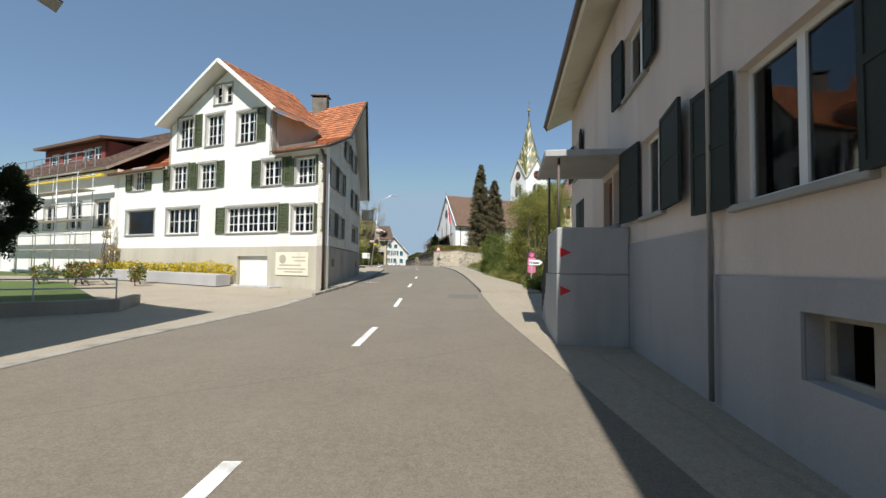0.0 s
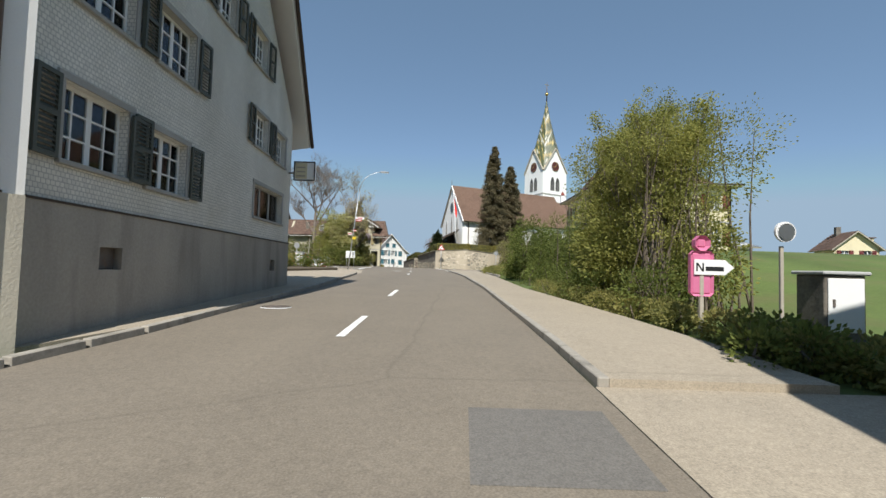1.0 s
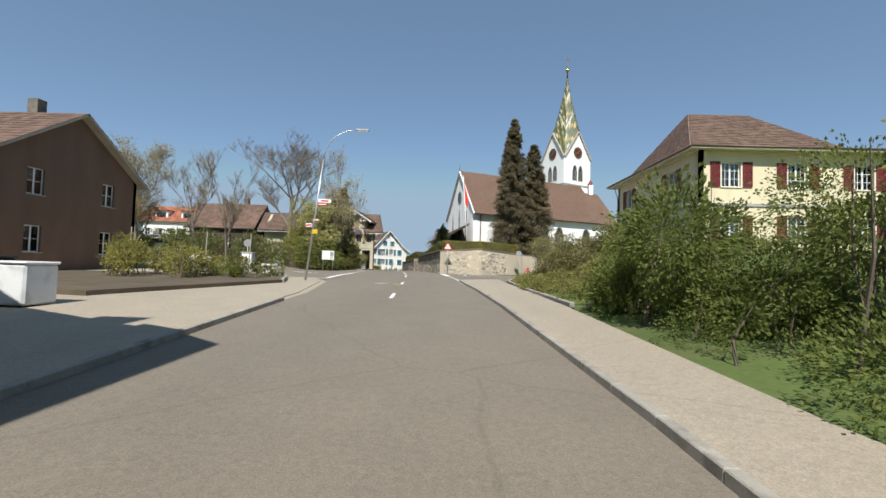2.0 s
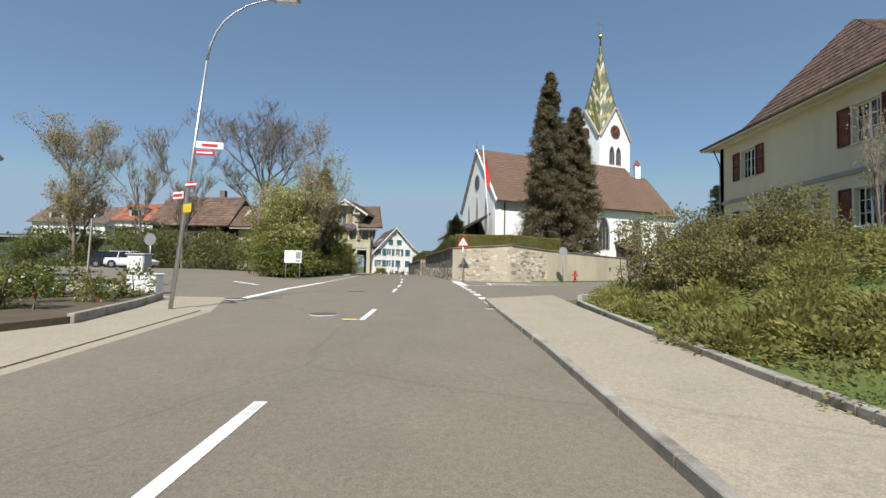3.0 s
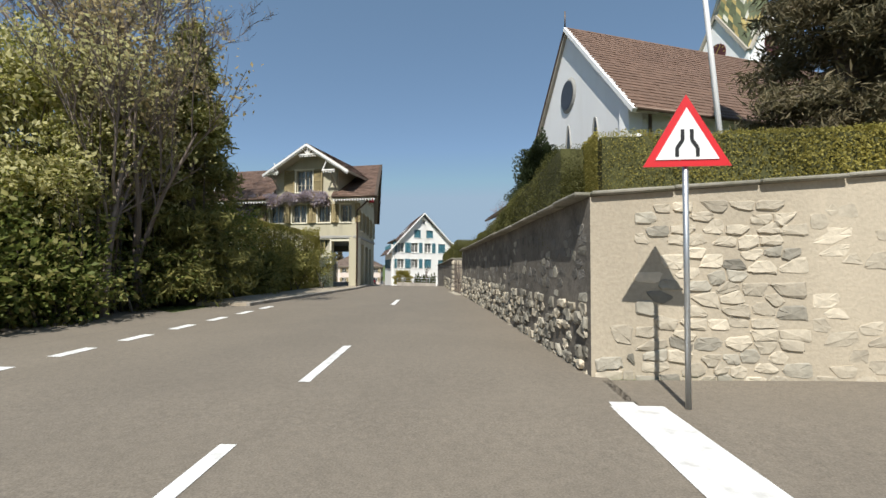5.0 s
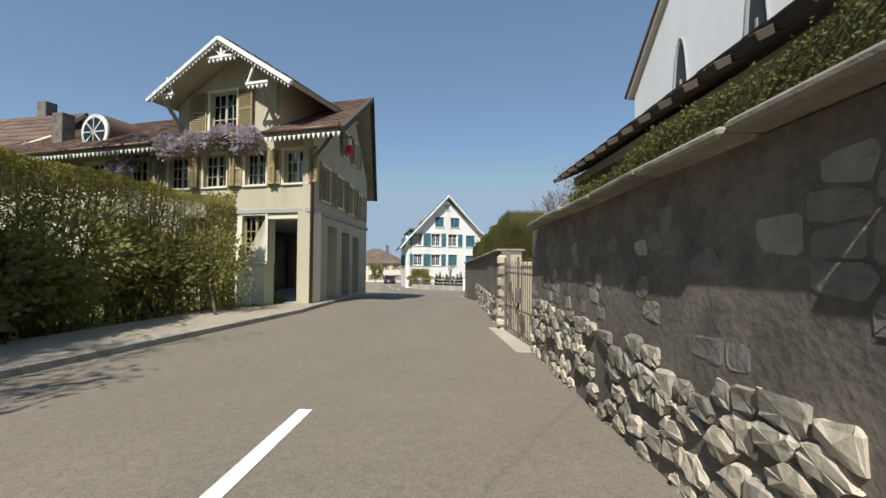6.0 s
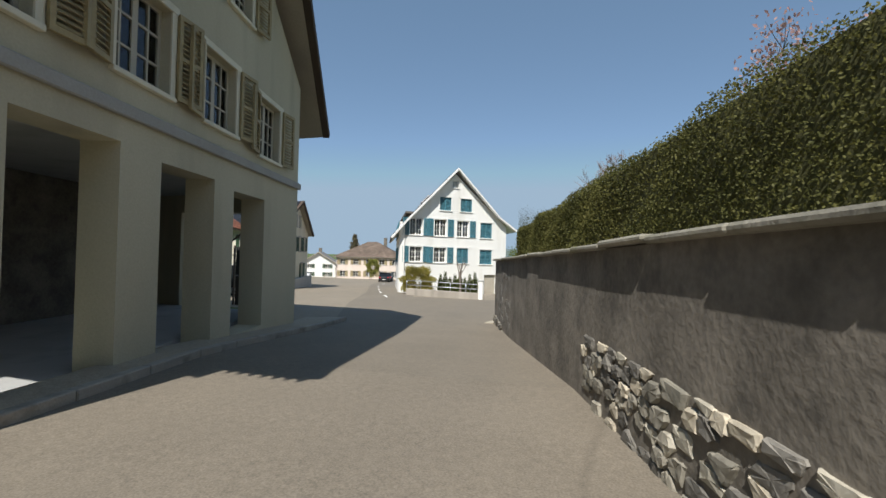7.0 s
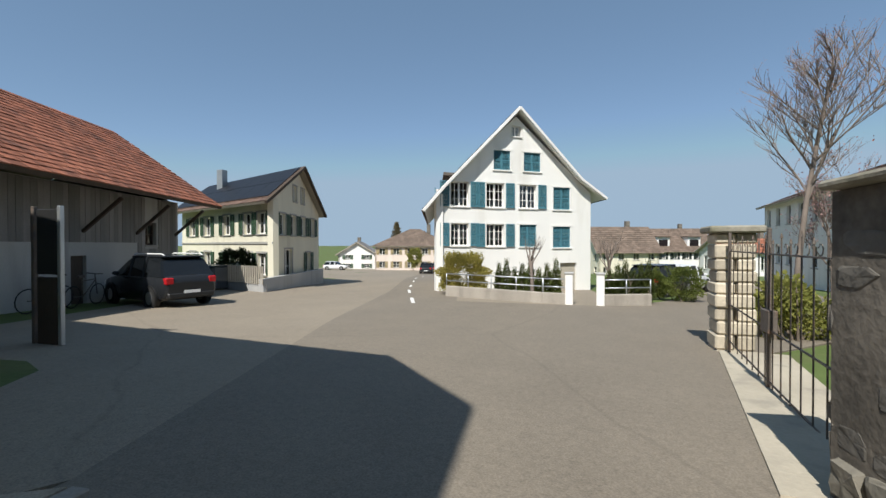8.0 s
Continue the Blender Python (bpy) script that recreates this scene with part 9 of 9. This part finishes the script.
def triangle_sign(x, y, turn):
    z = ground_z(y)
    t = thing("warning_sign", x, y, z, "red-bordered triangular road narrows sign on a steel post", "road sign", turn=turn)
    tube_part("post", [(x, y, z), (x, y, z + 3.0)], 0.03, GALVANISED, t)
    m = pose(x, y - 0.05, z + 2.72, 0, 0, turn)
    for side, thick, off, mt, nm in ((0.86, 0.02, 0.0, SIGN_RED, "border"), (0.62, 0.008, -0.01, SIGN_WHITE, "face")):
        bm = bmesh.new()
        tri_plate(bm, side, thick, off)
        part(nm, bm, mt, t, "", m)
    for s in (-1, 1):
        bm = bmesh.new()
        for (x0, z0), (x1, z1) in (((0.10, -0.15), (0.10, -0.06)), ((0.10, -0.06), (0.045, 0.02)), ((0.045, 0.02), (0.045, 0.13))):
            L = math.hypot(x1 - x0, z1 - z0)
            box(bm, -0.018, -0.016, 0, 0.018, -0.011, L, 0, Matrix.Translation((s * x0, 0, z0)) @ Matrix.Rotation(s * math.atan2(x1 - x0, z1 - z0), 4, "Y"))
        part("narrowing_line", bm, SIGN_BLACK, t, "", m)


triangle_sign(-0.75, 71.6, 2)


def round_sign_back(x, y, h, r=0.3):
    z = ground_z(y)
    t = thing("round_sign", x, y, z, "grey back of a round road sign on a post", "road sign")
    tube_part("post", [(x, y, z), (x, y, z + h)], 0.03, GALVANISED, t)
    bm = bmesh.new()
    ring_plate(bm, r, 0.02)
    part("plate", bm, SIGN_BACK, t, "", pose(x, y - 0.04, z + h - r, 90))


round_sign_back(6.6, 73.6, 2.6)
round_sign_back(-16.3, 62.0, 2.5)


def mirror_sign(x, y, h):
    z = ground_z(y)
    t = thing("traffic_mirror", x, y, z, "round traffic mirror with pale rim on a wooden post", "traffic mirror")
    bar3(t, "post", (x, y, z), (x, y, z + h), 0.06, GREY_WOOD)
    bm = bmesh.new()
    ring_plate(bm, 0.18, 0.05)
    part("rim", bm, CABINET_GREY, t, "", pose(x, y - 0.09, z + h + 0.25, 90))
    bm = bmesh.new()
    ring_plate(bm, 0.145, 0.02)
    part("mirror", bm, RIM, t, "", pose(x, y - 0.13, z + h + 0.25, 90))


mirror_sign(6.0, 22.2, 1.65)


def pink_signpost(x, y):
    z = ground_z(y) + 0.12
    t = thing("pink_signpost", x, y, z, "pink wooden silhouette board with a white arrow plate", "sign")
    bar3(t, "post", (x, y, z), (x, y, z + 1.0), 0.07, GREY_WOOD)
    bm = bmesh.new()
    box(bm, x - 0.2, y - 0.02, z + 0.62, x + 0.2, y + 0.02, z + 1.4, 0.06)
    part("board", bm, SIGN_PINK, t)
    bm = bmesh.new()
    box(bm, x - 0.13, y - 0.02, z + 1.4, x + 0.13, y + 0.02, z + 1.66, 0.08)
    part("upper_board", bm, SIGN_PINK, t)
    bm = bmesh.new()
    pts = [(-0.14, 0.99), (0.38, 0.99), (0.54, 1.12), (0.38, 1.25), (-0.14, 1.25)]
    f = [bm.verts.new((x + u, y - 0.03, z + w)) for u, w in pts]
    g = [bm.verts.new((x + u, y - 0.05, z + w)) for u, w in pts]
    bm.faces.new(f)
    bm.faces.new(g[::-1])
    for i in range(5):
        bm.faces.new((f[i], f[(i + 1) % 5], g[(i + 1) % 5], g[i]))
    bmesh.ops.recalc_face_normals(bm, faces=bm.faces[:])
    p = part("arrow_plate", bm, SIGN_WHITE, t, "white arrow-shaped plate with dark lettering")
    bm = bmesh.new()
    for u0, u1 in ((-0.11, -0.085), (-0.005, 0.02)):
        box(bm, x + u0, y - 0.056, z + 1.05, x + u1, y - 0.051, z + 1.19)
    f = [bm.verts.new((x + u, y - 0.056, z + w)) for u, w in ((-0.11, 1.19), (-0.08, 1.19), (0.02, 1.05), (-0.01, 1.05))]
    g = [bm.verts.new(v.co + Vector((0, 0.004, 0))) for v in f]
    bm.faces.new(f)
    bm.faces.new(g[::-1])
    part("letter_n", bm, SIGN_BLACK, p)
    bm = bmesh.new()
    box(bm, x + 0.05, y - 0.056, z + 1.06, x + 0.36, y - 0.051, z + 1.13)
    part("lettering", bm, SIGN_BLACK, p)


pink_signpost(4.4, 21.9)


def utility_cabinet(x, y, w, d, h, label, side=None):
    z = ground_z(y)
    t = thing("utility_cabinet", x, y, z, label, "cabinet")
    bm = bmesh.new()
    box(bm, x - w / 2, y - d / 2, z - 0.1, x + w / 2, y + d / 2, z + h, 0.02)
    part("body", bm, side or CONCRETE, t)
    bm = bmesh.new()
    box(bm, x - w / 2 + 0.05, y - d / 2 - 0.03, z + 0.12, x + w / 2 - 0.05, y - d / 2 - 0.003, z + h - 0.06, 0.01)
    dr = part("door", bm, SIGN_WHITE, t, "white metal door")
    bm = bmesh.new()
    box(bm, x - w / 2 + 0.12, y - d / 2 - 0.05, z + h * 0.5, x - w / 2 + 0.16, y - d / 2 - 0.031, z + h * 0.62)
    part("handle", bm, IRON, dr)
    bm = bmesh.new()
    box(bm, x - w / 2 - 0.06, y - d / 2 - 0.06, z + h, x + w / 2 + 0.06, y + d / 2 + 0.06, z + h + 0.07, 0.02)
    part("lid", bm, CONCRETE, t)


utility_cabinet(7.2, 22.6, 0.75, 0.65, 1.15, "grey utility cabinet with dark sides beside the meadow", DIRTY_SHADED_RENDER)
utility_cabinet(-15.3, 60.0, 0.8, 0.5, 1.4, "pale grey utility cabinet at the junction")


def info_panel(x, y, turn):
    z = ground_z(y)
    t = thing("notice_board", x, y, z, "white notice board with faded picture before the hedge", "notice board", turn=turn)
    m = pose(x, y, z, 0, 0, turn)
    for u in (-0.45, 0.45):
        tube_part("post", [m @ Vector((u, 0.03, 0)), m @ Vector((u, 0.03, 1.9))], 0.03, GALVANISED, t)
    bm = bmesh.new()
    box(bm, -0.56, -0.03, 1.1, 0.56, 0.0, 1.95, 0.01)
    b = part("board", bm, SIGN_WHITE, t, "", m)
    for u0, z0, u1, z1, mt in ((-0.48, 1.2, 0.1, 1.75, CABINET_GREY), (0.18, 1.4, 0.5, 1.85, SIGN_BACK), (0.18, 1.18, 0.45, 1.32, GREY_WOOD)):
        bm = bmesh.new()
        box(bm, u0, -0.036, z0, u1, -0.031, z1)
        part("print", bm, mt, b, "", m)


info_panel(-12.2, 70.0, 12)


def hydrant(x, y):
    z = ground_z(y) + 0.05
    t = thing("fire_hydrant", x, y, z, "red cast-iron fire hydrant on the grass verge", "hydrant")
    for nm, pts, r in (("base", [(0, 0, 0), (0, 0, 0.1)], 0.13), ("barrel", [(0, 0, 0.1), (0, 0, 0.62)], 0.085), ("collar", [(0, 0, 0.62), (0, 0, 0.68)], 0.12), ("dome", [(0, 0, 0.68), (0, 0, 0.8), (0, 0, 0.86)], [0.1, 0.08, 0.03])):
        tube_part(nm, [(x + a, y + b, z + c) for a, b, c in pts], r, HYDRANT_RED, t, "", 14)
    for s in (-1, 1):
        tube_part("outlet", [(x + s * 0.08, y, z + 0.5), (x + s * 0.22, y, z + 0.5)], 0.055, HYDRANT_RED, t, "", 10)


hydrant(7.75, 74.7)


def street_lamp(base, knee, head):
    t = thing("street_lamp", base[0], base[1], base[2], "tall galvanised street lamp leaning over the junction", "street lamp")
    base, knee, head = Vector(base), Vector(knee), Vector(head)
    mid = base.lerp(knee, 0.55)
    tube_part("pole", [base, mid, knee], [0.06, 0.048, 0.036], GALVANISED, t, "", 10)
    lift = knee + (knee - base).normalized() * (head - knee).length * 0.62
    arm = [knee * (1 - f) ** 2 + lift * 2 * f * (1 - f) + head * f * f for f in (0, 0.15, 0.3, 0.45, 0.6, 0.75, 0.9, 1)]
    tube_part("arm", arm, [0.036, 0.035, 0.033, 0.031, 0.029, 0.027, 0.025, 0.024], GALVANISED, t, "", 8)
    d = (head - knee)
    d.z = 0
    d.normalize()
    bm = bmesh.new()
    box(bm, -0.09, 0, -0.05, 0.09, 0.75, 0.06, 0.03)
    q = d.to_track_quat("Y", "Z").to_matrix().to_4x4()
    hd = part("lamp_head", bm, ZINC, t, "", Matrix.Translation(head) @ q)
    bm = bmesh.new()
    box(bm, -0.07, 0.1, -0.075, 0.07, 0.68, -0.051, 0.01)
    part("lens", bm, SIGN_WHITE, hd, "", Matrix.Translation(head) @ q)
    # direction signs on the pole
    for k, (f, L, hh, mt, side) in enumerate(((0.66, 0.75, 0.2, SIGN_WHITE, 1), (0.63, 0.55, 0.14, SIGN_RED, 1), (0.50, 0.28, 0.15, SIGN_RED, 1), (0.46, 0.5, 0.2, SIGN_WHITE, -1), (0.405, 0.48, 0.24, SIGN_YELLOW, 1))):
        p = base.lerp(knee, f)
        m = Matrix.Translation(p) @ Matrix.Rotation(radians(15 if k < 2 else -8 * k), 4, "Z")
        bm = bmesh.new()
        x0, x1 = (0.05, L) if side > 0 else (-L, -0.05)
        box(bm, x0, -0.08, -hh / 2, x1, -0.06, hh / 2, 0.01)
        sg = part("sign_plate", bm, mt, t, "small direction sign plate", m)
        if mt is not SIGN_YELLOW:
            bm = bmesh.new()
            a, b = (x0 + x1) / 2 - 0.2, (x0 + x1) / 2 + 0.2
            box(bm, a, -0.086, -hh * 0.18, b, -0.081, hh * 0.18)
            part("lettering", bm, SIGN_RED if mt is SIGN_WHITE else SIGN_WHITE, sg, "", m)


street_lamp((-8.5, 52.3, 1.2), (-7.75, 52.3, 8.1), (-6.0, 52.4, 9.85))


def flag():
    x, y, z = 0.9, 75.4, 3.0
    t = thing("flagpole", x, y, z, "white flagpole with a limp red flag in the churchyard", "flagpole")
    tube_part("pole", [(x + 0.55, y, z), (x - 0.22, y, 12.2)], [0.06, 0.035], SIGN_WHITE, t, "", 8)
    bm = bmesh.new()
    n, k = 14, 6
    rows = []
    for i in range(n + 1):
        f = i / n
        rows.append([bm.verts.new((x - 0.17 + 0.24 * f + (0.06 + 0.34 * math.sin(f * 2.6)) * j / k * (0.7 + 0.3 * f), y + 0.1 * math.sin(j * 1.7 + f * 3), 12.0 - 2.8 * f - 0.55 * (j / k) ** 1.3)) for j in range(k + 1)])
    for r0, r1 in zip(rows, rows[1:]):
        for j in range(k):
            f = bm.faces.new((r0[j], r0[j + 1], r1[j + 1], r1[j]))
            f.smooth = True
    part("cloth", bm, FLAG_RED, t)


flag()


# ---------------------------------------------------------------- parked cars
def car(x, y, turn, paint, label, long=4.3, wide=1.75, high=1.5, estate=False, rails=False):
    z = ground_z(y) + side_z(x, y)
    t = thing("car", x, y, z, label, "car", turn=turn)
    m = pose(x, y, z + 0.01, 0, 0, turn)
    L, W, H = long / 2, wide / 2, high
    tail = -L + (0.12 if estate else 0.45)
    def hull(stations):
        """A closed hull through cross-sections (x, half width, low, top)."""
        rows = []
        for px, hw, lo, hi in stations:
            half = [(0, lo), (0.88 * hw, lo), (0.97 * hw, lo + 0.1), (hw, lo + (hi - lo) * 0.5), (0.975 * hw, hi - 0.09), (0.9 * hw, hi - 0.015), (0.6 * hw, hi + 0.01), (0, hi + 0.015)]
            ring = half + [(-q, z1) for q, z1 in half[-2:0:-1]]
            rows.append([bm.verts.new((px, q, z1)) for q, z1 in ring])
        for r0, r1 in zip(rows, rows[1:]):
            for i in range(len(r0)):
                j = (i + 1) % len(r0)
                bm.faces.new((r0[i], r0[j], r1[j], r1[i])).smooth = True
        bm.faces.new(rows[0][::-1])
        bm.faces.new(rows[-1])
        bmesh.ops.recalc_face_normals(bm, faces=bm.faces[:])

    def loft(profile, wlow, whigh, zlow, zhigh):
        a, b = ([bm.verts.new((px, s * (wlow + (whigh - wlow) * min(1, max(0, (pz - zlow) / (zhigh - zlow)))), pz)) for px, pz in profile] for s in (-1, 1))
        bm.faces.new(a)
        bm.faces.new(b[::-1])
        for i in range(len(profile)):
            j = (i + 1) % len(profile)
            bm.faces.new((a[j], a[i], b[i], b[j]))
    k = H / 1.5
    bm = bmesh.new()
    hull([(-L, 0.8 * W, 0.42, 0.74 * k), (-L + 0.05, 0.9 * W, 0.34, 0.9 * k), (-L + 0.25, 0.97 * W, 0.25, 0.97 * k), (-L * 0.4, W, 0.2, 0.96 * k), (L * 0.3, W, 0.2, 0.94 * k),
          (L * 0.55, 0.98 * W, 0.2, 0.9 * k), (L - 0.3, 0.93 * W, 0.24, 0.78 * k), (L - 0.06, 0.84 * W, 0.3, 0.64 * k), (L, 0.74 * W, 0.38, 0.54 * k)])
    part("body", bm, paint, t, "", m)
    bm = bmesh.new()
    loft([(tail, 0.88 * k), (tail + 0.12, 1.05 * k), (tail + 0.36, H - 0.09), (tail + 0.6, H - 0.02), (-0.3, H), (0.15, H - 0.02), (0.42, H - 0.09), (L * 0.56, 0.9 * k)], W * 0.95, W * 0.74, 0.9 * k, H)
    bmesh.ops.recalc_face_normals(bm, faces=bm.faces[:])
    bmesh.ops.bevel(bm, geom=bm.edges[:], offset=0.04, segments=2, affect="EDGES")
    cab = part("cabin", bm, CAR_GLASS, t, "tinted windows", m)
    bm = bmesh.new()
    box(bm, tail + 0.3, -W * 0.74, H - 0.03, 0.32, W * 0.74, H + 0.025, 0.03)
    part("roof", bm, paint, cab, "", m)
    for px in (-0.75, 0.12):
        for s in (-1, 1):
            bar3(cab, "pillar", m @ Vector((px - 0.05, s * W * 0.94, 0.93)), m @ Vector((px, s * W * 0.75, H - 0.01)), 0.08, paint)
    for px in (-L * 0.62, L * 0.62):
        for s in (-1, 1):
            bm = bmesh.new()
            bmesh.ops.create_cone(bm, cap_ends=True, segments=24, radius1=0.32, radius2=0.32, depth=0.2)
            wm = m @ pose(px, s * (W - 0.09), 0.32, 90)
            bm2 = bmesh.new()
            bmesh.ops.create_cone(bm2, cap_ends=True, segments=24, radius1=0.385, radius2=0.385, depth=0.16)
            part("wheel_arch", bm2, SIGN_BLACK, t, "", m @ pose(px, s * (W - 0.077), 0.33, 90))
            wh = part("wheel", bm, TYRE, t, "", wm)
            bm = bmesh.new()
            bmesh.ops.create_cone(bm, cap_ends=True, segments=20, radius1=0.2, radius2=0.2, depth=0.22)
            part("rim", bm, RIM, wh, "", wm)
    for s in (-1, 1):
        bm = bmesh.new()
        box(bm, -L - 0.004, s * W * 0.76 - 0.13, 0.7 * k, -L + 0.2, s * W * 0.76 + 0.13, 0.9 * k, 0.03)
        part("tail_lamp", bm, TAIL_RED, t, "", m)
        bm = bmesh.new()
        box(bm, L - 0.22, s * W * 0.7 - 0.14, 0.55 * k, L - 0.01, s * W * 0.7 + 0.14, 0.68 * k, 0.03)
        part("headlight", bm, SIGN_WHITE, t, "", m)
    bm = bmesh.new()
    box(bm, -L - 0.014, -0.26, 0.45, -L + 0.01, 0.26, 0.56)
    part("number_plate", bm, SIGN_WHITE, t, "", m)
    bm = bmesh.new()
    box(bm, -L - 0.03, -W * 0.84, 0.3, -L + 0.2, W * 0.84, 0.5, 0.05)
    part("bumper", bm, paint if paint is CAR_WHITE else SIGN_BLACK, t, "", m)
    for s in (-1, 1):
        bm = bmesh.new()
        box(bm, 0.62, s * (W + 0.09) - 0.09, 0.92 * k, 0.76, s * (W + 0.09) + 0.09, 1.04 * k, 0.04)
        part("wing_mirror", bm, paint, t, "", m)
    if rails:
        for s in (-1, 1):
            tube_part("roof_rail", [m @ Vector((-L + 0.45, s * W * 0.68, H + 0.03)), m @ Vector((-L + 0.6, s * W * 0.68, H + 0.08)), m @ Vector((0.1, s * W * 0.68, H + 0.08)), m @ Vector((0.3, s * W * 0.68, H + 0.02))], 0.025, SIGN_WHITE, t, "white roof rail", 6)
    return t


car(-24.6, 113.3, 168, CAR_BLACK, "black estate car parked before the barn", 4.2, 1.8, 1.62, True, True)
car(-31.3, 80.0, 8, CAR_WHITE, "white hatchback parked beside the bushes", 4.1, 1.7, 1.5, True)
car(-34.9, 82.6, 8, CAR_BLACK, "dark blue car parked beside a white one", 4.4, 1.75, 1.5, True)
for i, (x, y) in enumerate(((-32.6, 160), (-34.0, 165), (-35.6, 170), (-37.2, 175))):
    car(x, y, 108, CAR_GREY if i else CAR_BLACK, "grey car parked far down the street", 4.2, 1.75, 1.5, True)
car(-55, 172, 15, CAR_WHITE, "white car at a far forecourt", 4.2, 1.75, 1.5, True)
car(-5.6, 130, 60, CAR_WHITE, "white car parked in the lane", 4.2, 1.75, 1.5, True)
car(-7.2, 126.5, 60, CAR_BLACK, "dark car parked in the lane", 4.2, 1.75, 1.5, True)


def bicycle(x, y, turn, seed):
    z = ground_z(y)
    t = thing("bicycle", x, y, z, "dark bicycle leaning beside the barn wall", "bicycle", "bicycles at the barn", turn=turn)
    m = pose(x, y, z, 4, 0, turn)
    for px in (-0.52, 0.52):
        tube_part("wheel", [m @ Vector((px + 0.33 * math.cos(a * math.pi / 8), 0, 0.34 + 0.33 * math.sin(a * math.pi / 8))) for a in range(17)], 0.018, TYRE, t, "", 5)
    def bit(nm, pts, r=0.018):
        tube_part(nm, [m @ Vector(p) for p in pts], r, IRON, t, "", 5)
    bit("down_tube", [(-0.1, 0, 0.32), (0.38, 0, 0.8)])
    bit("seat_tube", [(-0.1, 0, 0.32), (-0.22, 0, 0.92)])
    bit("top_tube", [(-0.2, 0, 0.8), (0.38, 0, 0.84)])
    bit("stay", [(-0.52, 0, 0.34), (-0.1, 0, 0.32)])
    bit("fork", [(0.52, 0, 0.34), (0.36, 0, 0.98)])
    bit("handlebar", [(0.34, -0.25, 1.02), (0.38, 0, 1.0), (0.34, 0.25, 1.02)])
    bit("saddle", [(-0.34, 0, 0.95), (-0.12, 0, 0.95)], 0.05)


for i, (x, y) in enumerate(((-25.0, 110.2), (-25.6, 111.6), (-26.3, 113.2), (-23.9, 108.0))):
    bicycle(x, y, 105 + 7 * i, i)


# yard things beyond the shingled house
def bin_box(x, y, w, d, h, material, name, label, category):
    z = ground_z(y)
    t = thing(name, x, y, z, label, category)
    bm = bmesh.new()
    box(bm, x - w / 2, y - d / 2, z + 0.04, x + w / 2, y + d / 2, z + h, 0.05)
    part("body", bm, material, t)
    bm = bmesh.new()
    box(bm, x - w / 2 - 0.03, y - d / 2 - 0.03, z + h, x + w / 2 + 0.03, y + d / 2 + 0.03, z + h + 0.07, 0.03)
    part("lid", bm, material, t)
    for s in (-1, 1):
        bm = bmesh.new()
        box(bm, x + s * w * 0.35 - 0.06, y - d * 0.4, z, x + s * w * 0.35 + 0.06, y + d * 0.4, z + 0.04)
        part("foot", bm, DARK_WOOD, t)


bin_box(-10.8, 38.3, 1.1, 0.9, 1.0, CABINET_GREY, "wrapped_pallet", "grey plastic-wrapped pallet standing in the yard", "pallet")
bin_box(-12.3, 39.0, 0.7, 0.7, 1.1, SIGN_BLACK, "waste_bin", "dark waste bin with lid in the yard", "bin")
bin_box(-12.2, 56.4, 0.9, 0.5, 0.7, SIGN_WHITE, "white_box", "white box beside the garden bed", "box")
t = thing("boulder", -17.7, 55, ground_z(55), "pale rounded boulder at the garden's edge", "boulder")
bm = bmesh.new()
bmesh.ops.create_icosphere(bm, subdivisions=3, radius=0.6)
for v in bm.verts:
    v.co *= 1 + 0.22 * noise.noise(v.co * 1.7)
    v.co.z *= 0.75
part("rock", bm, STONE, t, "", pose(-17.7, 55, ground_z(55) + 0.3))
bin_box(-29.0, 119.2, 2.4, 0.9, 1.15, CAR_GREY, "dark_trailer", "dark grey covered trailer beside the black car", "trailer")


def dark_screen(a, b, z0, z1):
    """A dark upright screen between galvanised posts before the barn."""
    t = thing("bicycle_screen", a[0], a[1], z0, "dark upright screen between galvanised posts before the barn", "screen")
    m = wall_pose(a, b)
    L = span(a, b)
    put("panel", box_mesh("panel", SIGN_BLACK, 0.07, -0.02, z0 + 1.35, L - 0.07, 0.02, z1 - 0.05, 0.01), t, m, "dark upper panel")
    put("lower_panel", box_mesh("lower_panel", DARK_WOOD, 0.07, -0.02, z0 + 0.1, L - 0.07, 0.02, z0 + 1.3, 0.01), t, m)
    for u in (0.0, L):
        put("post", box_mesh("post", GALVANISED if u else IRON, u - 0.035, -0.04, z0 - 0.1, u + 0.035, 0.04, z1, 0.01), t, m)


dark_screen((-19.5, 107.0), (-18.92, 107.06), 0.7, 3.22)
